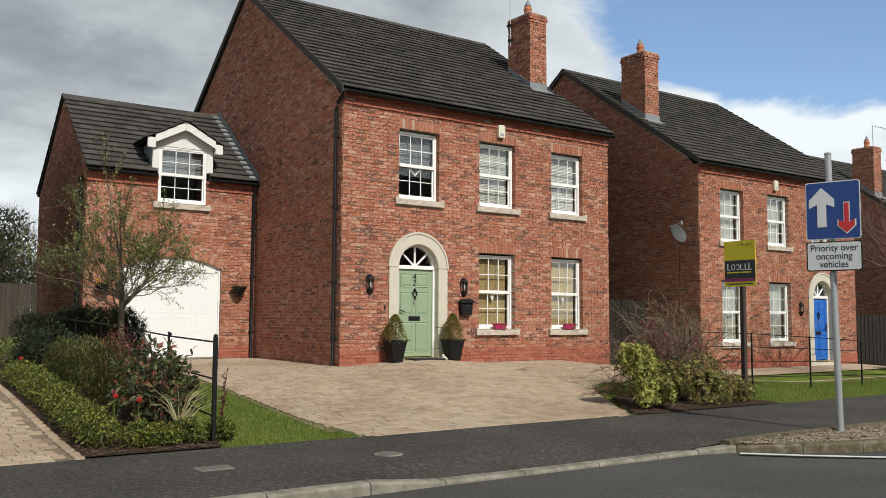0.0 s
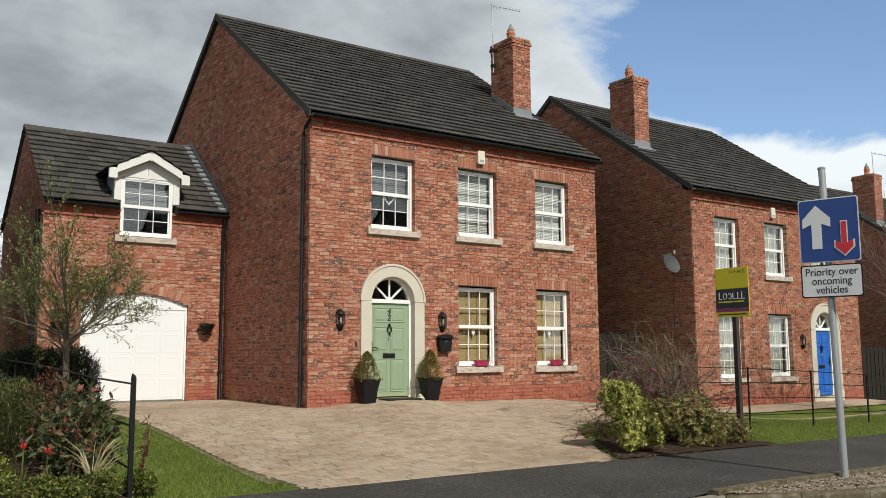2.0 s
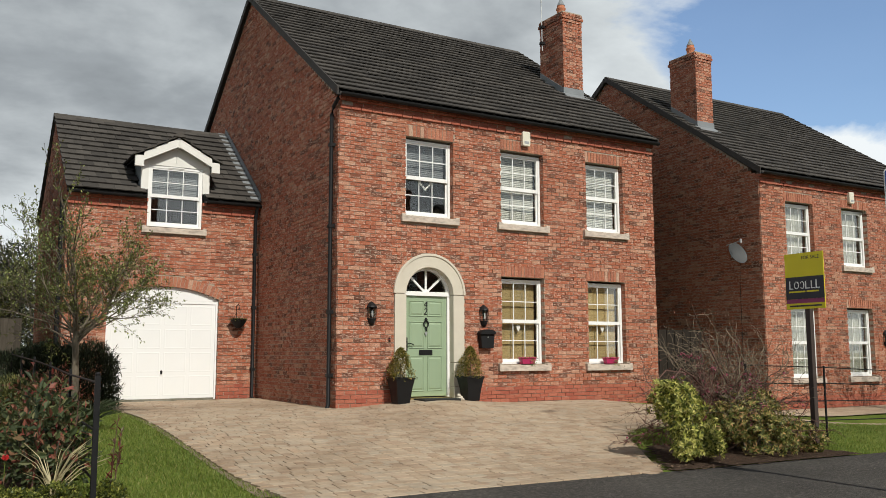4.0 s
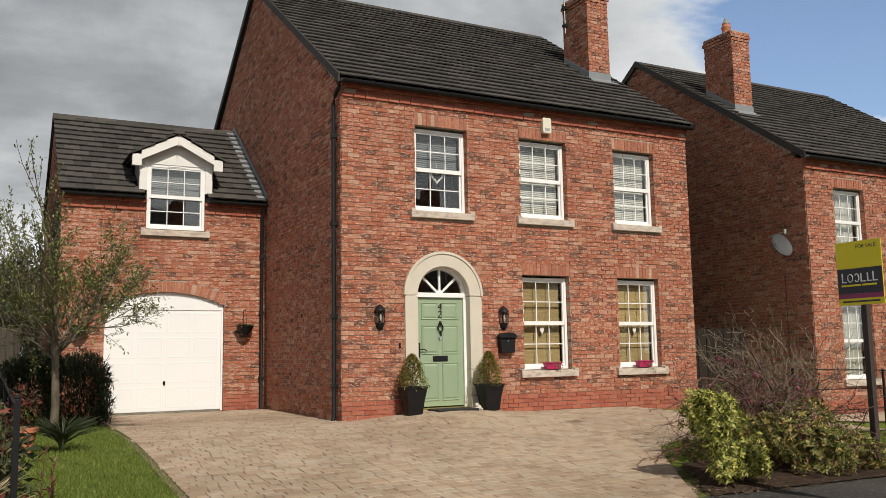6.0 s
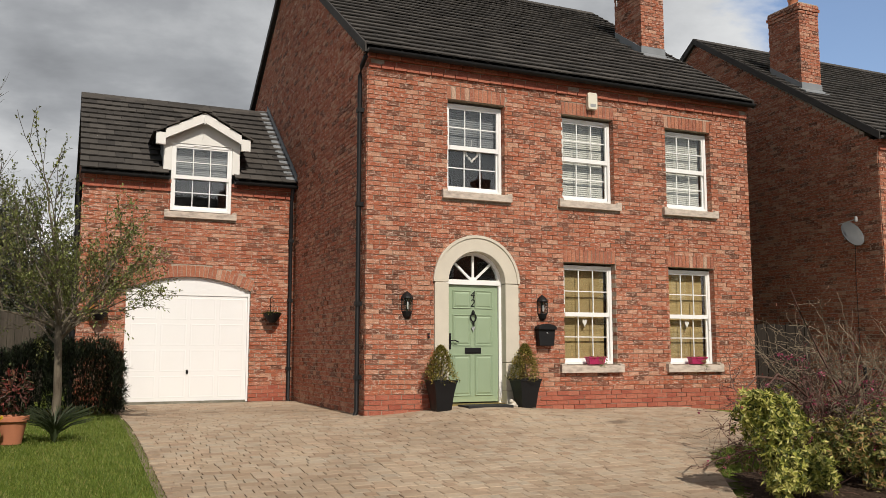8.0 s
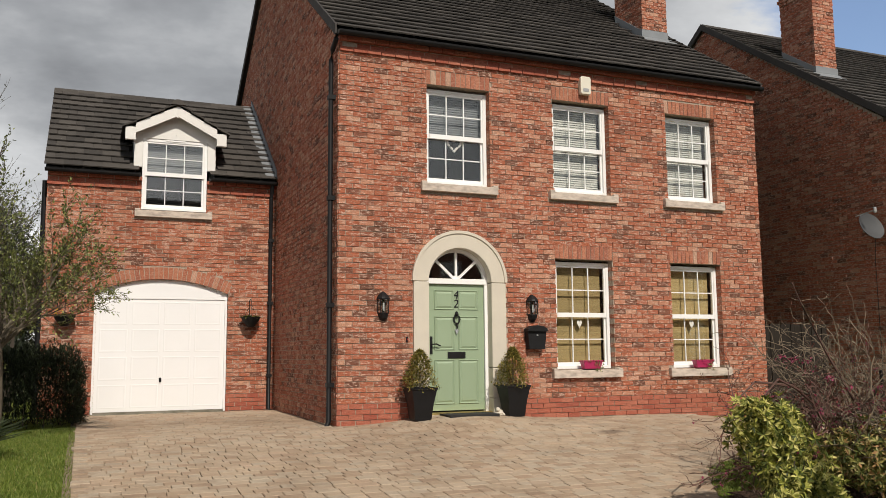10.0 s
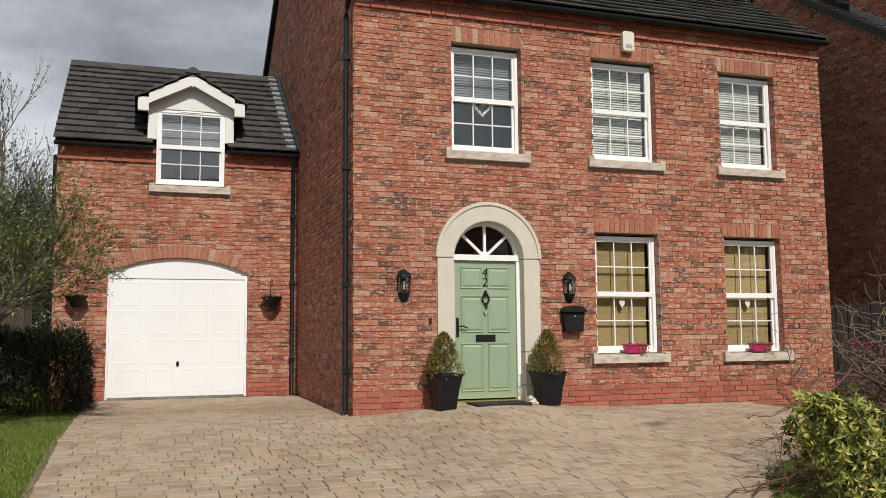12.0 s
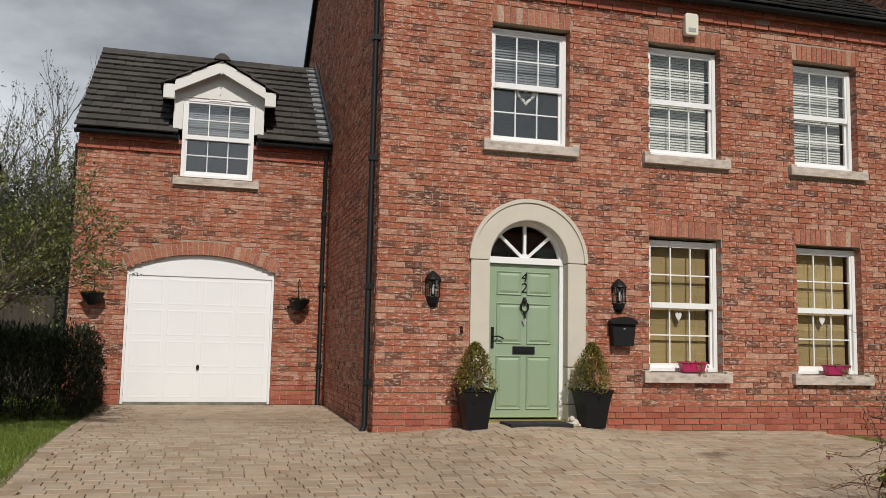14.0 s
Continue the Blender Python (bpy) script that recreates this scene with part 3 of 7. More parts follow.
def sash_window(geo, house, u0, u1, z0, z1, v, blind, lintel, sill=True, bars=(3, 2)):
    """A white sash window with glazing bars: frame and each sash a mesh; panes, sill, lintel and blind beside them."""
    win = geo().box(u0, u0 + 0.05, v, v + 0.09, z0, z1).box(u1 - 0.05, u1, v, v + 0.09, z0, z1) \
        .box(u0 + 0.05, u1 - 0.05, v, v + 0.09, z1 - 0.05, z1).box(u0 + 0.05, u1 - 0.05, v, v + 0.09, z0, z0 + 0.045) \
        .box((u0 + u1) / 2 - 0.16, (u0 + u1) / 2 + 0.16, v - 0.012, v - 0.001, z1 - 0.03, z1 - 0.008).part("window", M_WHITE, house, "white sash window with glazing bars", bevel=0.004)
    mid = z0 + (z1 - z0) * 0.5
    for name, a, b, off in (("upper_sash", mid - 0.03, z1 - 0.05, 0.012), ("lower_sash", z0 + 0.045, mid + 0.012, 0.04)):
        s, d = 0.028, 0.03
        y0 = v + off
        g = geo().box(u0 + 0.05, u0 + 0.05 + s, y0, y0 + d, a, b).box(u1 - 0.05 - s, u1 - 0.05, y0, y0 + d, a, b)
        lowrail = 0.066 if name == "upper_sash" else 0.05
        g.box(u0 + 0.05 + s, u1 - 0.05 - s, y0 - (0.018 if name == "upper_sash" else 0), y0 + d, a, a + lowrail).box(u0 + 0.05 + s, u1 - 0.05 - s, y0, y0 + d, b - s, b)
        iu0, iu1, iz0, iz1 = u0 + 0.05 + s, u1 - 0.05 - s, a + lowrail, b - s
        for i in range(1, bars[0]):
            x = iu0 + (iu1 - iu0) * i / bars[0]
            g.box(x - 0.0075, x + 0.0075, y0 + 0.006, y0 + 0.024, iz0, iz1)
        for i in range(1, bars[1]):
            z = iz0 + (iz1 - iz0) * i / bars[1]
            g.box(iu0, iu1, y0 + 0.0062, y0 + 0.0238, z - 0.0075, z + 0.0075)
        sash = g.part(name, M_WHITE, win)
        pane = geo().box(iu0 - 0.008, iu1 + 0.008, y0 + 0.013, y0 + 0.017, iz0 - 0.008, iz1 + 0.008).part("pane", M_GLASS, win)
        pane.visible_shadow = False
    if sill:
        geo().prism([(v + 0.1, z0 - 0.13), (-0.075, z0 - 0.13), (-0.075, z0 - 0.022), (v + 0.1, z0 - 0.002)], "x", u0 - 0.10, u1 + 0.10) \
            .box(u0 - 0.10, u0 - 0.02, -0.07, 0.0, z0 - 0.022, z0 + 0.006).box(u1 + 0.02, u1 + 0.10, -0.07, 0.0, z0 - 0.022, z0 + 0.006) \
            .part("sill", M_SILL, win, "weathered pale stone window sill", fix=True, bevel=0.006)
    if lintel:
        n = int((u1 - u0 + 0.02) / 0.0715)
        w = (u1 - u0 + 0.02) / n
        for i in range(n):
            g = geo()
            a = u0 - 0.01 + i * w
            o = 0.008 + rng.uniform(-0.002, 0.003)
            lean = 0.02 * ((i + 0.5) / n - 0.5)
            g.add([(a + 0.004, -o, lintel + 0.008), (a + w - 0.005, -o, lintel + 0.008), (a + w - 0.005 + lean, -o, lintel + 0.207), (a + 0.004 + lean, -o, lintel + 0.207),
                   (a + 0.004, 0.1, lintel + 0.008), (a + w - 0.005, 0.1, lintel + 0.008), (a + w - 0.005 + lean, 0.1, lintel + 0.207), (a + 0.004 + lean, 0.1, lintel + 0.207)],
                  [(0, 1, 2, 3), (1, 5, 6, 2), (4, 0, 3, 7), (3, 2, 6, 7), (4, 5, 1, 0)])
            g.part("lintel_brick", M_SOLDIER, win)
    b0 = v + 0.13
    if blind == "woven":
        g = geo()
        hgt = (z1 - z0 - 0.1) / 3
        for i in range(3):
            zt = z1 - 0.03 - i * hgt
            g.box(u0 + 0.075, u1 - 0.075, b0 + 0.004 * i, b0 + 0.012 + 0.004 * i, zt - hgt - 0.02, zt)
        g.part("blind", M_BLIND, win, "straw coloured woven blind")
    elif blind == "venetian":
        g = geo()
        z = z0 + 0.06
        while z < z1 - 0.03:
            g.add([(u0 + 0.07, b0, z), (u1 - 0.07, b0, z), (u1 - 0.07, b0 + 0.014, z + 0.0325), (u0 + 0.07, b0 + 0.014, z + 0.0325)], [(0, 1, 2, 3)])
            z += 0.034
        g.part("blind", M_SLAT, win, "cream slatted venetian blind")
    elif blind in ("half", "half_dimmed"):
        g = geo()
        z = mid + 0.02
        while z < z1 - 0.03:
            g.add([(u0 + 0.07, b0, z), (u1 - 0.07, b0, z), (u1 - 0.07, b0 + 0.014, z + 0.0315), (u0 + 0.07, b0 + 0.014, z + 0.0315)], [(0, 1, 2, 3)])
            z += 0.034
        g.part("blind", M_SLAT if blind == "half" else M_SLAT_DIMMED, win, "half-raised slatted venetian blind")
    elif blind == "curtain":
        g = geo()
        n = 34
        for i in range(n):
            a, b = [u0 + 0.06 + (u1 - u0 - 0.12) * q / n for q in (i, i + 1)]
            ya, yb = [b0 + 0.03 + 0.025 * math.sin(q * 1.9) for q in (i, i + 1)]
            g.add([(a, ya, z0 + 0.05), (b, yb, z0 + 0.05), (b, yb, z1 - 0.04), (a, ya, z1 - 0.04)], [(0, 1, 2, 3)])
        g.part("curtain", M_CURTAIN, win, "pale folded net curtain")
    return win


def tile_slope(geo, parent, u0, u1, lo, hi, gauge=0.245, width=0.295, singles=0, skip=None, place=None):
    """Rows of flat interlocking tiles from lo=(v, z) up to hi=(v, z). skip(u, v) leaves tiles out; the first ones laid are pieces of their own."""
    L = math.hypot(hi[0] - lo[0], hi[1] - lo[1])
    dv, dz = (hi[0] - lo[0]) / L, (hi[1] - lo[1]) / L
    nv, nz = -dz, dv
    if nz < 0:
        nv, nz = -nv, -nz
    rows = int(round(L / gauge))
    gauge = L / rows
    cols = max(1, int(round((u1 - u0) / width)))
    w = (u1 - u0) / cols
    g = geo()
    th = 0.020
    forms = {}
    faces = [(2, 3, 7, 6), (0, 1, 3, 2), (1, 5, 7, 3), (4, 0, 2, 6), (0, 4, 5, 1)]

    def form(half):
        pts = []
        for s, t in ((-gauge / 2 - 0.025, 0.060), (gauge / 2 + 0.05, 0.016)):
            for o in (t - th, t):
                for x in (-half, half):
                    pts.append((x, dv * s + nv * o, dz * s + nz * o))
        return pts
    count = 0
    for r in range(rows):
        shift = w / 2 if r % 2 else 0.0
        edges = [u0] + [u0 + shift + w * c for c in range(0 if shift else 1, cols)] + [u1]
        for a, b in zip(edges, edges[1:]):
            if b - a < 0.02:
                continue
            if skip and skip((a + b) / 2, lo[0] + dv * (r + 0.5) * gauge):
                continue
            jit = rng.uniform(-0.003, 0.004)
            c = ((a + b) / 2, lo[0] + dv * (r + 0.5) * gauge + nv * jit, lo[1] + dz * (r + 0.5) * gauge + nz * jit)
            half = round((b - a) / 2 - 0.0018, 4)
            if count < singles:
                count += 1
                if half not in forms:
                    forms[half] = Geo().add(form(half), faces).mesh("roof_tile", M_TILE, fix=False)
                piece("roof_tile", forms[half], parent, place(*c), (rng.uniform(-0.004, 0.004), rng.uniform(-0.004, 0.004), 0))
            else:
                g.add([(c[0] + p[0], c[1] + p[1], c[2] + p[2]) for p in form(half)], faces)
    if g.v:
        g.part("tiling", M_TILE, parent)["kind"] = "stuff"


def lantern(at, mirror=1):
    """A black coach lamp on the wall, facing -y at its back plate."""
    x, y, z = at
    t = thing("wall_lantern", at, "black half-lantern wall light with clear panes", "wall light", "lanterns beside front doors")
    def half(r, dz):
        return [(x + r * math.cos(a), y - abs(r * 1.15 * math.sin(a)) - 0.001, z + dz) for a in [math.pi * i / 6 for i in range(7)]]
    Geo().rings([half(r, d) for r, d in ((0.012, 0.20), (0.03, 0.185), (0.05, 0.17), (0.085, 0.125), (0.095, 0.10), (0.088, 0.095))]).part("roof", M_IRON, t, fix=True)
    Geo().rings([half(r, d) for r, d in ((0.072, -0.085), (0.078, -0.095), (0.07, -0.12), (0.055, -0.16), (0.02, -0.20))]).part("base", M_IRON, t, fix=True)
    for i in range(5):
        a = math.pi * (i + 0.0) / 4
        px, py = x + 0.078 * math.cos(a), y - 0.09 * math.sin(a) - 0.003
        Geo().tube([(px, py, z - 0.09), (px + 0.006 * math.cos(a), py, z + 0.10)], 0.006, 5).part("glazing_bar", M_IRON, t)
    p = Geo().rings([half(0.072, -0.085), half(0.078, 0.095)], False).part("glass", M_CLEAR, t, "clear lantern glass", fix=True)
    p.visible_shadow = False
    Geo().lathe((x, y - 0.04, z - 0.06), [(0.012, 0), (0.018, 0.04), (0.012, 0.1), (0.004, 0.115)], 8).part("bulb", M_SIGN_WHITE, t, "pale lamp bulb", smooth=True)
    Geo().box(x - 0.016, x + 0.016, y - 0.012, y, z - 0.13, z + 0.13).part("back_plate", M_IRON, t)
    return t


def build_house(X0, Y0, Z0, mirror, door_mat, lower_blinds, upper_blinds, label, full=True, chim=(6.40, 6.95, 1.93, 2.80)):
    W, D = 7.16, 9.84
    EAVE, RIDGE, RV = 5.26, 8.83, 4.92
    side = -1 if mirror else 1

    def xf(u, v, z):
        return ((X0 + W - u) if mirror else (X0 + u), Y0 + v, Z0 + z)

    def geo():
        return Geo(xf, mirror)

    house = thing("house", xf(W / 2, 0, 0), label, "house", "brick houses along the street")
    wins = [(1.27, 2.25, 3.31, 4.72), (3.30, 4.29, 3.31, 4.71), (5.35, 6.32, 3.31, 4.70), (3.29, 4.27, 0.69, 2.30), (5.34, 6.31, 0.68, 2.30)]
    DC, DI, DO, SPR = 1.755, 0.475, 0.70, 1.92
    holes = [(a - 0.006, b + 0.006, c - 0.006, d + 0.006) for a, b, c, d in wins]
    core_holes = list(holes) + [(DC - DI - 0.03, DC + DI + 0.03, -0.3, SPR)]
    for i in range(-9, 9):
        a, b = DC + i * 0.055, DC + (i + 1) * 0.055
        m = max(abs(a - DC), abs(b - DC))
        core_holes.append((a, b, SPR, SPR + math.sqrt(max(0.0, 0.55 ** 2 - min(0.55, m) ** 2)) + 0.005))
    brick_holes = [(a, b, c, d) for a, b, c, d in wins]
    brick_holes += [(a - 0.012, b + 0.012, d, d + 0.214) for a, b, c, d in wins]
    brick_holes += [(a - 0.10, b + 0.10, c - 0.135, c) for a, b, c, d in wins]
    brick_holes.append((DC - DO - 0.006, DC + DO + 0.006, -0.5, SPR))
    brick_holes.append(lambda z: (DC - math.sqrt((DO + 0.006) ** 2 - (z - SPR) ** 2), DC + math.sqrt((DO + 0.006) ** 2 - (z - SPR) ** 2)) if SPR <= z < SPR + DO else None)

    front = lambda s, o, z: (s, -o, z)
    left = lambda s, o, z: (-o, s, z)
    right = lambda s, o, z: (W + o, s, z)

    # front wall
    g = geo()
    wall_core(g, front, 0.0, W, -0.6, EAVE, core_holes)
    wf = g.part("front_wall", M_MORTAR, house, "front wall of mixed red brick in pale mortar")
    g, gp = geo(), geo()
    singles = []
    for p, q, zb, whole in brick_rows(lambda z: (0.0, W), 0.29, EAVE - 3 * COURSE, brick_holes):
        if full and whole and (q < DC - DO or p > DC + DO) and q < 5.2 and zb < 1.55 and len(singles) < 298:
            singles.append(((p + q) / 2, zb + BRICK_H / 2))
        else:
            lay(g, front, p, q, zb)
    g.part("brickwork", M_BRICK, wf)["kind"] = "stuff"
    if singles:
        ub = unit_brick("brick", M_BRICK, (BRICK_L, 0.11, BRICK_H))
        for u, z in singles:
            piece("brick", ub, wf, xf(u, 0.045 + rng.uniform(-0.002, 0.002), z), (0, rng.uniform(-0.006, 0.006), rng.uniform(-0.01, 0.01)))
    for p, q, zb, whole in brick_rows(lambda z: (-0.012, W + 0.012), -0.425, 0.29, brick_holes[-2:], 0.05):
        lay(gp, front, p, q, zb, proud=0.012)
    gp.part("plinth", M_RED, wf, "plinth courses of smooth red brick")["kind"] = "stuff"
    gc = geo()
    for i, proud in enumerate((0.042, 0.002, 0.078)):
        zb = EAVE - (3 - i) * COURSE
        for p, q, z_, whole in brick_rows(lambda z: (-0.01 if i == 2 else 0, W), zb, zb + COURSE, [], 0.05 * i):
            lay(gc, front, p, q, zb, proud=proud)
    gc.part("corbel", M_RED, wf, "stepped brick corbel courses under the gutter")["kind"] = "stuff"

    # gables: square part and slopes
    def slope_v(z):
        t = max(0.0, (z - EAVE) / (RIDGE - EAVE - 0.06))
        return (0.0 + RV * t, D - (D - RV) * t)
    prof = [(0.28, -0.6), (D, -0.6), (D, EAVE), (RV, RIDGE - 0.06), (0.28, EAVE + 0.19)]
    for nm, place, a, b, seen in (("left_gable", left, 0.0, 0.28, True), ("right_gable", right, W - 0.28, W, False)):
        wg = geo().prism(prof, "x", a, b).part(nm, M_MORTAR, house, "plain brick gable wall", fix=True)
        vis = seen != mirror
        if vis:
            g = geo()
            for p, q, zb, whole in brick_rows(lambda z: (slope_v(z + 0.05)[0] + 0.012, slope_v(z + 0.05)[1]), 0.29, RIDGE, []):
                lay(g, place, p, q, zb, depth=0.05)
            for p, q, zb, whole in brick_rows(lambda z: (0.012, D), -0.425, 0.29, [], 0.05):
                lay(g, place, p, q, zb, depth=0.05, proud=0.01)
            g.part("brickwork", M_BRICK, wg)["kind"] = "stuff"
    geo().box(0, W, D - 0.28, D, -0.6, EAVE).part("rear_wall", M_BRICK, house)
    # floors and partition in the darkened grey that stands in for unlit rooms
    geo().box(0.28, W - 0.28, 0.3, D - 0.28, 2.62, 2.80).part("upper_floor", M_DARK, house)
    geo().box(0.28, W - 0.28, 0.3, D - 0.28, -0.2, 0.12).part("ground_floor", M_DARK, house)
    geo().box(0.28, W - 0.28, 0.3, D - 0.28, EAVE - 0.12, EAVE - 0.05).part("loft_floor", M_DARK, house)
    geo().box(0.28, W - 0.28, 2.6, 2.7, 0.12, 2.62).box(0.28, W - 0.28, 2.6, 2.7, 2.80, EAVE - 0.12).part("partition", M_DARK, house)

    # roof
    e_v, e_z = -0.13, EAVE + 0.06
    geo().prism([(e_v, e_z - 0.02), (e_v, e_z - 0.05), (RV, RIDGE - 0.06), (2 * RV - e_v, e_z - 0.05), (2 * RV - e_v, e_z - 0.02), (RV, RIDGE - 0.012)], "x", -0.05, W + 0.05).part("roof", M_TILE, house, "steep roof of dark concrete tiles", fix=True)
    roof = house.children[-1]
    skip = lambda u, v: chim[0] - 0.05 < u < chim[1] + 0.05 and chim[2] - 0.05 < v < chim[3] + 0.1
    tile_slope(geo, roof, -0.075, W + 0.075, (e_v, e_z), (RV - 0.05, RIDGE - 0.035), skip=skip, singles=300 if full else 0, place=xf)
    tile_slope(geo, roof, -0.075, W + 0.075, (2 * RV - e_v, e_z), (RV + 0.05, RIDGE - 0.035))
    g = geo()
    n = 16
    for i in range(n):
        a, b = -0.075 + (W + 0.15) * i / n, -0.075 + (W + 0.15) * (i + 1) / n - 0.006
        g.prism([(RV - 0.13, RIDGE - 0.075), (RV + 0.13, RIDGE - 0.075), (RV + 0.10, RIDGE - 0.005), (RV + 0.03, RIDGE + 0.035), (RV - 0.03, RIDGE + 0.035), (RV - 0.10, RIDGE - 0.005)], "x", a, b)
    g.part("ridge_tiles", M_TILE, roof, fix=True)
    for a, b in ((-0.10, -0.072), (W + 0.072, W + 0.10)):
        for sg in (-1, 1):
            fv = RV + sg * (RV - e_v)
            geo().prism([(fv, e_z - 0.10), (fv, e_z + 0.055), (RV, RIDGE + 0.045), (RV, RIDGE - 0.11)], "x", a, b).part("verge_strip", M_VERGE, roof, "dark mortared verge along the gable", fix=True)
    # gutter and downpipes
    gut = [(-0.17 + 0.055 * math.cos(a), EAVE + 0.015 + 0.055 * math.sin(a)) for a in [math.pi + math.pi * i / 8 for i in range(9)]]
    gut += [(p[0] * 0.86 - 0.0238, p[1] + 0.006) for p in gut[::-1]]
    gtr = geo().prism(gut, "x", -0.06, W + 0.06).part("gutter", M_BLACK, house, "black plastic gutter", fix=True)
    geo().box(-0.02, W + 0.02, -0.118, -0.10, EAVE - 0.02, EAVE + 0.05).part("fascia", M_BLACK, gtr)
    pipe = geo()
    pu = -0.07
    pipe.tube([(pu, -0.13, EAVE - 0.02), (pu, -0.10, EAVE - 0.08), (pu, 0.10, EAVE - 0.18), (pu, 0.17, EAVE - 0.30), (pu, 0.17, 0.06), (pu - 0.04, 0.14, -0.02)], 0.034, 10)
    dp = pipe.part("downpipe", M_BLACK, house, "black plastic downpipe", smooth=True, fix=True)
    for z in (0.5, 1.55, 3.0, 4.4):
        geo().box(pu - 0.04, 0.0, 0.125, 0.215, z, z + 0.06).part("pipe_clip", M_BLACK, dp)

    # chimney
    cu0, cu1, cv0, cv1 = chim
    zr = e_z + (cv0 - e_v) * (RIDGE - e_z) / (RV - e_v)
    ctop = 8.74
    ch = geo().box(cu0 + 0.006, cu1 - 0.006, cv0 + 0.006, cv1 - 0.006, zr - 0.3, ctop).part("chimney", M_MORTAR, house, "square brick chimney stack")
    g = geo()
    faces = ((lambda s, o, z: (s, cv0 - o, z), cu0, cu1), (lambda s, o, z: (cu0 - o, s, z), cv0, cv1), (lambda s, o, z: (cu1 + o, s, z), cv0, cv1), (lambda s, o, z: (s, cv1 + o, z), cu0, cu1))
    rows = int((ctop - zr + 0.2) / COURSE)
    for i in range(rows):
        zb = ctop - (i + 1) * COURSE
        proud = (0.035, 0.035, 0.018)[i] if i < 3 else 0.004
        for place, s0, s1 in faces:
            pitch = (s1 - s0) / round((s1 - s0) / 0.2145)
            s = s0 - (pitch / 2 if i % 2 else 0)
            while s < s1 - 0.01:
                a, b = max(s, s0 - proud * 0.9), min(s + pitch - JOINT, s1 + proud * 0.9)
                if b - a > 0.02:
                    lay(g, place, a, b, zb, depth=0.02, proud=proud)
                s += pitch
    g.part("brickwork", M_BRICK, ch)["kind"] = "stuff"
    geo().box(cu0 - 0.01, cu1 + 0.01, cv0 - 0.01, cv1 + 0.01, ctop - 0.012, ctop + 0.03).part("coping", M_MORTAR, ch, bevel=0.01)
    sl = (RIDGE - e_z) / (RV - e_v)
    fl = geo().box(cu0 - 0.02, cu1 + 0.02, cv0 - 0.016, cv0 + 0.004, zr - 0.03, zr + 0.19)
    fl.add([(cu0 - 0.06, cv0 - 0.20, zr - 0.20 * sl + 0.055), (cu1 + 0.1, cv0 - 0.20, zr - 0.20 * sl + 0.055), (cu1 + 0.1, cv0, zr + 0.06), (cu0 - 0.06, cv0, zr + 0.06)], [(0, 1, 2, 3)])
    for s in (cu0 - 0.016, cu1 - 0.004):
        fl.prism([(cv0, zr), (cv1, zr + (cv1 - cv0) * sl), (cv1, zr + (cv1 - cv0) * sl + 0.17), (cv0, zr + 0.17)], "x", s, s + 0.02)
    fl.part("flashing", M_LEAD, ch, "grey lead flashing", fix=True)
    pc = xf((cu0 + cu1) / 2, cv0 + 0.40, ctop)
    Geo().lathe(pc, [(0.13, 0.0), (0.115, 0.05), (0.12, 0.10), (0.095, 0.13), (0.10, 0.22), (0.115, 0.24), (0.115, 0.27), (0.095, 0.285), (0.09, 0.34)], 16).part("chimney_pot", M_TERRA, ch, "terracotta chimney pot with a metal cone", smooth=True)
    pot = ch.children[-1]
    Geo().lathe(pc, [(0.10, 0.34), (0.085, 0.37), (0.012, 0.52)], 10).part("cowl", M_LEAD, pot, smooth=True)

    # windows
    for (a, b, c, d), bl in zip(wins, list(upper_blinds) + list(lower_blinds)):
        sash_window(geo, house, a + 0.004, b - 0.004, c, d - 0.03, 0.10, bl, d)

    # stone door surround: two jambs of blocks and a round arch
    def arch(r0, r1, a0, a1, n, y0, y1):
        pts, faces = [], []
        for i in range(n + 1):
            a = a0 + (a1 - a0) * i / n
            for r in (r0, r1):
                for y in (y0, y1):
                    pts.append((DC + r * math.cos(a), y, SPR + r * math.sin(a)))
        for i in range(n):
            o = 4 * i
            faces += [(o, o + 2, o + 6, o + 4), (o + 1, o + 5, o + 7, o + 3), (o + 2, o + 3, o + 7, o + 6), (o, o + 4, o + 5, o + 1)]
        faces += [(0, 1, 3, 2), (4 * n, 4 * n + 2, 4 * n + 3, 4 * n + 1)]
        return pts, faces
    sur = geo().add(*arch(DI, DO, 0.003, math.pi - 0.003, 40, -0.035, 0.13)).part("door_surround", M_STONE, house, "pale cast stone arched door surround", fix=True, bevel=0.012)
    geo().add(*arch(DO - 0.022, DO + 0.022, 0.004, math.pi - 0.004, 48, -0.052, 0.05)).part("arch_edge", M_STONE, sur, "raised rim of the stone arch", fix=True, bevel=0.006)
    for s in (-1, 1):
        for z0, z1, wd in ((-0.3, 0.30, 0.016), (0.308, 0.72, 0), (0.730, SPR - 0.006, 0)):
            a, b = sorted((DC + s * DI, DC + s * DO))
            geo().box(a - (wd if s < 0 else 0), b + (wd if s > 0 else 0), -0.035 - wd, 0.13, z0, z1).part("jamb_block", M_STONE, sur, bevel=0.008)
    # frame, fanlight, door leaf
    fr = 0.045
    v0 = 0.13
    HD = 1.90
    g = geo()
    for s in (-1, 1):
        a, b = sorted((DC + s * (DI - fr), DC + s * (DI + 0.01)))
        g.box(a, b, v0 - 0.02, v0 + 0.07, 0.10, SPR)
    g.box(DC - DI, DC + DI, v0 - 0.03, v0 + 0.07, HD, HD + 0.075)
    frm = g.part("door_frame", M_WHITE, house, "white door frame with a fanlight", bevel=0.004)
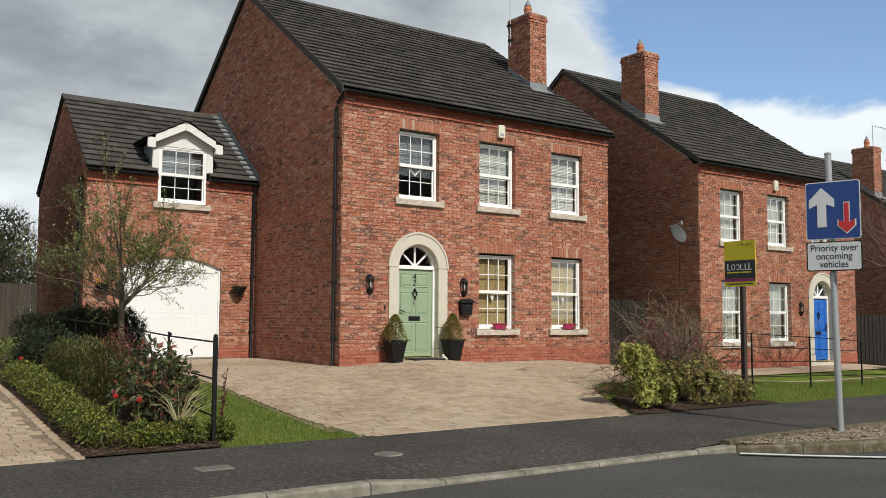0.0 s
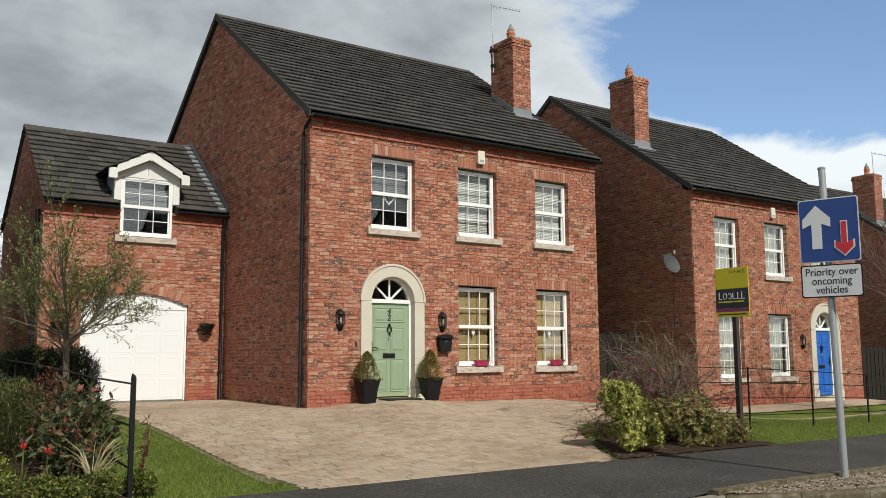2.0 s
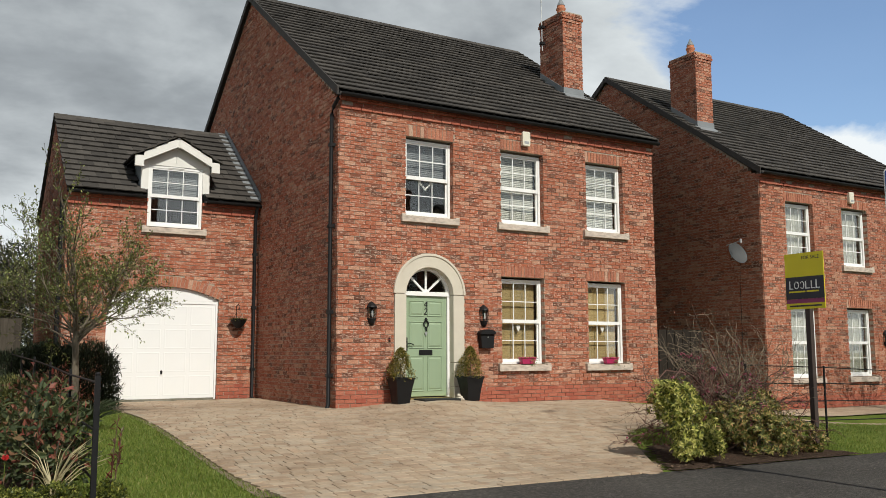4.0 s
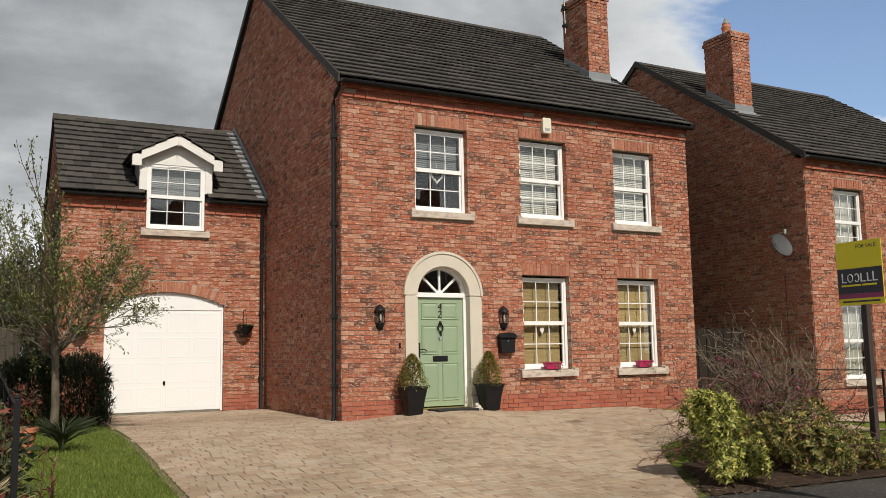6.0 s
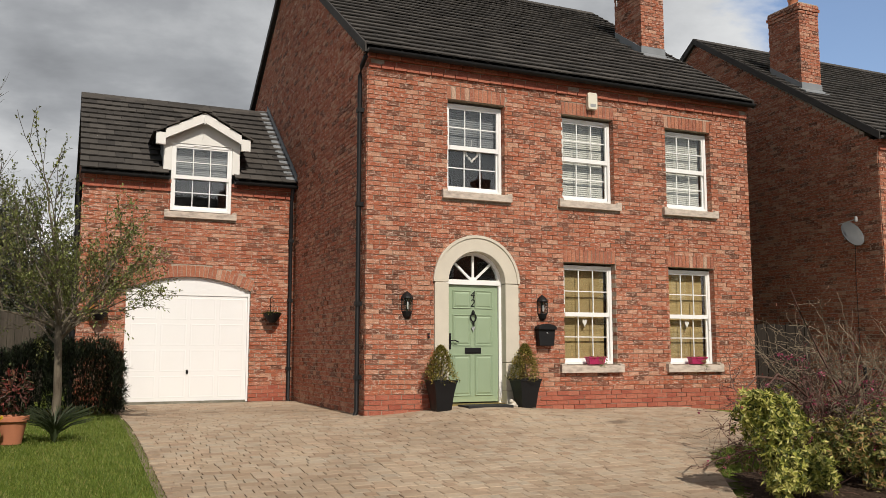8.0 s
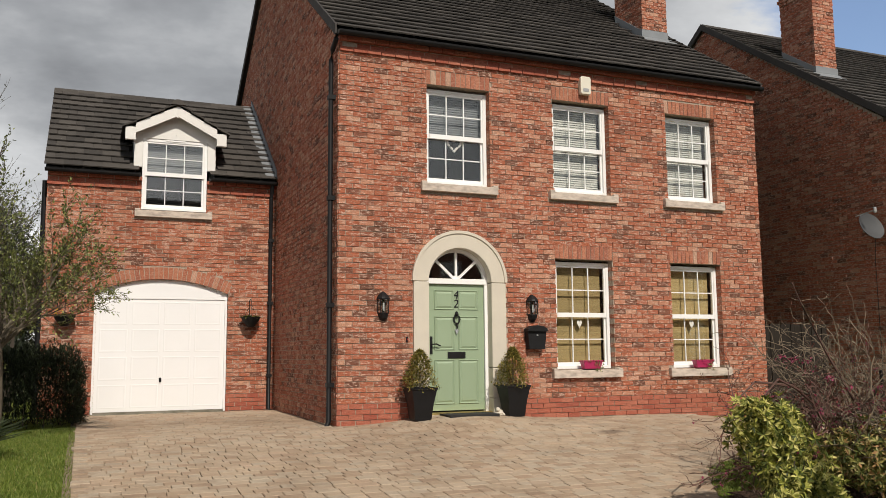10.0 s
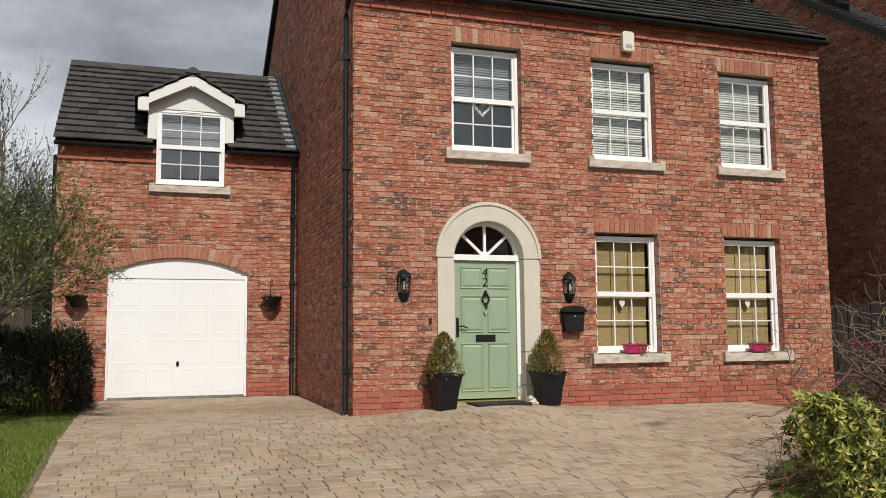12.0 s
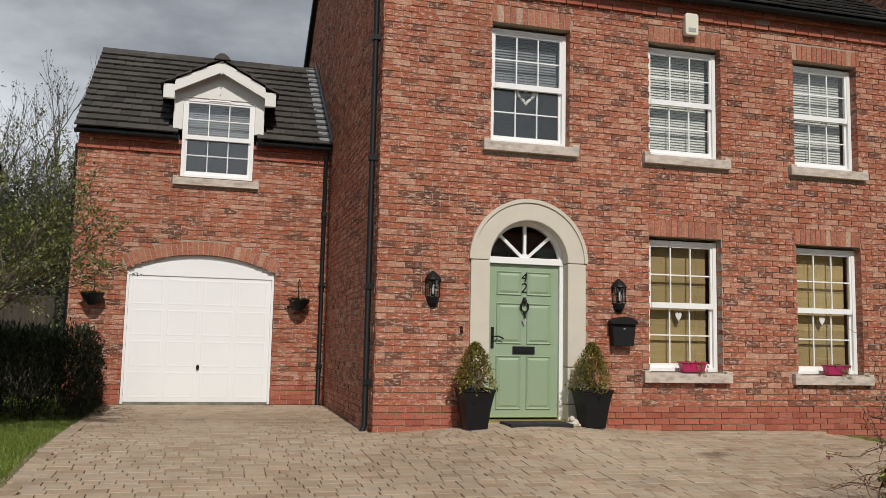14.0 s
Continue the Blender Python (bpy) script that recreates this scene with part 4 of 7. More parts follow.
    geo().add(*arch(DI - fr, DI + 0.01, 0.0, math.pi, 32, v0 - 0.02, v0 + 0.05)).part("fanlight_rim", M_WHITE, frm, fix=True)
    for deg in (45, 90, 135):
        a = radians(deg)
        c, s_, h = math.cos(a), math.sin(a), 0.017
        r0, r1 = 0.0, DI - fr + 0.01
        base = SPR + 0.03
        geo().prism([(DC + r0 * c - h * s_, base + r0 * s_ + h * c), (DC + r0 * c + h * s_, base + r0 * s_ - h * c), (DC + r1 * c + h * s_, base - 0.03 + r1 * s_ - h * c), (DC + r1 * c - h * s_, base - 0.03 + r1 * s_ + h * c)], "y", v0 - 0.005, v0 + 0.03).part("fanlight_bar", M_WHITE, frm, fix=True)
    hub = [(DC + 0.06 * math.cos(math.pi * i / 8), HD + 0.075 + 0.05 * math.sin(math.pi * i / 8)) for i in range(9)]
    geo().prism(hub, "y", v0 - 0.006, v0 + 0.03).part("fanlight_hub", M_WHITE, frm, fix=True)
    poly = [(DC + (DI - fr) * math.cos(math.pi * i / 24), SPR + (DI - fr) * math.sin(math.pi * i / 24)) for i in range(25)]
    geo().prism(poly, "y", v0 + 0.012, v0 + 0.016).part("fanlight_pane", M_GLASS, frm, fix=True).visible_shadow = False
    d0, d1, y0 = DC - DI + fr + 0.003, DC + DI - fr - 0.003, v0 + 0.012
    dz0, dz1 = 0.145, HD - 0.004
    door = geo().box(d0, d1, y0, y0 + 0.045, dz0, dz1).part("front_door", door_mat, house, "six-panelled painted front door with black fittings", bevel=0.003)
    dw = d1 - d0
    H = dz1 - dz0
    for c in (0, 1):
        pu0 = d0 + 0.105 * dw + c * 0.43 * dw
        for za, zb in ((0.05, 0.40), (0.475, 0.745), (0.795, 0.955)):
            a, b, z0, z1 = pu0, pu0 + 0.36 * dw, dz0 + za * H, dz0 + zb * H
            g = geo()
            for (i0, o0), (i1, o1) in (((0.0, 0.0), (0.008, 0.014)), ((0.008, 0.014), (0.026, 0.001)), ((0.026, 0.001), (0.052, 0.013))):
                ra = [(a + i0, y0 - o0, z0 + i0), (b - i0, y0 - o0, z0 + i0), (b - i0, y0 - o0, z1 - i0), (a + i0, y0 - o0, z1 - i0)]
                rb = [(a + i1, y0 - o1, z0 + i1), (b - i1, y0 - o1, z0 + i1), (b - i1, y0 - o1, z1 - i1), (a + i1, y0 - o1, z1 - i1)]
                g.add(ra + rb, [(k_, (k_ + 1) % 4, 4 + (k_ + 1) % 4, 4 + k_) for k_ in range(4)])
            g.add([(a + 0.052, y0 - 0.013, z0 + 0.052), (b - 0.052, y0 - 0.013, z0 + 0.052), (b - 0.052, y0 - 0.013, z1 - 0.052), (a + 0.052, y0 - 0.013, z1 - 0.052)], [(0, 1, 2, 3)])
            g.part("door_panel", door_mat, door)
    lz = dz0 + 0.435 * H
    lb = geo().box(DC - 0.135, DC + 0.135, y0 - 0.012, y0, lz - 0.045, lz + 0.045).part("letter_plate", M_BLACK, door, "black letter plate", bevel=0.004)
    geo().box(DC - 0.10, DC + 0.10, y0 - 0.018, y0 - 0.012, lz - 0.022, lz + 0.025).part("flap", M_IRON, lb)
    hx = d0 + 0.045
    hp = geo().box(hx - 0.018, hx + 0.018, y0 - 0.014, y0, lz + 0.02, lz + 0.26).part("handle_plate", M_IRON, door, "black door handle", bevel=0.005)
    geo().tube([(hx, y0 - 0.014, lz + 0.15), (hx, y0 - 0.05, lz + 0.15), (hx + 0.06, y0 - 0.055, lz + 0.155), (hx + 0.12, y0 - 0.05, lz + 0.13)], 0.009, 8).part("lever", M_IRON, hp, smooth=True)
    kz = dz0 + 0.72 * H
    g = geo().tube([(DC + 0.045 * math.sin(t_), y0 - 0.025, kz + 0.06 * math.cos(t_)) for t_ in [2 * math.pi * i / 16 for i in range(17)]], 0.012, 6)
    g.lathe((DC, y0 - 0.022, kz - 0.02), [(0.02, 0.06), (0.03, 0.09), (0.014, 0.13)], 8).tube([(DC, y0 - 0.02, kz - 0.06), (DC + 0.01, y0 - 0.03, kz - 0.13)], [0.016, 0.008], 6)
    g.part("knocker", M_IRON, door, "black ring door knocker", fix=True)
    geo().prism([(DC - 0.028, kz - 0.155), (DC, kz - 0.215), (DC + 0.028, kz - 0.155), (DC + 0.015, kz - 0.135), (DC, kz - 0.147), (DC - 0.015, kz - 0.135)], "y", y0 - 0.025, y0 - 0.012).part("heart_charm", M_GALV, door, "small silver heart charm", fix=True)
    geo().box(DC - DI + 0.01, DC + DI - 0.01, -0.01, v0 + 0.06, 0.10, 0.125).part("threshold", M_BRASS, house, "brass door threshold strip")
    geo().box(DC - DI, DC + DI, -0.03, 0.28, -0.3, 0.10).part("step", M_STONE, house)
    return house, xf, geo, roof, door


HOUSE_LABEL = "two-storey red brick house with dark tiled roof"
house_main, xf1, geo1, roof1, door1 = build_house(7.70, 14.2, 0.48, False, M_GREEN, ("woven", "woven"), ("half_dimmed", "venetian", "venetian"), HOUSE_LABEL + " and green door")
house_next, xf2, geo2, roof2, door2 = build_house(17.74, 13.82, 0.11, True, M_BLUE, ("curtain", "curtain"), ("curtain", "curtain", "curtain"), HOUSE_LABEL + " and blue door", full=False, chim=(6.33, 6.88, 1.98, 2.85))
house_far, xf3, geo3, roof3, door3 = build_house(33.0, 15.66, -0.5, True, M_BLACK, ("curtain", "curtain"), ("curtain", "curtain", "curtain"), HOUSE_LABEL + " and black door", full=False)


def build_garage(X1, Y0, Z0, mirror, label, flank):
    """The lower wing with the garage: its inner end (u = 0) stands at X1, u runs outwards as a negative number."""
    W = 3.70
    EAVE, RIDGE, RV, D = 3.93, 6.03, 2.56, 5.12

    def xf(u, v, z):
        return (X1 - u if mirror else X1 + u, Y0 + v, Z0 + z)

    def geo():
        return Geo(xf, mirror)
    gar = thing("garage_wing", xf(-W / 2, 0, 0), label, "garage", "garage wings")
    DA, DB, TOP, RISE = -2.935, -0.805, 1.98, 0.23
    DC = (DA + DB) / 2
    R = ((DB - DA) ** 2 / 4 + RISE ** 2) / (2 * RISE)
    WA, WB, WZ = -2.265, -1.205, 3.38

    def arc(z, r):
        h = z - (TOP + RISE - R)
        return None if h >= r else (DC - math.sqrt(r * r - h * h), DC + math.sqrt(r * r - h * h))
    core = [(DA - 0.006, DB + 0.006, -0.5, TOP), (WA - 0.006, WB + 0.006, WZ - 0.006, EAVE)]
    n = 22
    for i in range(n):
        a, b = DA + (DB - DA) * i / n, DA + (DB - DA) * (i + 1) / n
        m = max(abs(a - DC), abs(b - DC))
        core.append((a, b, TOP, TOP + RISE - R + math.sqrt(R * R - m * m) + 0.012))
    RS = R + 0.205
    def ring(z):
        if z < TOP - 0.02:
            return None
        s = arc(z, RS)
        if not s:
            return None
        lim = (DB - DA) / 2 + 0.012 + 0.45 * max(0.0, z - TOP)
        return (max(s[0], DC - lim), min(s[1], DC + lim))
    front = lambda s, o, z: (s, -o, z)
    g = geo()
    wall_core(g, front, -W, 0.0, -0.6, EAVE, core)
    wf = g.part("front_wall", M_MORTAR, gar, "garage front wall of mixed red brick")
    holes = [(DA, DB, -0.5, TOP), ring, (WA, WB, WZ, EAVE), (WA - 0.10, WB + 0.10, WZ - 0.135, WZ)]
    g = geo()
    for p, q, zb, whole in brick_rows(lambda z: (-W, 0.0), 0.29, EAVE - 3 * COURSE, holes):
        lay(g, front, p, q, zb)
    g.part("brickwork", M_BRICK, wf)["kind"] = "stuff"
    g = geo()
    for p, q, zb, whole in brick_rows(lambda z: (-W - 0.01, 0.0), -0.425, 0.29, holes[:1], 0.05):
        lay(g, front, p, q, zb, proud=0.012)
    for i, proud in enumerate((0.042, 0.002, 0.078)):
        zb = EAVE - (3 - i) * COURSE
        for p, q, z_, whole in brick_rows(lambda z: (-W - 0.01, 0.0), zb, zb + COURSE, [(WA, WB, WZ, 9)], 0.05 * i):
            lay(g, front, p, q, zb, proud=proud)
    g.part("plinth_and_corbel", M_RED, wf, "smooth red brick plinth and corbel courses")["kind"] = "stuff"
    # segmental arch of upright bricks
    half = math.asin((DB - DA) / 2 / R)
    n = 30
    cz = TOP + RISE - R
    for i in range(n):
        a0, a1 = -half + 2 * half * i / n + 0.0022, -half + 2 * half * (i + 1) / n - 0.0022
        o = 0.008 + rng.uniform(-0.002, 0.003)
        ca = geo()
        pts = [(DC + r * math.sin(a), y, cz + r * math.cos(a)) for y in (-o, 0.10) for a, r in ((a0, R), (a1, R), (a1, R + 0.2), (a0, R + 0.2))]
        ca.add(pts, [(0, 1, 2, 3), (1, 5, 6, 2), (4, 0, 3, 7), (3, 2, 6, 7), (4, 5, 1, 0)])
        ca.part("arch_brick", M_SOLDIER, wf)
    # end wall and flank
    prof = [(0.28, -0.6), (D, -0.6), (D, EAVE), (RV, RIDGE - 0.05), (0.28, EAVE + 0.22)]
    wg = geo().prism(prof, "x", -W, -W + 0.28).part("end_wall", M_MORTAR, gar, "brick end wall of the garage", fix=True)
    if flank:
        g = geo()
        place = lambda s, o, z: (-W - o, s, z)
        def sv(z):
            t = max(0.0, (z - EAVE) / (RIDGE - EAVE - 0.05))
            return (RV * t + 0.012, D - (D - RV) * t)
        for p, q, zb, whole in brick_rows(lambda z: sv(z + 0.05), -0.425, RIDGE, []):
            lay(g, place, p, q, zb, depth=0.05)
        g.part("brickwork", M_BRICK, wg)["kind"] = "stuff"
    geo().box(-W, 0, D - 0.28, D, -0.6, EAVE).part("rear_wall", M_BRICK, gar)
    geo().box(-W + 0.28, -0.02, 0.3, D - 0.28, 2.45, 2.6).part("upper_floor", M_DARK, gar)
    geo().box(-W + 0.28, -0.02, 2.2, 2.3, 2.6, 4.9).part("partition", M_DARK, gar)
    # roof
    e_v, e_z = -0.13, EAVE + 0.06
    DW0, DW1 = WA - 0.14, WB + 0.14
    sl = (RIDGE - e_z) / (RV - e_v)
    dz_at = lambda v: e_z + (v - e_v) * sl
    dcut = 1.2
    rf = geo().prism([(e_v, e_z - 0.02), (e_v, e_z - 0.05), (RV, RIDGE - 0.06), (RV, RIDGE - 0.012)], "x", -W - 0.04, DW0 + 0.02) \
        .prism([(e_v, e_z - 0.02), (e_v, e_z - 0.05), (RV, RIDGE - 0.06), (RV, RIDGE - 0.012)], "x", DW1 - 0.02, -0.005) \
        .prism([(dcut, dz_at(dcut) - 0.02), (dcut, dz_at(dcut) - 0.05), (RV, RIDGE - 0.06), (RV, RIDGE - 0.012)], "x", DW0 + 0.02, DW1 - 0.02) \
        .prism([(RV, RIDGE - 0.012), (RV, RIDGE - 0.06), (2 * RV - e_v, e_z - 0.05), (2 * RV - e_v, e_z - 0.02)], "x", -W - 0.04, -0.005) \
        .part("roof", M_TILE, gar, "garage roof of dark concrete tiles", fix=True)
    PK, BZ = 5.10, 4.58
    def hide(u, v):
        inside = DW0 - 0.02 < u < DW1 + 0.02
        under = dz_at(v) < PK - abs(u - (WA + WB) / 2) * 0.62 and abs(u - (WA + WB) / 2) < 0.8
        return inside and (v < 0.75 or under)
    tile_slope(geo, rf, -W - 0.065, -0.01, (e_v, e_z), (RV - 0.04, RIDGE - 0.035), skip=hide, singles=300, place=xf)
    tile_slope(geo, rf, -W - 0.065, -0.01, (2 * RV - e_v, e_z), (RV + 0.04, RIDGE - 0.035))
    g = geo()
    for i in range(9):
        a, b = -W - 0.065 + (W + 0.05) * i / 9, -W - 0.065 + (W + 0.05) * (i + 1) / 9 - 0.006
        g.prism([(RV - 0.12, RIDGE - 0.07), (RV + 0.12, RIDGE - 0.07), (RV + 0.09, RIDGE - 0.002), (RV + 0.03, RIDGE + 0.03), (RV - 0.03, RIDGE + 0.03), (RV - 0.09, RIDGE - 0.002)], "x", a, b)
    g.part("ridge_tiles", M_TILE, rf, fix=True)
    # lead valley and stepped flashing against the taller house
    L = RV - e_v
    lead = geo()
    for i in range(10):
        a, b = e_v + L * i / 10, e_v + L * (i + 1) / 10
        lead.add([(-0.20, a, dz_at(a) + 0.052), (-0.002, a, dz_at(a) + 0.057), (-0.002, b - 0.008, dz_at(b) + 0.047), (-0.20, b - 0.008, dz_at(b) + 0.042)], [(0, 1, 2, 3)])
    lead.prism([(e_v, dz_at(e_v) + 0.03), (RV, RIDGE + 0.02), (RV, RIDGE + 0.17), (e_v, dz_at(e_v) + 0.18)], "x", -0.028, -0.009)
    lead.part("flashing", M_LEAD, rf, "grey lead flashing strip", fix=True)
    gut = [(-0.17 + 0.05 * math.cos(a), EAVE + 0.015 + 0.05 * math.sin(a)) for a in [math.pi + math.pi * i / 8 for i in range(9)]]
    gut += [(p[0] * 0.86 - 0.0238, p[1] + 0.006) for p in gut[::-1]]
    geo().prism(gut, "x", -W - 0.05, WA - 0.05).part("gutter", M_BLACK, gar, "black plastic gutter", fix=True)
    gt = geo().prism(gut, "x", WB + 0.05, -0.012).part("gutter", M_BLACK, gar, "black plastic gutter", fix=True)
    for a, b in ((-W, WA - 0.03), (WB + 0.03, -0.012)):
        geo().box(a, b, -0.118, -0.10, EAVE - 0.02, EAVE + 0.05).part("fascia", M_BLACK, gt)
    dp = geo().tube([(-0.09, -0.15, EAVE - 0.02), (-0.09, -0.10, EAVE - 0.12), (-0.09, -0.05, EAVE - 0.25), (-0.09, -0.05, 0.05), (-0.09, -0.10, -0.02)], 0.034, 10).part("downpipe", M_BLACK, gar, "black plastic downpipe", smooth=True, fix=True)
    for z in (0.55, 1.8, 2.9):
        geo().box(-0.135, -0.045, -0.09, 0.0, z, z + 0.06).part("pipe_clip", M_BLACK, dp)
    geo().tube([(-W - 0.05, 0.35, EAVE - 0.1), (-W - 0.05, 0.35, -0.2)], 0.05, 10).part("soil_pipe", M_BLACK, gar, "black soil pipe", smooth=True, fix=True)
    # dormer: window through the eaves, cheeks, gable front and barge boards
    win = sash_window(geo, gar, WA, WB, WZ, 4.60, -0.012, "half_dimmed", False)
    dm = geo().box(WA - 0.14, WA - 0.002, -0.03, 0.04, 4.10, BZ + 0.15).box(WB + 0.002, WB + 0.14, -0.03, 0.04, 4.10, BZ + 0.15) \
        .prism([(WA - 0.14, 4.602), (WB + 0.14, 4.602), (WB + 0.14, BZ + 0.12), ((WA + WB) / 2, PK - 0.04), (WA - 0.14, BZ + 0.12)], "y", -0.028, 0.04) \
        .part("dormer_front", M_BARGE, gar, "off-white dormer front panel", fix=True, bevel=0.004)
    for a in (WA - 0.138, WB + 0.10):
        geo().box(a, a + 0.038, 0.04, 1.0, 3.8, BZ + 0.1).part("dormer_cheek", M_LEAD, dm, "dark lead dormer cheek")
    mid = (WA + WB) / 2
    half_w = 0.825
    slope = (PK + 0.06 - 4.72) / half_w
    bd = geo()
    for s in (-1, 1):
        a = [(mid, PK + 0.06), (mid + s * (half_w - 0.16), PK + 0.06 - slope * (half_w - 0.16)), (mid + s * (half_w - 0.16), PK - 0.11 - slope * (half_w - 0.16)), (mid, PK - 0.12)]
        bd.prism(a, "y", -0.20, -0.165)
        e0, e1 = sorted((mid + s * (half_w - 0.165), mid + s * half_w))
        bd.box(e0, e1, -0.202, -0.12, 4.52, 4.735)
    bd.part("barge_board", M_BARGE, dm, "white painted barge boards", fix=True, bevel=0.004)
    geo().box(mid - 0.012, mid + 0.012, -0.215, -0.163, PK - 0.15, PK + 0.0).box(mid - 0.006, mid + 0.006, -0.05, -0.03, PK - 0.42, PK - 0.28).part("finial", M_BARGE, dm)
    soff = geo()
    for s in (-1, 1):
        for r in range(4):
            t0, t1 = r / 4, (r + 1) / 4
            x0, x1 = mid + s * (half_w + 0.05) * (1 - t0), mid + s * (half_w + 0.05) * (1 - t1)
            z0, z1 = 4.71 + (PK + 0.09 - 4.71) * t0, 4.71 + (PK + 0.09 - 4.71) * t1
            for c in range(5):
                y0, y1 = -0.24 + 0.28 * c, -0.24 + 0.28 * (c + 1) - 0.003
                q = [(x0, y0, z0 + 0.035), (x1, y0, z1 + 0.012), (x1, y1, z1 + 0.012), (x0, y1, z0 + 0.035)]
                qb = [(x, y, z - 0.025) for x, y, z in q]
                if dz_at(y1) > PK + 0.2:
                    continue
                geo().add(q + qb, [(0, 1, 2, 3), (4, 7, 6, 5), (0, 4, 5, 1), (0, 3, 7, 4), (1, 5, 6, 2), (2, 6, 7, 3)]).part("roof_tile", M_TILE, dm, fix=True)
        q = [(mid + s * half_w, -0.165, 4.69), (mid, -0.165, PK + 0.04), (mid, 1.3, PK + 0.04), (mid + s * half_w, 1.3, 4.69)]
        soff.add(q + [(x, y, z - 0.02) for x, y, z in q], [(0, 1, 2, 3), (4, 7, 6, 5), (0, 4, 5, 1), (0, 3, 7, 4)])
    soff.part("dormer_soffit", M_BLACK, dm, fix=True)
    rg = geo()
    for c in range(5):
        y0, y1 = -0.26 + 0.30 * c, -0.26 + 0.30 * (c + 1) - 0.006
        rg.prism([(mid - 0.12, PK + 0.07), (mid + 0.12, PK + 0.07), (mid + 0.09, PK + 0.12), (mid + 0.03, PK + 0.16), (mid - 0.03, PK + 0.16), (mid - 0.09, PK + 0.12)], "y", y0, y1)
    rg.part("dormer_ridge", M_TILE, dm, fix=True)
    # up-and-over door
    for a in (DA, DB - 0.035):
        geo().box(a, a + 0.035, 0.05, 0.12, 0.0, TOP + 0.02).part("garage_frame", M_GARAGE, gar)
    top = [(DB, TOP - 0.0), (DB, TOP - 0.10), (DA, TOP - 0.10), (DA, TOP)] + [(DC + (R - 0.002) * math.sin(a), cz + (R - 0.002) * math.cos(a)) for a in [-half + 2 * half * i / 20 for i in range(21)]]
    geo().prism(top, "y", 0.06, 0.10).part("garage_head_panel", M_GARAGE, gar, "white arched panel over the garage door", fix=True)
    gd = geo().box(DA + 0.037, DB - 0.037, 0.075, 0.10, 0.03, TOP - 0.085).part("garage_door", M_GARAGE, gar, "white panelled up-and-over garage door")
    gw = (DB - DA - 0.12) / 4
    for c in range(4):
        for r in range(4):
            a, b = DA + 0.06 + c * gw + 0.03, DA + 0.06 + (c + 1) * gw - 0.03
            z0, z1 = 0.05 + r * 0.455 + 0.035, 0.05 + (r + 1) * 0.455 - 0.035
            g = geo()
            for (i0, o0), (i1, o1) in (((0.0, 0.0), (0.016, 0.002)), ((0.016, 0.002), (0.034, 0.0004))):
                y = 0.075
                ra = [(a + i0, y - o0, z0 + i0), (b - i0, y - o0, z0 + i0), (b - i0, y - o0, z1 - i0), (a + i0, y - o0, z1 - i0)]
                rb = [(a + i1, y - o1, z0 + i1), (b - i1, y - o1, z0 + i1), (b - i1, y - o1, z1 - i1), (a + i1, y - o1, z1 - i1)]
                g.add(ra + rb, [(k_, (k_ + 1) % 4, 4 + (k_ + 1) % 4, 4 + k_) for k_ in range(4)])
            g.part("door_panel", M_GARAGE, gd)
    geo().lathe((DC - 0.0, 0.065, 0.50), [(0.014, 0), (0.022, 0.015), (0.022, 0.06), (0.010, 0.075)], 8).part("door_lock", M_BLACK, gd, "black garage door handle")
    geo().box(DA + 0.02, DB - 0.02, 0.06, 0.14, -0.2, 0.028).part("garage_threshold", M_KERB, gar)
    return gar, xf


garage_main, xfg = build_garage(7.695, 18.31, 0.48, False, "brick garage wing with white door, dormer window and tiled roof", True)
garage_left, xfl = build_garage(-1.75, 17.75, 0.42, True, "neighbouring brick garage wing beside a hedge", True)

# ---- ground, road, footpath, drive ----


def skew(x, y=0.0):
    """The street runs slightly askew to the house fronts; the skew dies out towards them."""
    return -0.033 * (x - 3.0) * (1 - smooth(8.5, 13.0, y))


def sheet(name, xs, ys, zf, mat, label, category, keep=None, turn=True):
    g = Geo()
    idx = {}
    for j, y in enumerate(ys):
        for i, x in enumerate(xs):
            idx[i, j] = len(g.v)
            yy = y + skew(x, y) if turn and y > -3 and -30 < x < 45 else y
            g.v.append((x, yy, zf(x, y)))
    for j in range(len(ys) - 1):
        for i in range(len(xs) - 1):
            if keep and not keep((xs[i] + xs[i + 1]) / 2, (ys[j] + ys[j + 1]) / 2):
                continue
            g.f.append((idx[i, j], idx[i + 1, j], idx[i + 1, j + 1], idx[i, j + 1]))
    ob = new(name, g.mesh(name, mat, smooth=True))
    return tagged(ob, label, category, kind="structure")


def span(a, b, step):
    n = max(1, int(round((b - a) / step)))
    return [a + (b - a) * i / n for i in range(n + 1)]


def drive_right(y):
    """The drive's right-hand edge: it opens out from the footpath and then swings away beside the lawn."""
    pts = ((7.9, 8.75), (8.45, 9.12), (9.3, 9.72), (9.95, 10.15), (10.4, 10.5), (10.7, 10.95), (10.9, 11.7), (11.05, 13.3), (11.15, 30.0))
    for (y0, x0), (y1, x1) in zip(pts, pts[1:]):
        if y <= y1:
            return x0 + (x1 - x0) * max(0, (y - y0)) / (y1 - y0)
    return 40.0


def drive_left(y):
    return 4.57 + 0.10 * max(0.0, 9.5 - y)


def on_drive(x, y):
    return y > 8.05 + skew(x) and drive_left(y) < x < drive_right(y) and not on_strip(x, y)


def on_strip(x, y):
    return x > 13.3 and y > 13.0 + 0.25 * max(0, 14.2 - x) and y < 14.2


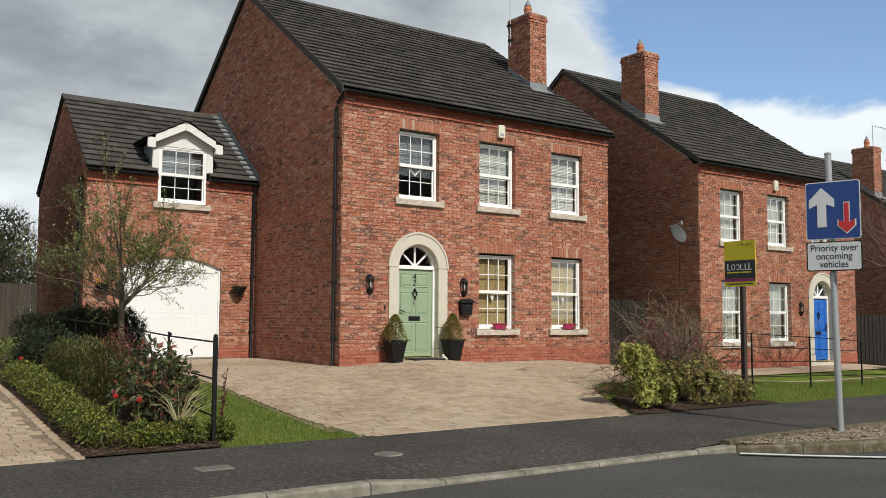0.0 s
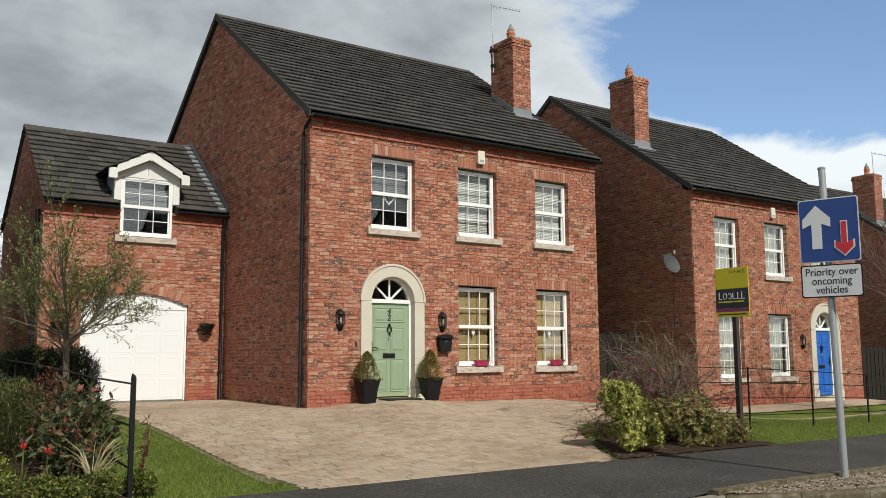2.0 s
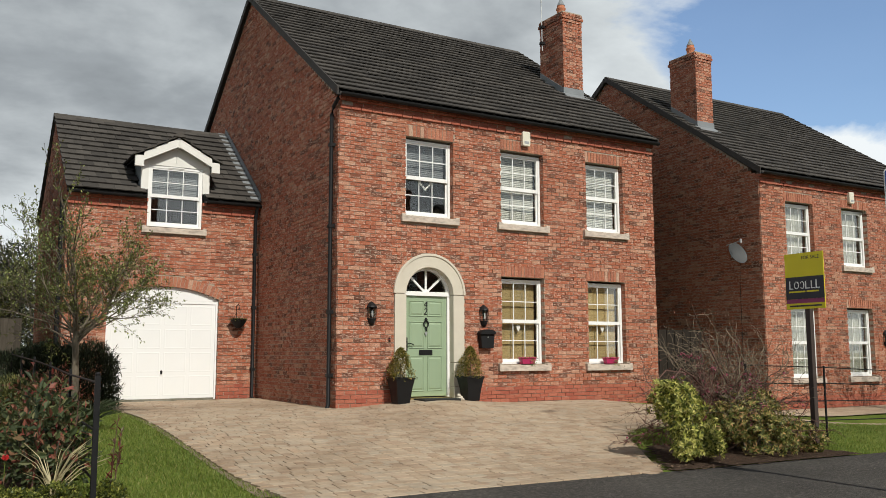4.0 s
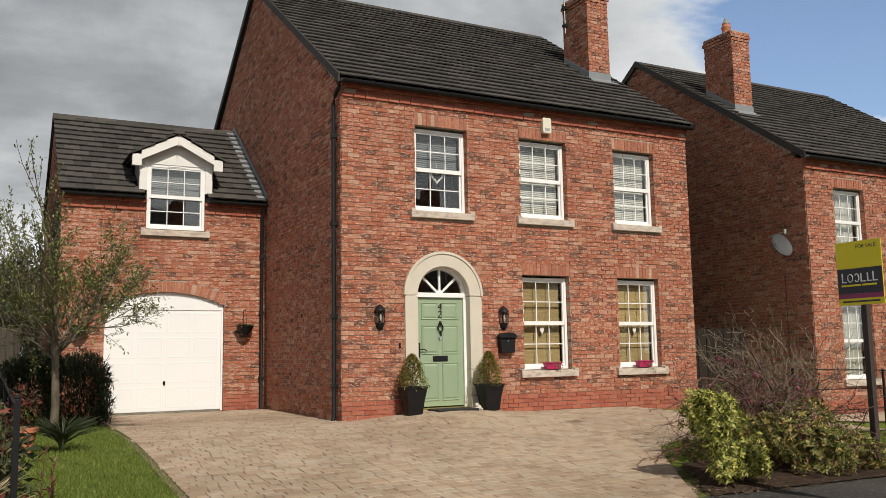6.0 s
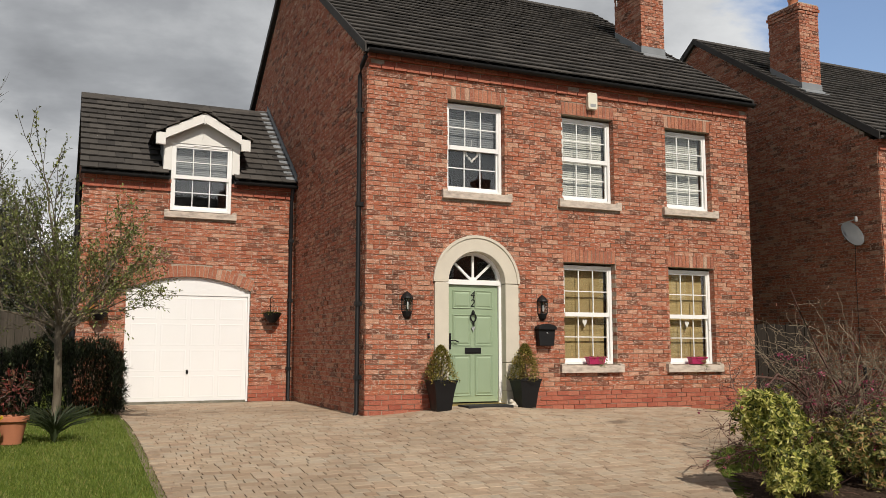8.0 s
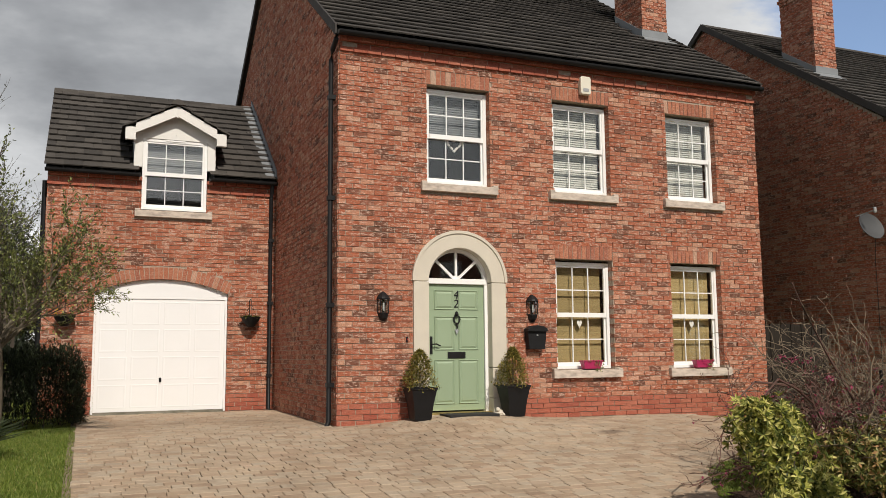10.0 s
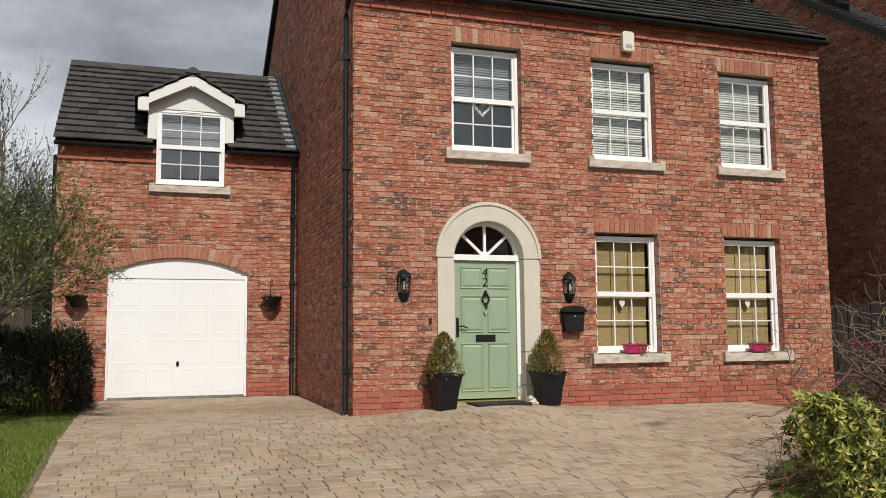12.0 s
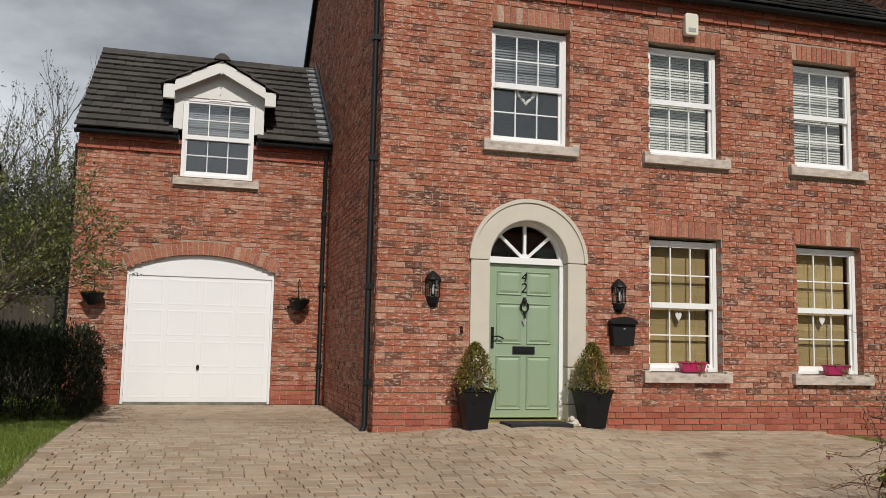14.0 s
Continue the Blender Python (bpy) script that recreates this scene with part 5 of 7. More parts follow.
far_z = lambda x, y: (-1.05 * smooth(24.5, 31.0, x) if y < 40 else -1.05)
sheet("ground", [-2000, -300, -60, -12, 0, 12] + span(15, 34, 1.5) + [60, 300, 2000], [-2000, -300, -60, -20, -8, 4, 16, 30, 60, 300, 2000],
      lambda x, y: -0.12 + far_z(x, y), M_FIELD, "rough green field reaching to the horizon", "ground", turn=False)
XS = span(-20, 15, 1.0) + span(15, 40, 0.7)[1:] + [60, 90]
road_z = lambda x, y: -1.05 * smooth(24.5, 31.0, x) - 0.0 + 0.02 * min(1, abs(y - 5.6) / 3)
sheet("road", XS, [-3.5, -1, 2, 4, 5.0, 5.76], road_z, M_ROAD, "grey worn asphalt road", "road")
path_z = lambda x, y: 0.092 + 0.012 * (y - 5.8) / 2.3 - 1.05 * smooth(24.5, 31.0, x) - 0.058 * smooth(3.4, 4.2, x) * (1 - smooth(7.3, 7.8, x)) * (1 - smooth(5.8, 6.7, y))
sheet("footpath", XS + [], [5.825, 5.95, 6.1, 6.4, 6.7, 7.0, 7.4, 7.8, 8.10], path_z, M_PATH, "dark asphalt footpath with pale specks", "pavement")

GX, GY = span(-4, 27, 0.25), span(8.06, 26, 0.25)
BED_X0, BED_X1 = 1.80, 3.12


def soil_bed(x, y):
    return (BED_X0 < x < BED_X1 and y < 19) or (x > drive_right(y) - 0.2 and y < 9.2 and x < 12.0)


sheet("lawn", GX, GY, lambda x, y: ground_z(x, y + skew(x, y)) - 0.022, M_LAWN, "mown green lawn", "lawn", keep=lambda x, y: y < 26 and not (x < BED_X0 - 0.3))
sheet("soil_bed", span(BED_X0, BED_X1, 0.2), span(8.07, 19, 0.3), lambda x, y: ground_z(x, y) + 0.012 + 0.02 * math.sin(x * 9) * math.cos(y * 7) * (0 if x > BED_X1 - 0.1 or x < BED_X0 + 0.1 or y < 8.3 else 1), M_SOIL, "bark mulched planting bed", "flower bed")
sheet("soil_bed", span(8.4, 12.2, 0.1), span(8.06, 9.6, 0.1), lambda x, y: ground_z(x, y) + 0.012, M_SOIL, "bark mulched bed under the shrubs", "flower bed",
      keep=lambda x, y: x > drive_right(y) and (y - 8.06) < 1.45 * math.sqrt(max(0, 1 - ((x - 10.1) / 1.9) ** 2)))

# paving blocks on a bed of sand
ssheet = sheet("drive_bed", GX, GY, lambda x, y: ground_z(x, y + skew(x, y)) - 0.012, M_JOINT, "sandy bed of the block-paved drive", "driveway",
               keep=lambda x, y: y > 8.0 and drive_left(y) - 0.05 < x < min(drive_right(y) - 0.1, 16.0) and not on_strip(x, y) and y < 18.35)


def slope_at(x, y):
    e = 0.05
    return (ground_z(x + e, y) - ground_z(x - e, y)) / (2 * e), (ground_z(x, y + e) - ground_z(x, y - e)) / (2 * e)


def paving(parent, inside, x0, x1, y0, y1, singles=0, zone=None):
    """Courses of tumbled blocks in three lengths, laid across the drive."""
    r = random.Random(3)
    g = Geo()
    forms = {}
    count = 0
    D = 0.128
    rows = int((y1 - y0) / D)
    for j in range(rows):
        y = y0 + j * D
        x = x0 + r.uniform(-0.2, 0)
        while x < x1:
            L = r.choice((0.115, 0.165, 0.165, 0.205))
            cx, cy = x + L / 2, y + D / 2
            x += L
            if not inside(cx, cy):
                continue
            sx, sy = slope_at(cx, cy)
            z = ground_z(cx, cy) + 0.006 + r.uniform(-0.003, 0.003)
            a, b, bev = L / 2 - 0.0036, D / 2 - 0.0018, 0.006
            if count < singles and zone(cx, cy):
                count += 1
                if L not in forms:
                    q = Geo()
                    q.rings([[(-a, -b, -0.05), (a, -b, -0.05), (a, b, -0.05), (-a, b, -0.05)], [(-a, -b, -0.006), (a, -b, -0.006), (a, b, -0.006), (-a, b, -0.006)],
                             [(-a + bev, -b + bev, 0), (a - bev, -b + bev, 0), (a - bev, b - bev, 0), (-a + bev, b - bev, 0)]])
                    forms[L] = q.mesh("paving_block", M_PAVE)
                piece("paving_block", forms[L], parent, (cx, cy, z), (math.atan(sy), -math.atan(sx), r.uniform(-0.015, 0.015)))
            else:
                tz = lambda dx, dy, d: (cx + dx, cy + dy, z + sx * dx + sy * dy + d)
                g.add([tz(-a, -b, -0.04), tz(a, -b, -0.04), tz(a, b, -0.04), tz(-a, b, -0.04), tz(-a, -b, -0.004), tz(a, -b, -0.004), tz(a, b, -0.004), tz(-a, b, -0.004),
                       tz(-a + bev, -b + bev, 0), tz(a - bev, -b + bev, 0), tz(a - bev, b - bev, 0), tz(-a + bev, b - bev, 0)],
                      [(0, 1, 5, 4), (1, 2, 6, 5), (2, 3, 7, 6), (3, 0, 4, 7), (4, 5, 9, 8), (5, 6, 10, 9), (6, 7, 11, 10), (7, 4, 8, 11), (8, 9, 10, 11)])
    g.part("block_paving", M_PAVE, parent)["kind"] = "stuff"


paving(ssheet, lambda x, y: drive_left(y) + 0.06 < x < min(16.0, drive_right(y) - 0.06) and 8.10 + skew(x, y) < y < (14.2 if x > 7.7 else 18.30) and not on_strip(x, y) and not (x > 14.75 and y > 14.2),
       4.2, 16.0, 7.60, 18.30, 298, lambda x, y: 6.0 < x < 8.6 and 9.0 < y < 12)
# edging blocks along the lawn
g = Geo()
for edge, inner in ((drive_left, 1), (drive_right, -1)):
    y = 8.1 + skew(edge(8.1))
    while y < (17.9 if inner > 0 else 11.1):
        x, x2 = edge(y), edge(y + 0.205)
        tx, ty = (x2 - x), 0.205
        ln = math.hypot(tx, ty)
        steps = max(1, int(ln / 0.2))
        for s in range(steps):
            f0, f1 = s / steps, (s + 1) / steps - 0.03
            px, py, qx, qy = x + tx * f0, y + ty * f0, x + tx * f1, y + ty * f1
            nx, ny = inner * ty / ln * 0.13, -inner * tx / ln * 0.13
            zz = ground_z(px, py) + 0.012
            g.add([(px, py, zz - 0.06), (qx, qy, zz - 0.06), (qx + nx, qy + ny, zz - 0.06), (px + nx, py + ny, zz - 0.06), (px, py, zz), (qx, qy, zz), (qx + nx, qy + ny, zz), (px + nx, py + ny, zz)],
                  [(4, 5, 6, 7), (0, 1, 5, 4), (1, 2, 6, 5), (2, 3, 7, 6), (3, 0, 4, 7)])
        y += 0.205
g.part("edging_blocks", M_PAVE, ssheet, "row of edging blocks along the lawn", fix=True)["kind"] = "stuff"

# the next drive beyond the bed, and the drive of the house with the blue door
nb = sheet("drive_bed", span(-4, BED_X0 - 0.09, 0.5), span(8.07, 18.1, 0.5), lambda x, y: ground_z(x, y) - 0.004, M_JOINT, "sandy bed of the neighbour's drive", "driveway")
paving(nb, lambda x, y: x < BED_X0 - 0.17, -1.5, BED_X0, 8.10, 18.0)
g = Geo()
y = 8.1
while y < 18:
    zz = ground_z(BED_X0, y) + 0.014
    g.box(BED_X0 - 0.09, BED_X0, y, y + 0.19, zz - 0.1, zz)
    y += 0.2
g.part("edging_blocks", M_PAVE, nb, "row of pale edging blocks")["kind"] = "stuff"
sheet("house_apron", span(16.0, 30.0, 0.5), span(11.6, 13.8, 0.3), lambda x, y: ground_z(x, y) + 0.004, M_PAVE, "paved strip in front of the blue-door house", "driveway", keep=lambda x, y: y > 12.5)

# kerbs: upright to the left, dropped across the drive, then swinging out round the gravelled corner
def kerb_line(pts, heights, label, mat=M_KERB):
    pts = [(x, y + skew(x)) for x, y in pts]
    t = thing("kerb", (pts[0][0], pts[0][1], 0), label, "kerb", kind="structure")
    for i, (p, q) in enumerate(zip(pts, pts[1:])):
        d = Vector((q[0] - p[0], q[1] - p[1], 0))
        ln = d.length
        d.normalize()
        n = Vector((d.y, -d.x, 0))
        h0, h1 = heights[i], heights[i + 1]
        g = Geo()
        prof = [(-0.13, -0.15), (0.0, -0.15), (0.0, -0.022), (-0.022, 0.0), (-0.13, 0.002)]
        rings = []
        for s, h in ((0.004, h0), (ln - 0.004, h1)):
            rings.append([(p[0] + d.x * s + n.x * o, p[1] + d.y * s + n.y * o, h + z + rng.uniform(-0.002, 0.002) + road_z(p[0] + d.x * s, 5.6)) for o, z in prof])
        g.rings(rings).part("kerb_stone", mat, t, fix=True, bevel=0.006)
    return t


kx = [-12.1 + 0.915 * i for i in range(17)]
line = [(x, 5.70) for x in kx] + [(3.42, 5.72), (4.15, 5.74), (5.0, 5.74), (5.9, 5.74), (6.7, 5.74), (7.3, 5.74), (7.75, 5.62)]
hts = [0.10] * (len(kx) + 1) + [0.042, 0.038, 0.038, 0.038, 0.042, 0.08]
kerb_line(line, hts, "worn concrete kerb, dropped across the drive")
corner = [(7.75, 5.62), (8.3, 5.22), (8.9, 4.92), (9.8, 4.76), (11.1, 4.72), (12.0, 4.72), (12.9, 4.72), (13.8, 4.72), (14.7, 4.74), (15.6, 4.9), (16.4, 5.4), (17.0, 5.7)] + [(17.0 + 0.92 * i, 5.7) for i in range(1, 20)]
kerb_line(corner, [0.07, 0.10] + [0.115] * 40, "mossy kerb round a gravelled corner", M_MOSS)
back = [(7.7, 5.80), (8.6, 5.86), (9.7, 5.86), (10.8, 5.86), (11.8, 5.86), (12.8, 5.86), (13.8, 5.86), (14.8, 5.86), (15.8, 5.86), (16.8, 5.80)]
kerb_line(back[::-1], [0.125] * 10, "narrow edging of the gravelled corner", M_MOSS)
def verge(x, y):
    if not 7.8 < x < 16.6:
        return False
    lo = 4.62
    for (x0, y0), (x1, y1) in zip(corner, corner[1:]):
        if x0 <= x < x1:
            lo = y0 + (y1 - y0) * (x - x0) / (x1 - x0)
    return lo + 0.12 < y < 5.84
vg = sheet("gravel_verge", span(7.8, 16.8, 0.08), span(4.70, 5.9, 0.06), lambda x, y: 0.085 + 0.012 * noise.noise((x * 6, y * 6, 0)), M_SOIL, "soil under the loose gravel", "verge", keep=verge)
r = random.Random(5)
g = Geo()
for i in range(11000):
    x, y = r.uniform(7.8, 13.5), r.uniform(4.7, 5.86)
    if not verge(x, y):
        continue
    s = r.uniform(0.008, 0.02)
    y += skew(x)
    z = 0.088 + 0.012 * noise.noise((x * 6, (y - skew(x)) * 6, 0))
    a = r.uniform(0, 6.28)
    ring = [(x + s * r.uniform(0.7, 1.2) * math.cos(a + k_ * 1.2566), y + s * r.uniform(0.7, 1.2) * math.sin(a + k_ * 1.2566), z) for k_ in range(5)]
    top = (x + r.uniform(-0.3, 0.3) * s, y + r.uniform(-0.3, 0.3) * s, z + s * r.uniform(0.5, 0.9))
    g.add(ring + [top], [(k_, (k_ + 1) % 5, 5) for k_ in range(5)])
tagged(new("gravel", g.mesh("gravel", M_GRAVEL)), "pale loose gravel on the verge", "gravel", kind="stuff")
# white edge line on the road
g = Geo()
wl_pts = [(7.62, 5.33), (8.05, 4.88), (8.7, 4.30), (9.6, 4.0), (11.0, 3.9), (14.0, 3.8)]
for (x0, y0), (x1, y1) in zip(wl_pts, wl_pts[1:]):
    d = Vector((x1 - x0, y1 - y0, 0)).normalized()
    n_ = Vector((-d.y, d.x, 0)) * 0.045
    z = 0.026
    g.add([(x0 - n_.x, y0 - n_.y, z), (x1 - n_.x, y1 - n_.y, z), (x1 + n_.x, y1 + n_.y, z), (x0 + n_.x, y0 + n_.y, z)], [(0, 1, 2, 3)])
tagged(new("road_line", g.mesh("road_line", M_LINE)), "worn white painted line along the kerb", "road marking", kind="structure")


def manhole(x, y, w, d, round_=False):
    z = path_z(x, y) + 0.004
    t = thing("access_cover", (x, y, z), "small metal access cover set in the footpath", "access cover")
    if round_:
        Geo().lathe((x, y, z - 0.03), [(w, 0.0), (w, 0.031), (w - 0.02, 0.034)], 24).part("rim", M_KERB, t)
        Geo().lathe((x, y, z - 0.03), [(w - 0.03, 0.034), (w - 0.03, 0.038), (w - 0.05, 0.04)], 24).part("lid", M_COVER, t)
    else:
        Geo().box(x - w, x + w, y - d, y + d, z - 0.03, z).part("rim", M_KERB, t, bevel=0.003)
        Geo().box(x - w + 0.025, x + w - 0.025, y - d + 0.025, y + d - 0.025, z, z + 0.005).part("lid", M_COVER, t, bevel=0.002)
    return t


manhole(4.29, 6.86, 0.14, 0.14, True)
manhole(2.62, 7.03, 0.15, 0.11)

# ---- plants ----
prng = random.Random(21)


def leaf(g, p, d, up, ln, wd, fold=0.25):
    """A pointed leaf of two folded halves."""
    d = Vector(d).normalized()
    s = d.cross(Vector(up))
    if s.length < 1e-3:
        s = d.orthogonal()
    s.normalize()
    n = s.cross(d)
    p = Vector(p)
    m = p + d * ln * 0.52
    g.add([p, m + s * wd / 2 + n * wd * fold, p + d * ln, m - s * wd / 2 + n * wd * fold, m], [(0, 4, 2, 1), (0, 3, 2, 4)])


def rand_dir(r, up=0.0):
    v = Vector((r.gauss(0, 1), r.gauss(0, 1), r.gauss(0, 1) + up))
    return v.normalized()


def crown(g, c, rad, n, ln, wd, r, clump=0.0, shell=0.55, flat=0.0, seed=0.0):
    """Leaves filling an uneven rounded form, thicker towards its skin; clump gathers them into rosettes."""
    made = 0
    while made < n:
        d = rand_dir(r)
        lump = 1 + 0.28 * noise.noise(d * 2.3 + Vector((seed, 0, 0))) + 0.14 * noise.noise(d * 6.1 + Vector((0, seed, 0)))
        q = (shell + (1 - shell) * r.random() ** 0.6) * lump
        p = Vector((c[0] + d.x * rad[0] * q, c[1] + d.y * rad[1] * q, c[2] + d.z * rad[2] * q))
        if noise.noise(p * 5.0 + Vector((seed, seed, 0))) < (-0.12 if clump else -0.28):
            made += 0.3
            continue
        if clump:
            out = (d + rand_dir(r, 0.8) * 0.5).normalized()
            side = out.orthogonal().normalized()
            k_ = r.randint(5, 8)
            for i in range(k_):
                a = 2 * math.pi * i / k_ + r.uniform(-0.3, 0.3)
                q2 = Matrix.Rotation(a, 3, out) @ side
                leaf(g, p + out * r.uniform(-0.01, 0.01), q2 + out * r.uniform(0.1, 0.7), out, ln * r.uniform(0.7, 1.15), wd * r.uniform(0.8, 1.1))
            made += k_
        else:
            leaf(g, p, (d * 0.7 + rand_dir(r, 0.2)), d, ln * r.uniform(0.6, 1.25), wd * r.uniform(0.7, 1.2))
            made += 1
    return g


def grow(g, tips, p, d, ln, rad, depth, r, spread=0.55, up=0.15, segs=4, kids=(2, 3), shrink=0.72, sides=6, droop=0.0, wander=0.16):
    """A branch that wanders, thins and forks; tips takes the twig ends."""
    pts, rr = [Vector(p)], [rad]
    d = Vector(d).normalized()
    for i in range(segs):
        d = (d + rand_dir(r) * wander + Vector((0, 0, up * 0.25 - droop * 0.3))).normalized()
        pts.append(pts[-1] + d * ln / segs)
        rr.append(rad * (1 - 0.42 * (i + 1) / segs))
    g.tube(pts, rr, sides)
    for q in pts[1:]:
        tips.append((q, d, depth))
    if depth <= 0:
        return
    for i in range(r.randint(*kids)):
        at = r.choice(pts[2:])
        nd = (d + rand_dir(r) * spread * 1.5 + Vector((0, 0, up - droop))).normalized()
        grow(g, tips, at, nd, ln * shrink * r.uniform(0.75, 1.15), max(0.0022, rad * 0.55), depth - 1, r, spread, up, segs, kids, shrink, max(3, sides - 1), droop, wander)
    grow(g, tips, pts[-1], d, ln * shrink, max(0.0022, rad * 0.56), depth - 1, r, spread, up, segs, kids, shrink, max(3, sides - 1), droop, wander)


def shrub(name, at, label, rad, n, ln, wd, mat, category="shrub", clump=0.0, lift=0.0, stems=7, seed=1.0, shell=0.55, lobes=()):
    r = random.Random(int(seed * 100))
    z = ground_z(at[0], at[1])
    t = thing(name, (at[0], at[1], z), label, category)
    g = Geo()
    for i in range(stems):
        a = 2 * math.pi * i / stems + r.uniform(-0.3, 0.3)
        e = (at[0] + rad[0] * 0.6 * math.cos(a), at[1] + rad[1] * 0.6 * math.sin(a), z + lift + rad[2] * r.uniform(0.9, 1.4))
        m = (at[0] + rad[0] * 0.22 * math.cos(a), at[1] + rad[1] * 0.22 * math.sin(a), z + lift + rad[2] * 0.4)
        Geo().tube([(at[0] + 0.04 * math.cos(a), at[1] + 0.04 * math.sin(a), z - 0.03), m, e], [0.014, 0.010, 0.005], 5).part("stem", M_BARK, t, smooth=True)
    g = Geo()
    if lobes:
        tot = sum(l[3] for l in lobes)
        for i, (dx, dy, dz, s) in enumerate(lobes):
            crown(g, (at[0] + dx, at[1] + dy, z + lift + dz), (rad[0] * s, rad[1] * s, rad[2] * s), int(n * s / tot), ln, wd, r, clump, shell, seed=seed + i)
    else:
        crown(g, (at[0], at[1], z + lift + rad[2]), rad, n, ln, wd, r, clump, shell, seed=seed)
    g.part("leaves", mat, t)
    return t


# shrubs at the drive's right-hand corner
shrub("evergreen_shrub", (9.52, 8.36), "yellow-green evergreen shrub with whorled leaves", (0.34, 0.36, 0.34), 7400, 0.062, 0.023, M_LEAF_YEL, clump=1, lift=0.06, seed=1.3, shell=0.55,
      lobes=((-0.05, 0.02, 0.60, 0.85), (-0.20, 0.06, 0.72, 0.50), (0.12, 0.12, 0.66, 0.55), (0.18, -0.02, 0.42, 0.65), (0.0, -0.14, 0.24, 0.62), (0.26, -0.2, 0.16, 0.45), (-0.16, -0.22, 0.13, 0.42), (0.36, 0.05, 0.22, 0.4)))
shrub("evergreen_shrub", (10.75, 8.42), "spreading evergreen shrub with bronze tips", (0.46, 0.46, 0.34), 8600, 0.058, 0.022, M_LEAF_MIX, clump=1, lift=0.02, seed=2.4, shell=0.55,
      lobes=((-0.15, 0.0, 0.40, 0.85), (0.2, -0.05, 0.42, 0.75), (0.55, -0.2, 0.20, 0.60), (-0.38, 0.1, 0.42, 0.6), (0.0, -0.2, 0.18, 0.8), (0.85, -0.26, 0.12, 0.40), (0.30, 0.1, 0.62, 0.4)))


def twiggy_shrub(at, label):
    r = random.Random(44)
    z = ground_z(*at)
    t = thing("flowering_shrub", (at[0], at[1], z), label, "shrub")
    g, tips = Geo(), []
    for i in range(20):
        a = 2 * math.pi * i / 20 + r.uniform(-0.3, 0.3)
        d = Vector((math.cos(a) * r.uniform(0.4, 1.1), math.sin(a) * 0.6, r.uniform(0.6, 1.5)))
        grow(g, tips, (at[0] + 0.07 * math.cos(a), at[1] + 0.07 * math.sin(a), z - 0.03), d, r.uniform(0.50, 0.74), 0.020, 3, r, 0.9, 0.14, 6, (2, 4), 0.74, 5, 0.16, 0.42)
    g.part("twig_tangle", M_TWIG_RED, t, "tangle of bare reddish twigs", smooth=True)
    g2, tips2 = Geo(), []
    for i, (dx, dy, dz) in enumerate(((-1.0, 0.0, 0.45), (-0.95, -0.25, 0.25), (-0.8, 0.3, 0.5), (0.9, -0.3, 0.35), (0.7, -0.5, 0.2), (-0.6, -0.5, 0.3))):
        grow(g2, tips2, (at[0], at[1], z + 0.65), (dx, dy, dz), 0.46, 0.019, 3, r, 0.7, 0.05, 6, (2, 3), 0.70, 6, 0.2, 0.34)
    g2.part("arching_branchwork", M_BARK, t, "long arching grey branches", smooth=True)
    # upright tan twigs above the tangle
    g3, tips3 = Geo(), []
    for i in range(11):
        a = 2 * math.pi * i / 11
        grow(g3, tips3, (at[0] + 0.35 + 0.15 * math.cos(a), at[1] + 0.25 + 0.12 * math.sin(a), z - 0.03), (0.55 * math.cos(a) + 0.1, 0.45 * math.sin(a), 1.5), 0.84, 0.018, 3, r, 0.95, 0.10, 7, (3, 4), 0.74, 5, 0.05, 0.40)
    g3.part("upper_branchwork", M_TWIG_TAN, t, "pale bare twigs above the tangle", smooth=True)
    # one long whip hanging over the drive
    whip = [(at[0], at[1], z + 0.6), (at[0] - 0.6, at[1] - 0.1, z + 0.95), (at[0] - 1.15, at[1] - 0.25, z + 1.0), (at[0] - 1.5, at[1] - 0.4, z + 0.85), (at[0] - 1.72, at[1] - 0.5, z + 0.62), (at[0] - 1.8, at[1] - 0.55, z + 0.40)]
    Geo().tube(whip, [0.016, 0.013, 0.009, 0.006, 0.004, 0.0025], 5).part("hanging_branch", M_TWIG_RED, t, smooth=True)
    whip2 = [(at[0] - 0.5, at[1] - 0.1, z + 0.9), (at[0] - 0.95, at[1] - 0.3, z + 1.02), (at[0] - 1.25, at[1] - 0.42, z + 0.86), (at[0] - 1.36, at[1] - 0.46, z + 0.55), (at[0] - 1.42, at[1] - 0.48, z + 0.24)]
    whip3 = [(at[0] + 0.1, at[1] - 0.1, z + 0.8), (at[0] - 0.45, at[1] - 0.35, z + 1.22), (at[0] - 0.85, at[1] - 0.5, z + 1.62), (at[0] - 1.0, at[1] - 0.56, z + 1.80)]
    for w_ in (whip2, whip3):
        Geo().tube(w_, [0.012, 0.010, 0.007, 0.004, 0.0025][:len(w_)], 5).part("hanging_branch", M_TWIG_RED, t, smooth=True)
    f = Geo()
    for w_ in (whip[2:], whip2, whip3[1:]):
        for p_, q_ in zip(w_, w_[1:]):
            for k_ in range(7):
                m_ = Vector(p_).lerp(Vector(q_), k_ / 7)
                leaf(f, m_ + rand_dir(r) * 0.006, rand_dir(r, -0.2), (0, 0, 1), r.uniform(0.02, 0.04), 0.014)
    for q, d, dep in tips + tips2:
        if dep < 2 and r.random() < (0.32 if q.z < z + 1.15 else 0.08):
            for _ in range(r.randint(1, 3)):
                leaf(f, q + rand_dir(r) * 0.015, rand_dir(r, 0.4), (0, 0, 1), r.uniform(0.016, 0.032), 0.016)
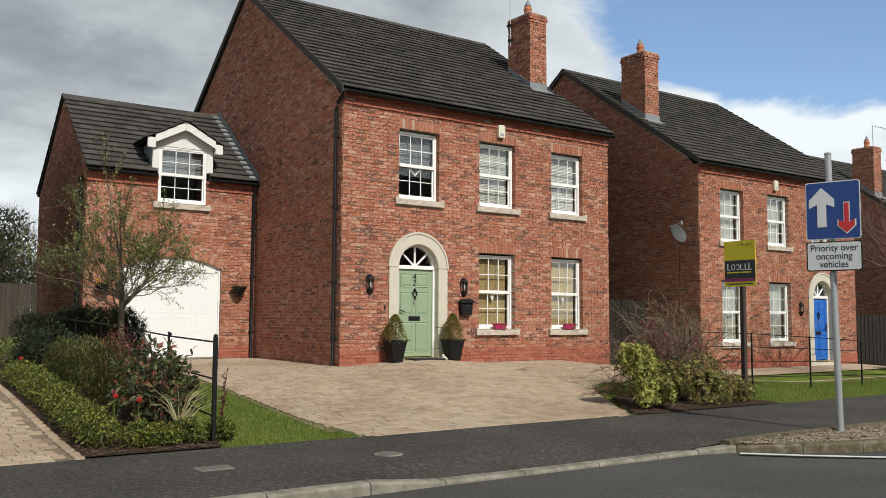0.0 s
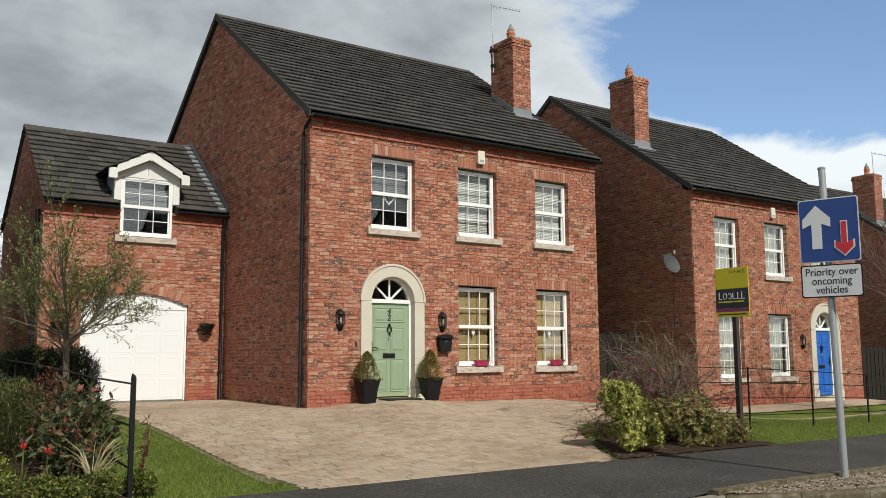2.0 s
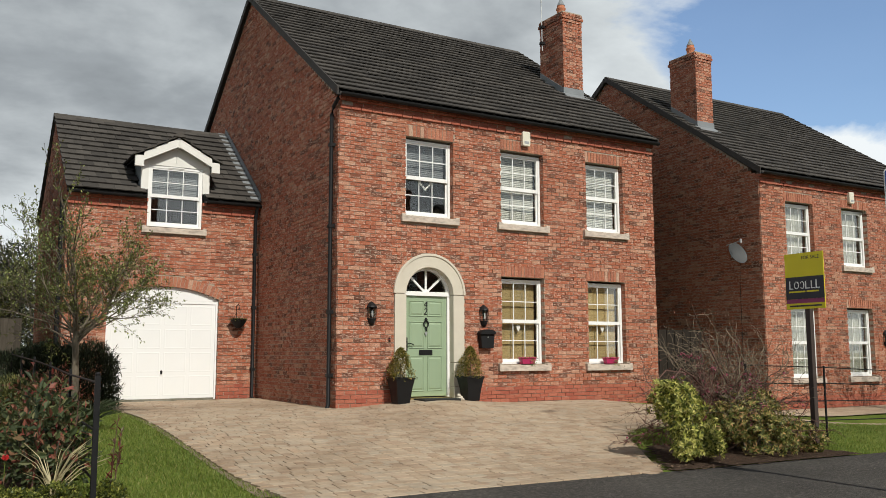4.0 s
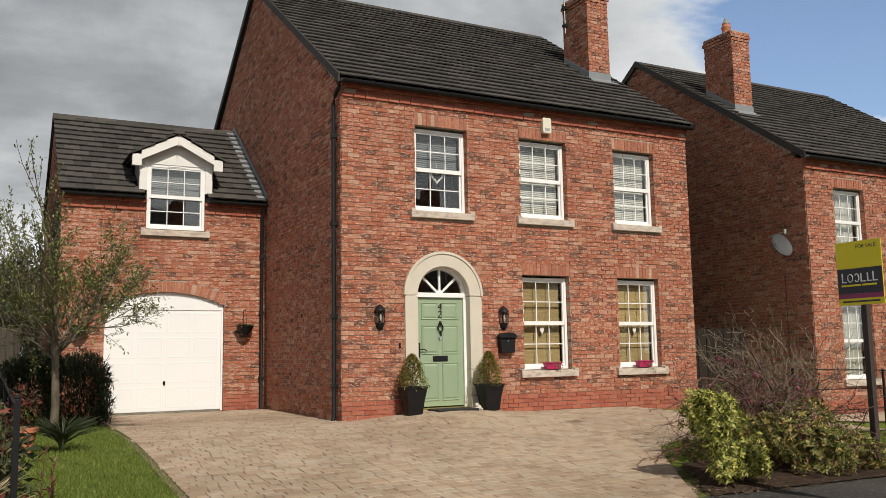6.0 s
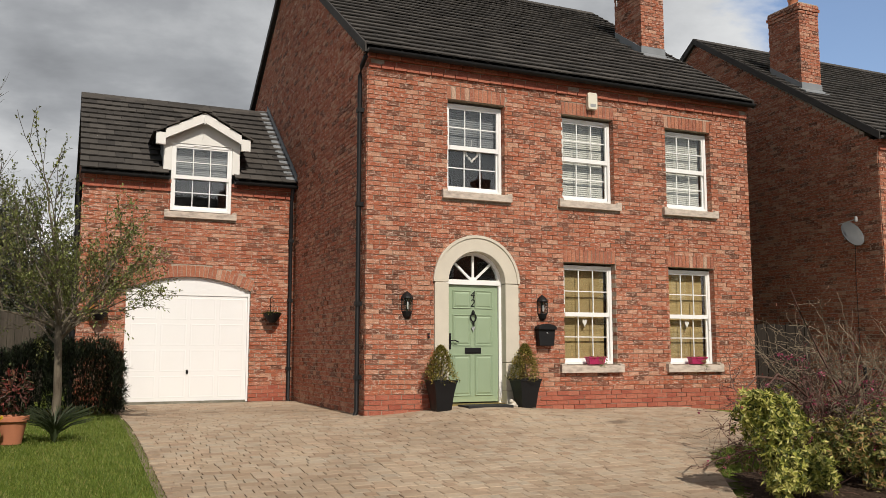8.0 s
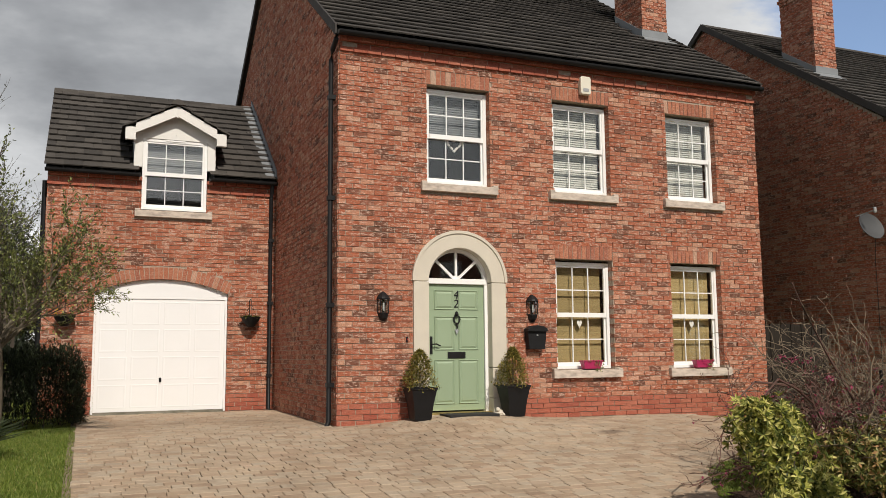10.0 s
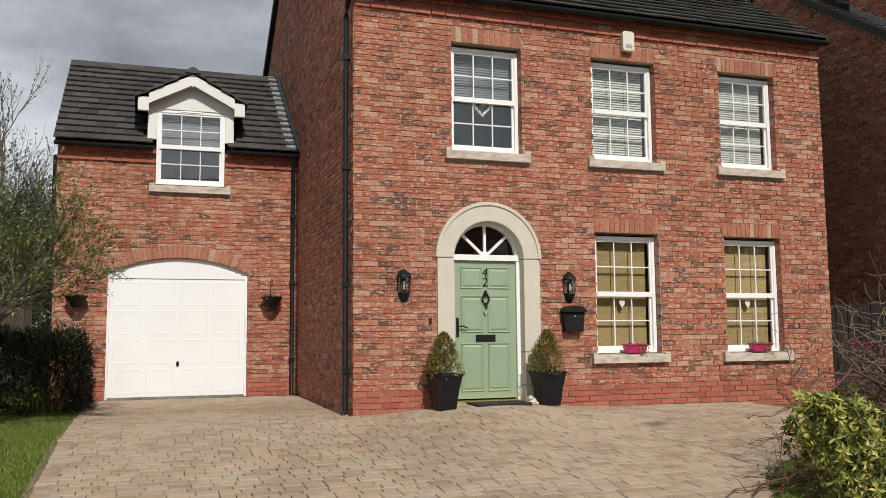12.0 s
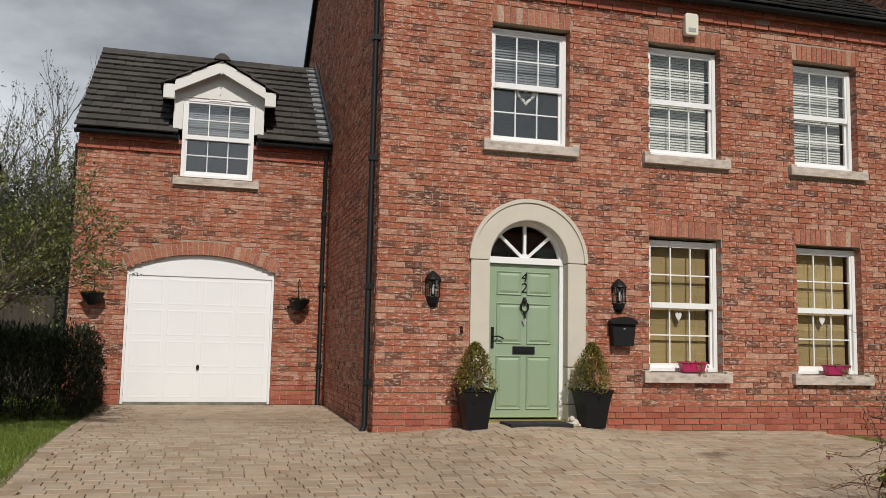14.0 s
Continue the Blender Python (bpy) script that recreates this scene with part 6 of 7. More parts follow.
    for q in whip[2:]:
        for _ in range(6):
            leaf(f, Vector(q) + rand_dir(r) * 0.05, rand_dir(r), (0, 0, 1), 0.025, 0.014)
    f.part("budding", M_LEAF_RED, t, "small red opening buds")
    f = Geo()
    for q, d, dep in tips2 + tips[::5]:
        if dep < 3 and q.z < z + 1.35 and r.random() < 0.09:
            for _ in range(r.randint(3, 7)):
                leaf(f, q + rand_dir(r) * 0.022, rand_dir(r), (0, 0, 1), 0.03, 0.024)
    f.part("blossom", M_FLOWER_PINK, t, "clusters of deep pink blossom")
    return t


twiggy_shrub((10.88, 9.05), "tangled deciduous shrub with pink blossom on bare twigs")


def young_tree(at, height, label, seed, leaves=True, name="young_tree", mat=None, foliage=M_LEAF_SPRING, lean=0.0, clear=1.0, spread=0.62, depth=4, lsize=0.034):
    r = random.Random(seed)
    z = ground_z(*at) if at[1] < 20 else -0.1
    t = thing(name, (at[0], at[1], z), label, "tree")
    g, tips = Geo(), []
    s = height / 4.2
    pts = [(at[0] + lean * h * 0.1 + 0.02 * math.sin(h * 3), at[1] + 0.02 * math.cos(h * 2), z - 0.1 + h) for h in (0, 0.5 * s, clear * s, (clear + 0.5) * s)]
    g.tube(pts, [0.062 * s, 0.05 * s, 0.045 * s, 0.034 * s], 9)
    g.part("trunk", mat or M_BARK, t, smooth=True)
    g = Geo()
    for i in range(17):
        a = 2 * math.pi * i / 17 * 2.4 + r.uniform(-0.3, 0.3)
        h = clear * s * r.uniform(0.95, 1.5)
        d = (math.cos(a) * spread, math.sin(a) * spread, r.uniform(0.35, 1.0))
        grow(g, tips, (at[0] + lean * h * 0.1, at[1], z - 0.1 + h), d, r.uniform(0.6, 0.9) * s, 0.017 * s, depth - 1, r, 0.7, 0.14, 4, (2, 3), 0.70, 5)
    grow(g, tips, pts[-1], (0.05, 0, 1), 0.9 * s, 0.03 * s, depth - 1, r, 0.5, 0.25, 4, (2, 3), 0.76, 6)
    g.part("branchwork", mat or M_BARK, t, smooth=True)
    if leaves:
        f = Geo()
        for q, d, dep in tips:
            if dep < 2 and r.random() < leaves:
                for _ in range(r.randint(2, 4)):
                    leaf(f, q + rand_dir(r) * 0.03, (d + rand_dir(r)), (0, 0, 1), lsize * r.uniform(0.7, 1.3), lsize * 0.55)
        f.part("leaves", foliage, t, "sparse young leaves")
    return t


young_tree((3.72, 14.35), 4.3, "slim young tree with sparse spring leaves on the lawn", 12, leaves=0.85, spread=0.85, foliage=M_LEAF_OLIVE, lsize=0.048)

# clipped dark hedge beside the garage
def hedge(name, x0, x1, y0, y1, h, n, ln, wd, mat, label, seed, wild=0.10):
    r = random.Random(seed)
    xm, ym = (x0 + x1) / 2, (y0 + y1) / 2
    t = thing(name, (xm, ym, ground_z(xm, ym)), label, "hedge")
    g = Geo()
    k_ = max(3, int((x1 - x0 + y1 - y0) / 0.25))
    for i in range(k_):
        x, y = r.uniform(x0 + 0.1, x1 - 0.1), r.uniform(y0 + 0.1, y1 - 0.1)
        Geo().tube([(x, y, ground_z(x, y) - 0.02), (x + r.uniform(-0.1, 0.1), y + r.uniform(-0.1, 0.1), ground_z(x, y) + h * 0.85)], [0.012, 0.004], 4).part("stem", M_BARK, t)
    g = Geo()
    made = 0
    while made < n:
        u, v, w = r.uniform(-1, 1), r.uniform(-1, 1), r.uniform(0, 1)
        edge = max(abs(u) ** 4, abs(v) ** 4, w ** 4)
        if edge < r.random() * 0.55:
            continue
        if (abs(u) ** 5 + abs(v) ** 5 + w ** 6) > 1.15 + 0.3 * noise.noise((u * 3 + seed, v * 3, w * 3)):
            continue
        x, y = xm + u * (x1 - x0) / 2, ym + v * (y1 - y0) / 2
        hh = h * (1 + wild * noise.noise((x * 2.1, y * 2.1, seed)) + wild * noise.noise((x * 5.3, y * 5.3, seed)))
        if wild > 0.2 and noise.noise((x * 6, y * 6, w * 3 + seed)) < -0.22:
            made += 0.4
            continue
        p = Vector((x + (0.03 + 0.4 * wild) * noise.noise((y * 5, w * 5, seed)), y + 0.4 * wild * noise.noise((x * 5, w * 5, seed)), ground_z(x, y) + 0.03 + w * hh))
        leaf(g, p, Vector((u, v, 0.7)) * 0.6 + rand_dir(r, 0.3), (0, 0, 1), ln * r.uniform(0.6, 1.4), wd * r.uniform(0.7, 1.2))
        made += 1
    g.part("leaves", mat, t)
    return t


hedge("hedge", 3.05, 4.64, 15.75, 17.5, 0.98, 15000, 0.10, 0.020, M_LEAF_DARK, "dark fine-leaved hedge beside the garage door", 31, 0.16)
hedge("hedge", 2.6, 3.1, 15.2, 18.2, 0.9, 3600, 0.09, 0.022, M_LEAF_DARK, "dark rough hedge along the boundary", 32)
box_r = random.Random(71)
mounds = [(2.04, 8.58 + 0.37 * i, 0.21, 0.35 + 0.03 * (i % 3)) for i in range(13)] + [(2.36 + 0.26 * i, 8.46, 0.17, 0.27 - 0.03 * (i % 2)) for i in range(3)] + [(3.22, 8.52, 0.15, 0.25)]
for i, (x, y, rad, h) in enumerate(mounds):
    x, y = x + box_r.uniform(-0.03, 0.03), y + box_r.uniform(-0.03, 0.03)
    b = shrub("box_plant", (x, y), "low rounded box plant in a clipped edging row", (rad, rad * 1.08, h / 2), 1500, 0.034, 0.021, M_LEAF_BOX, seed=20.1 + i, stems=5, shell=0.62, lift=-0.01,
              lobes=((0, 0, h * 0.46, 1.0), (box_r.uniform(-0.1, 0.1), box_r.uniform(-0.1, 0.1), h * 0.66, 0.62), (0.05, -0.07, h * 0.4, 0.6)))
    tagged(b, group="box edging of the bed")
hedge("heath_shrub", 2.25, 3.0, 10.5, 12.9, 0.66, 14000, 0.05, 0.014, M_LEAF_BROWN, "brown-green flat-clipped heath behind the roses", 35, 0.12)
shrub("bay_shrub", (2.42, 13.25), "dark rounded evergreen shrub in the bed", (0.45, 0.5, 0.42), 3400, 0.06, 0.03, M_LEAF_DARK, seed=5.1)
shrub("bay_shrub", (2.05, 13.95), "small dark green shrub beside the tulips", (0.3, 0.32, 0.30), 1500, 0.055, 0.028, M_LEAF_OLIVE, seed=5.6)
shrub("photinia_shrub", (2.84, 9.75), "leggy shrub with red young leaves", (0.40, 0.62, 0.46), 1050, 0.11, 0.046, M_LEAF_PHOT, lift=0.04, seed=6.2, stems=16, shell=0.15)
shrub("photinia_shrub", (2.84, 9.10), "leggy shrub with dark green and red leaves", (0.40, 0.34, 0.38), 700, 0.105, 0.046, M_LEAF_PHOT, seed=7.7, stems=12, shell=0.15)
shrub("rose_shrub", (2.85, 11.0), "sparse rose bush with reddish shoots", (0.30, 0.42, 0.46), 800, 0.055, 0.03, M_LEAF_RED, seed=8.7, stems=11, shell=0.3)


def sprigs(name, at, n, h, label, mat, seed, arch=0.3, w=0.008, category="plant"):
    """Upright or arching shoots from one foot."""
    r = random.Random(seed)
    z = ground_z(*at)
    t = thing(name, (at[0], at[1], z), label, category)
    for i in range(n):
        a = r.uniform(0, 6.28)
        k_ = r.uniform(0.4, 1.0) * arch
        hh = h * r.uniform(0.6, 1.05)
        pts = [(at[0] + math.cos(a) * k_ * q * q, at[1] + math.sin(a) * k_ * q * q, z - 0.01 + hh * (1.35 * q - (0.45 if arch > 0.25 else 0.2) * q * q)) for q in (0, 0.35, 0.7, 1.0)]
        Geo().tube(pts, [w, w * 0.8, w * 0.5, w * 0.25], 4).part("blade", mat, t)
    return t


sprigs("dry_grass", (2.84, 8.66), 30, 0.62, "clump of dry straw-coloured grass stems", M_STRAW, 5, 0.46, 0.0075)


def red_shoot(at, h, seed):
    r = random.Random(seed)
    z = ground_z(*at)
    t = thing("red_shoot", (at[0], at[1], z), "tall thin shoot with red leaf tips", "plant")
    pts = [(at[0] + 0.05 * q, at[1] + 0.02 * math.sin(q * 4), z + h * q) for q in (0, 0.3, 0.6, 1.0)]
    Geo().tube(pts, [0.007, 0.006, 0.004, 0.002], 5).part("stem", M_TWIG_RED, t)
    g = Geo()
    for i in range(22):
        q = r.uniform(0.30, 1.0)
        leaf(g, (at[0] + 0.05 * q, at[1], z + h * q), rand_dir(r, 0.8), (0, 0, 1), r.uniform(0.06, 0.10), 0.028)
    g.part("leaves", M_LEAF_RED, t)


for i, (x, y, h) in enumerate(((3.25, 8.55, 0.75), (3.32, 8.75, 0.6), (3.0, 8.95, 0.9), (2.9, 9.3, 0.95), (3.05, 9.6, 0.8), (2.7, 8.85, 0.7))):
    red_shoot((x, y), h, 60 + i)


def tulip(at, h, mat, label, seed):
    r = random.Random(seed)
    z = ground_z(*at)
    t = thing("tulip", (at[0], at[1], z), label, "flower", "spring bulbs in the bed")
    Geo().tube([(at[0], at[1], z), (at[0] + 0.01, at[1], z + h)], [0.004, 0.003], 5).part("stem", M_GRASS, t)
    g = Geo()
    for i in range(6):
        a = i * 1.047
        leaf(g, (at[0] + 0.01, at[1], z + h), (math.cos(a) * 0.45, math.sin(a) * 0.45, 1), (math.cos(a), math.sin(a), 0), 0.06, 0.042)
    g.part("petals", mat, t)
    g = Geo()
    for i in range(3):
        leaf(g, (at[0], at[1], z), (r.uniform(-0.5, 0.5), r.uniform(-0.5, 0.5), 1), (1, 0, 0), 0.2, 0.03)
    g.part("leaves", M_GRASS, t)


for i, (x, y) in enumerate(((2.35, 9.3), (2.4, 9.55), (2.5, 8.95), (2.0, 12.9), (2.1, 13.5))):
    tulip((x, y), 0.36, M_FLOWER_RED if i != 1 else M_FLOWER_PINK, "red tulip in the planting bed", i)
for i, (x, y) in enumerate(((3.02, 13.6), (3.2, 12.5))):
    tulip((x, y), 0.28, M_FLOWER_YEL, "yellow daffodil at the lawn edge", 20 + i)

# terracotta pot with red leaves, dark strap-leaved plant beside it
px, py = 3.30, 12.85
pz = ground_z(px, py)
tp = thing("terracotta_pot", (px, py, pz), "terracotta pot with red-leaved shrub on the lawn", "plant pot")
Geo().lathe((px, py, pz - 0.01), [(0.11, 0.0), (0.15, 0.22), (0.155, 0.235), (0.178, 0.24), (0.18, 0.29), (0.16, 0.295), (0.15, 0.26), (0.02, 0.255)], 22).part("pot", M_TERRA, tp, smooth=True)
Geo().lathe((px, py, pz), [(0.148, 0.22), (0.148, 0.262), (0.01, 0.268)], 16).part("soil", M_SOIL, tp)
crown(Geo(), (px, py, pz + 0.55), (0.20, 0.20, 0.26), 230, 0.07, 0.026, random.Random(8), shell=0.2).part("foliage", M_LEAF_RED, tp, "red and bronze young leaves")
sprigs("strap_plant", (3.72, 12.85), 130, 0.42, "dark green strap-leaved plant on the lawn", M_LEAF_STRAP, 15, 0.46, 0.013)

# grass blades
def blades(name, n, inside, box, seed, label):
    r = random.Random(seed)
    v, f = [], []
    made = 0
    while made < n:
        x, y = r.uniform(box[0], box[1]), r.uniform(box[2], box[3])
        if not inside(x, y):
            made += 0.5
            continue
        z = ground_z(x, y) - 0.022
        a, h, w = r.uniform(0, 6.28), r.uniform(0.018, 0.042), r.uniform(0.003, 0.006)
        b = r.uniform(0, 6.28)
        lx, ly = math.cos(b) * h * 0.5, math.sin(b) * h * 0.5
        o = len(v)
        v += [(x - math.cos(a) * w, y - math.sin(a) * w, z), (x + math.cos(a) * w, y + math.sin(a) * w, z), (x + lx, y + ly, z + h)]
        f.append((o, o + 1, o + 2))
        made += 1
    g = Geo()
    g.v, g.f = v, f
    return tagged(new(name, g.mesh(name, M_GRASS)), label, "grass", kind="stuff")


blades("grass", 45000, lambda x, y: BED_X1 < x < drive_left(y) and y > 8.1 + skew(x, y), (3.1, 4.8, 8.0, 16.2), 3, "short mown grass blades beside the drive")
blades("grass", 70000, lambda x, y: x > drive_right(y) and y > 8.15 + skew(x, y) and not (x < 12 and y < 8.06 + skew(x, y) + 1.45 * math.sqrt(max(0, 1 - ((x - 10.1) / 1.9) ** 2))), (9.0, 22, 7.4, 12.0), 4, "short mown grass blades of the front lawns")
# bark chips and crumbs on the bed edges
r = random.Random(9)
g = Geo()
for i in range(2600):
    if i % 2:
        x, y = r.uniform(BED_X0, BED_X1), r.uniform(8.08, 9.2) + skew(2.5)
    else:
        x, y = r.uniform(8.6, 12.0), r.uniform(8.0, 9.3) + skew(10.0)
        if x < drive_right(y) + 0.02:
            continue
    z = ground_z(x, y) + 0.018
    a, L, w = r.uniform(0, 6.28), r.uniform(0.01, 0.035), r.uniform(0.004, 0.012)
    c, s = math.cos(a), math.sin(a)
    t_ = r.uniform(-0.01, 0.012)
    g.add([(x - c * L - s * w, y - s * L + c * w, z), (x - c * L + s * w, y - s * L - c * w, z), (x + c * L + s * w, y + s * L - c * w, z + t_), (x + c * L - s * w, y + s * L + c * w, z + t_)], [(0, 1, 2, 3)])
tagged(new("bark_chips", g.mesh("bark_chips", wood_material("bark chip", (0.05, 0.03, 0.02), (0.22, 0.15, 0.10), (9, 9, 9)))), "loose bark chips on the planting beds", "bark mulch", kind="stuff")

# ---- fences and rails ----
def estate_rail(pts, tops, rails, label, thick=0.012, posts="flat", group=""):
    t = thing("estate_fence", (pts[0][0], pts[0][1], ground_z(*pts[0])), label, "fence", group)
    for i, (p, z) in enumerate(zip(pts, tops)):
        b = ground_z(*p) - 0.05
        w = 0.021 if (i == 0 and posts == "heavy") else 0.012
        post = Geo().box(p[0] - w, p[0] + w, p[1] - w, p[1] + w, b, z).part("post", M_IRON, t, bevel=0.003)
        if w > 0.018:
            Geo().lathe((p[0], p[1], z), [(0.02, 0.0), (0.024, 0.012), (0.012, 0.03)], 10).part("post_cap", M_IRON, post)
    for q in rails:
        g = Geo().tube([(p[0], p[1], ground_z(*p) + (z - ground_z(*p)) * q) for p, z in zip(pts, tops)], thick, 6)
        g.part("rail", M_IRON, t, smooth=True)
    return t


lp = [(3.10, 8.36), (3.09, 9.86), (3.08, 11.4), (3.06, 12.9), (3.04, 14.4), (3.02, 15.9)]
estate_rail(lp, [1.20, 1.23, 1.29, 1.34, 1.38, 1.42], (0.95, 0.60, 0.25), "black iron estate rail between bed and lawn", 0.010, "heavy")
rp = [(11.5, 9.1), (13.3, 9.2), (15.1, 9.2), (16.9, 9.2), (18.7, 9.2), (20.5, 9.2)]
estate_rail(rp, [1.22, 1.17, 1.09, 1.0, 0.93, 0.86], (0.98, 0.75, 0.5, 0.22), "thin black iron estate rail across the lawn", 0.008)


def board_fence(x0, x1, y, z0, h, mat, label, along="x", w=0.125, cap=False):
    t = thing("board_fence", (x0, y, z0) if along == "x" else (y, x0, z0), label, "fence")
    n = int((x1 - x0) / w)
    for i in range(n):
        a = x0 + i * w
        hh = h + prng.uniform(-0.012, 0.012)
        d = 0.012 if i % 2 else 0.0
        if along == "x":
            g = Geo().box(a + 0.003, a + w - 0.003, y - 0.02 - d, y - d, z0, z0 + hh)
        else:
            g = Geo().box(y - 0.02 - d, y - d, a + 0.003, a + w - 0.003, z0, z0 + hh)
        g.part("board", mat, t)
    for q in (0.2, 0.85):
        (Geo().box(x0, x1, y + 0.001, y + 0.05, z0 + h * q, z0 + h * q + 0.08) if along == "x" else Geo().box(y + 0.001, y + 0.05, x0, x1, z0 + h * q, z0 + h * q + 0.08)).part("rail", mat, t)
    return t


board_fence(1.99, 3.5, 20.4, 0.35, 1.75, M_FENCE, "weathered grey board fence between the garages")
board_fence(14.88, 17.72, 15.6, 0.05, 1.85, M_FENCE_DARK, "dark brown board gate between the houses")
board_fence(24.95, 32.9, 15.9, -0.95, 2.55, M_FENCE_DARK, "weathered board fence beyond the blue-door house")

# ---- street furniture ----
def road_sign():
    x, y = 9.66, 5.42
    t = thing("road_sign", (x, y, 0.08), "blue priority road sign on a leaning steel post", "road sign")
    top = (x + 0.02, y + 0.06, 3.42)
    Geo().tube([(x, y, 0.02), (x + 0.01, y + 0.03, 1.7), top], 0.038, 14).part("post", M_GALV, t, smooth=True)
    Geo().lathe((top[0], top[1], top[2] - 0.01), [(0.042, 0), (0.042, 0.02), (0.02, 0.03)], 12).part("post_cap", M_SIGN_GREY, t)
    fx = x - 0.065
    y0, y1, z0, z1 = 5.11, 5.73, 2.37, 3.07
    def rounded(a, b, c, d, r):
        pts = []
        for cx, cy, s in ((b - r, c + r, -90), (b - r, d - r, 0), (a + r, d - r, 90), (a + r, c + r, 180)):
            pts += [(cx + r * math.cos(radians(s + q * 22.5)), cy + r * math.sin(radians(s + q * 22.5))) for q in range(5)]
        return pts
    pl = Geo().prism(rounded(y0, y1, z0, z1, 0.03), "x", fx, fx + 0.004).part("blue_plate", M_SIGN_WHITE, t, "square blue plate with white border", fix=True)
    Geo().prism(rounded(y0 + 0.012, y1 - 0.012, z0 + 0.012, z1 - 0.012, 0.024), "x", fx - 0.003, fx - 0.0005).part("blue_field", M_SIGN_BLUE, pl, fix=True)
    X = fx - 0.006
    def arrow(cy, zb, zt, shaft, head, hh, mat, name, up, o=0.0, notch=0.0):
        if up:
            P = [(cy - shaft, zb), (cy + shaft, zb), (cy + shaft, zt - hh - notch), (cy + head, zt - hh - notch * 2.2), (cy + head, zt - hh + notch * 0.6), (cy, zt), (cy - head, zt - hh + notch * 0.6), (cy - head, zt - hh - notch * 2.2), (cy - shaft, zt - hh - notch)]
        else:
            P = [(cy - shaft, zt), (cy + shaft, zt), (cy + shaft, zb + hh + notch), (cy + head, zb + hh + notch * 2.2), (cy + head, zb + hh - notch * 0.6), (cy, zb), (cy - head, zb + hh - notch * 0.6), (cy - head, zb + hh + notch * 2.2), (cy - shaft, zb + hh + notch)]
        Geo().prism(P, "x", X - 0.002 - o, X + 0.002 - o).part(name, mat, pl, fix=True)
    yu, yd = y0 + (y1 - y0) * 0.70, y0 + (y1 - y0) * 0.25
    arrow(yu, z0 + 0.15, z1 - 0.07, 0.052, 0.145, 0.17, M_SIGN_WHITE, "white_arrow", True, 0, 0.035)
    arrow(yd, z0 + 0.055, z0 + 0.44, 0.036, 0.105, 0.115, M_SIGN_WHITE, "arrow_border", False, 0, 0.03)
    arrow(yd, z0 + 0.072, z0 + 0.43, 0.026, 0.088, 0.100, M_SIGN_RED, "red_arrow", False, 0.004, 0.026)
    b0, b1 = 1.99, 2.345
    sp = Geo().prism(rounded(y0 - 0.005, y1 + 0.005, b0, b1, 0.03), "x", fx, fx + 0.004).part("text_plate", M_BLACK, t, "white plate lettered in black", fix=True)
    Geo().prism(rounded(y0 + 0.010, y1 - 0.010, b0 + 0.014, b1 - 0.014, 0.022), "x", fx - 0.003, fx - 0.0005).part("white_field", M_SIGN_WHITE, sp, fix=True)
    for i, line in enumerate(("Priority over", "oncoming", "vehicles")):
        m = Matrix.Translation((X + 0.002, (y0 + y1) / 2, b1 - 0.115 - i * 0.098)) @ Matrix(((0, 0, -1, 0), (-1, 0, 0, 0), (0, 1, 0, 0), (0, 0, 0, 1)))
        writing("lettering", line, 0.115, M_NAVY, m, sp, depth=0.001, squeeze=0.9, bold=0.0008)
    for z in (2.15, 2.55, 2.9):
        Geo().box(fx + 0.004, x + 0.06, y - 0.06 + z * 0.018 - 0.02, y + 0.06 + z * 0.018 - 0.02, z - 0.018, z + 0.018).part("clip", M_GALV, t)
    return t


sign = road_sign()
sign.matrix_basis = Matrix.Translation((9.66, 5.42, 0.08)) @ Matrix.Rotation(radians(16), 4, "Z")


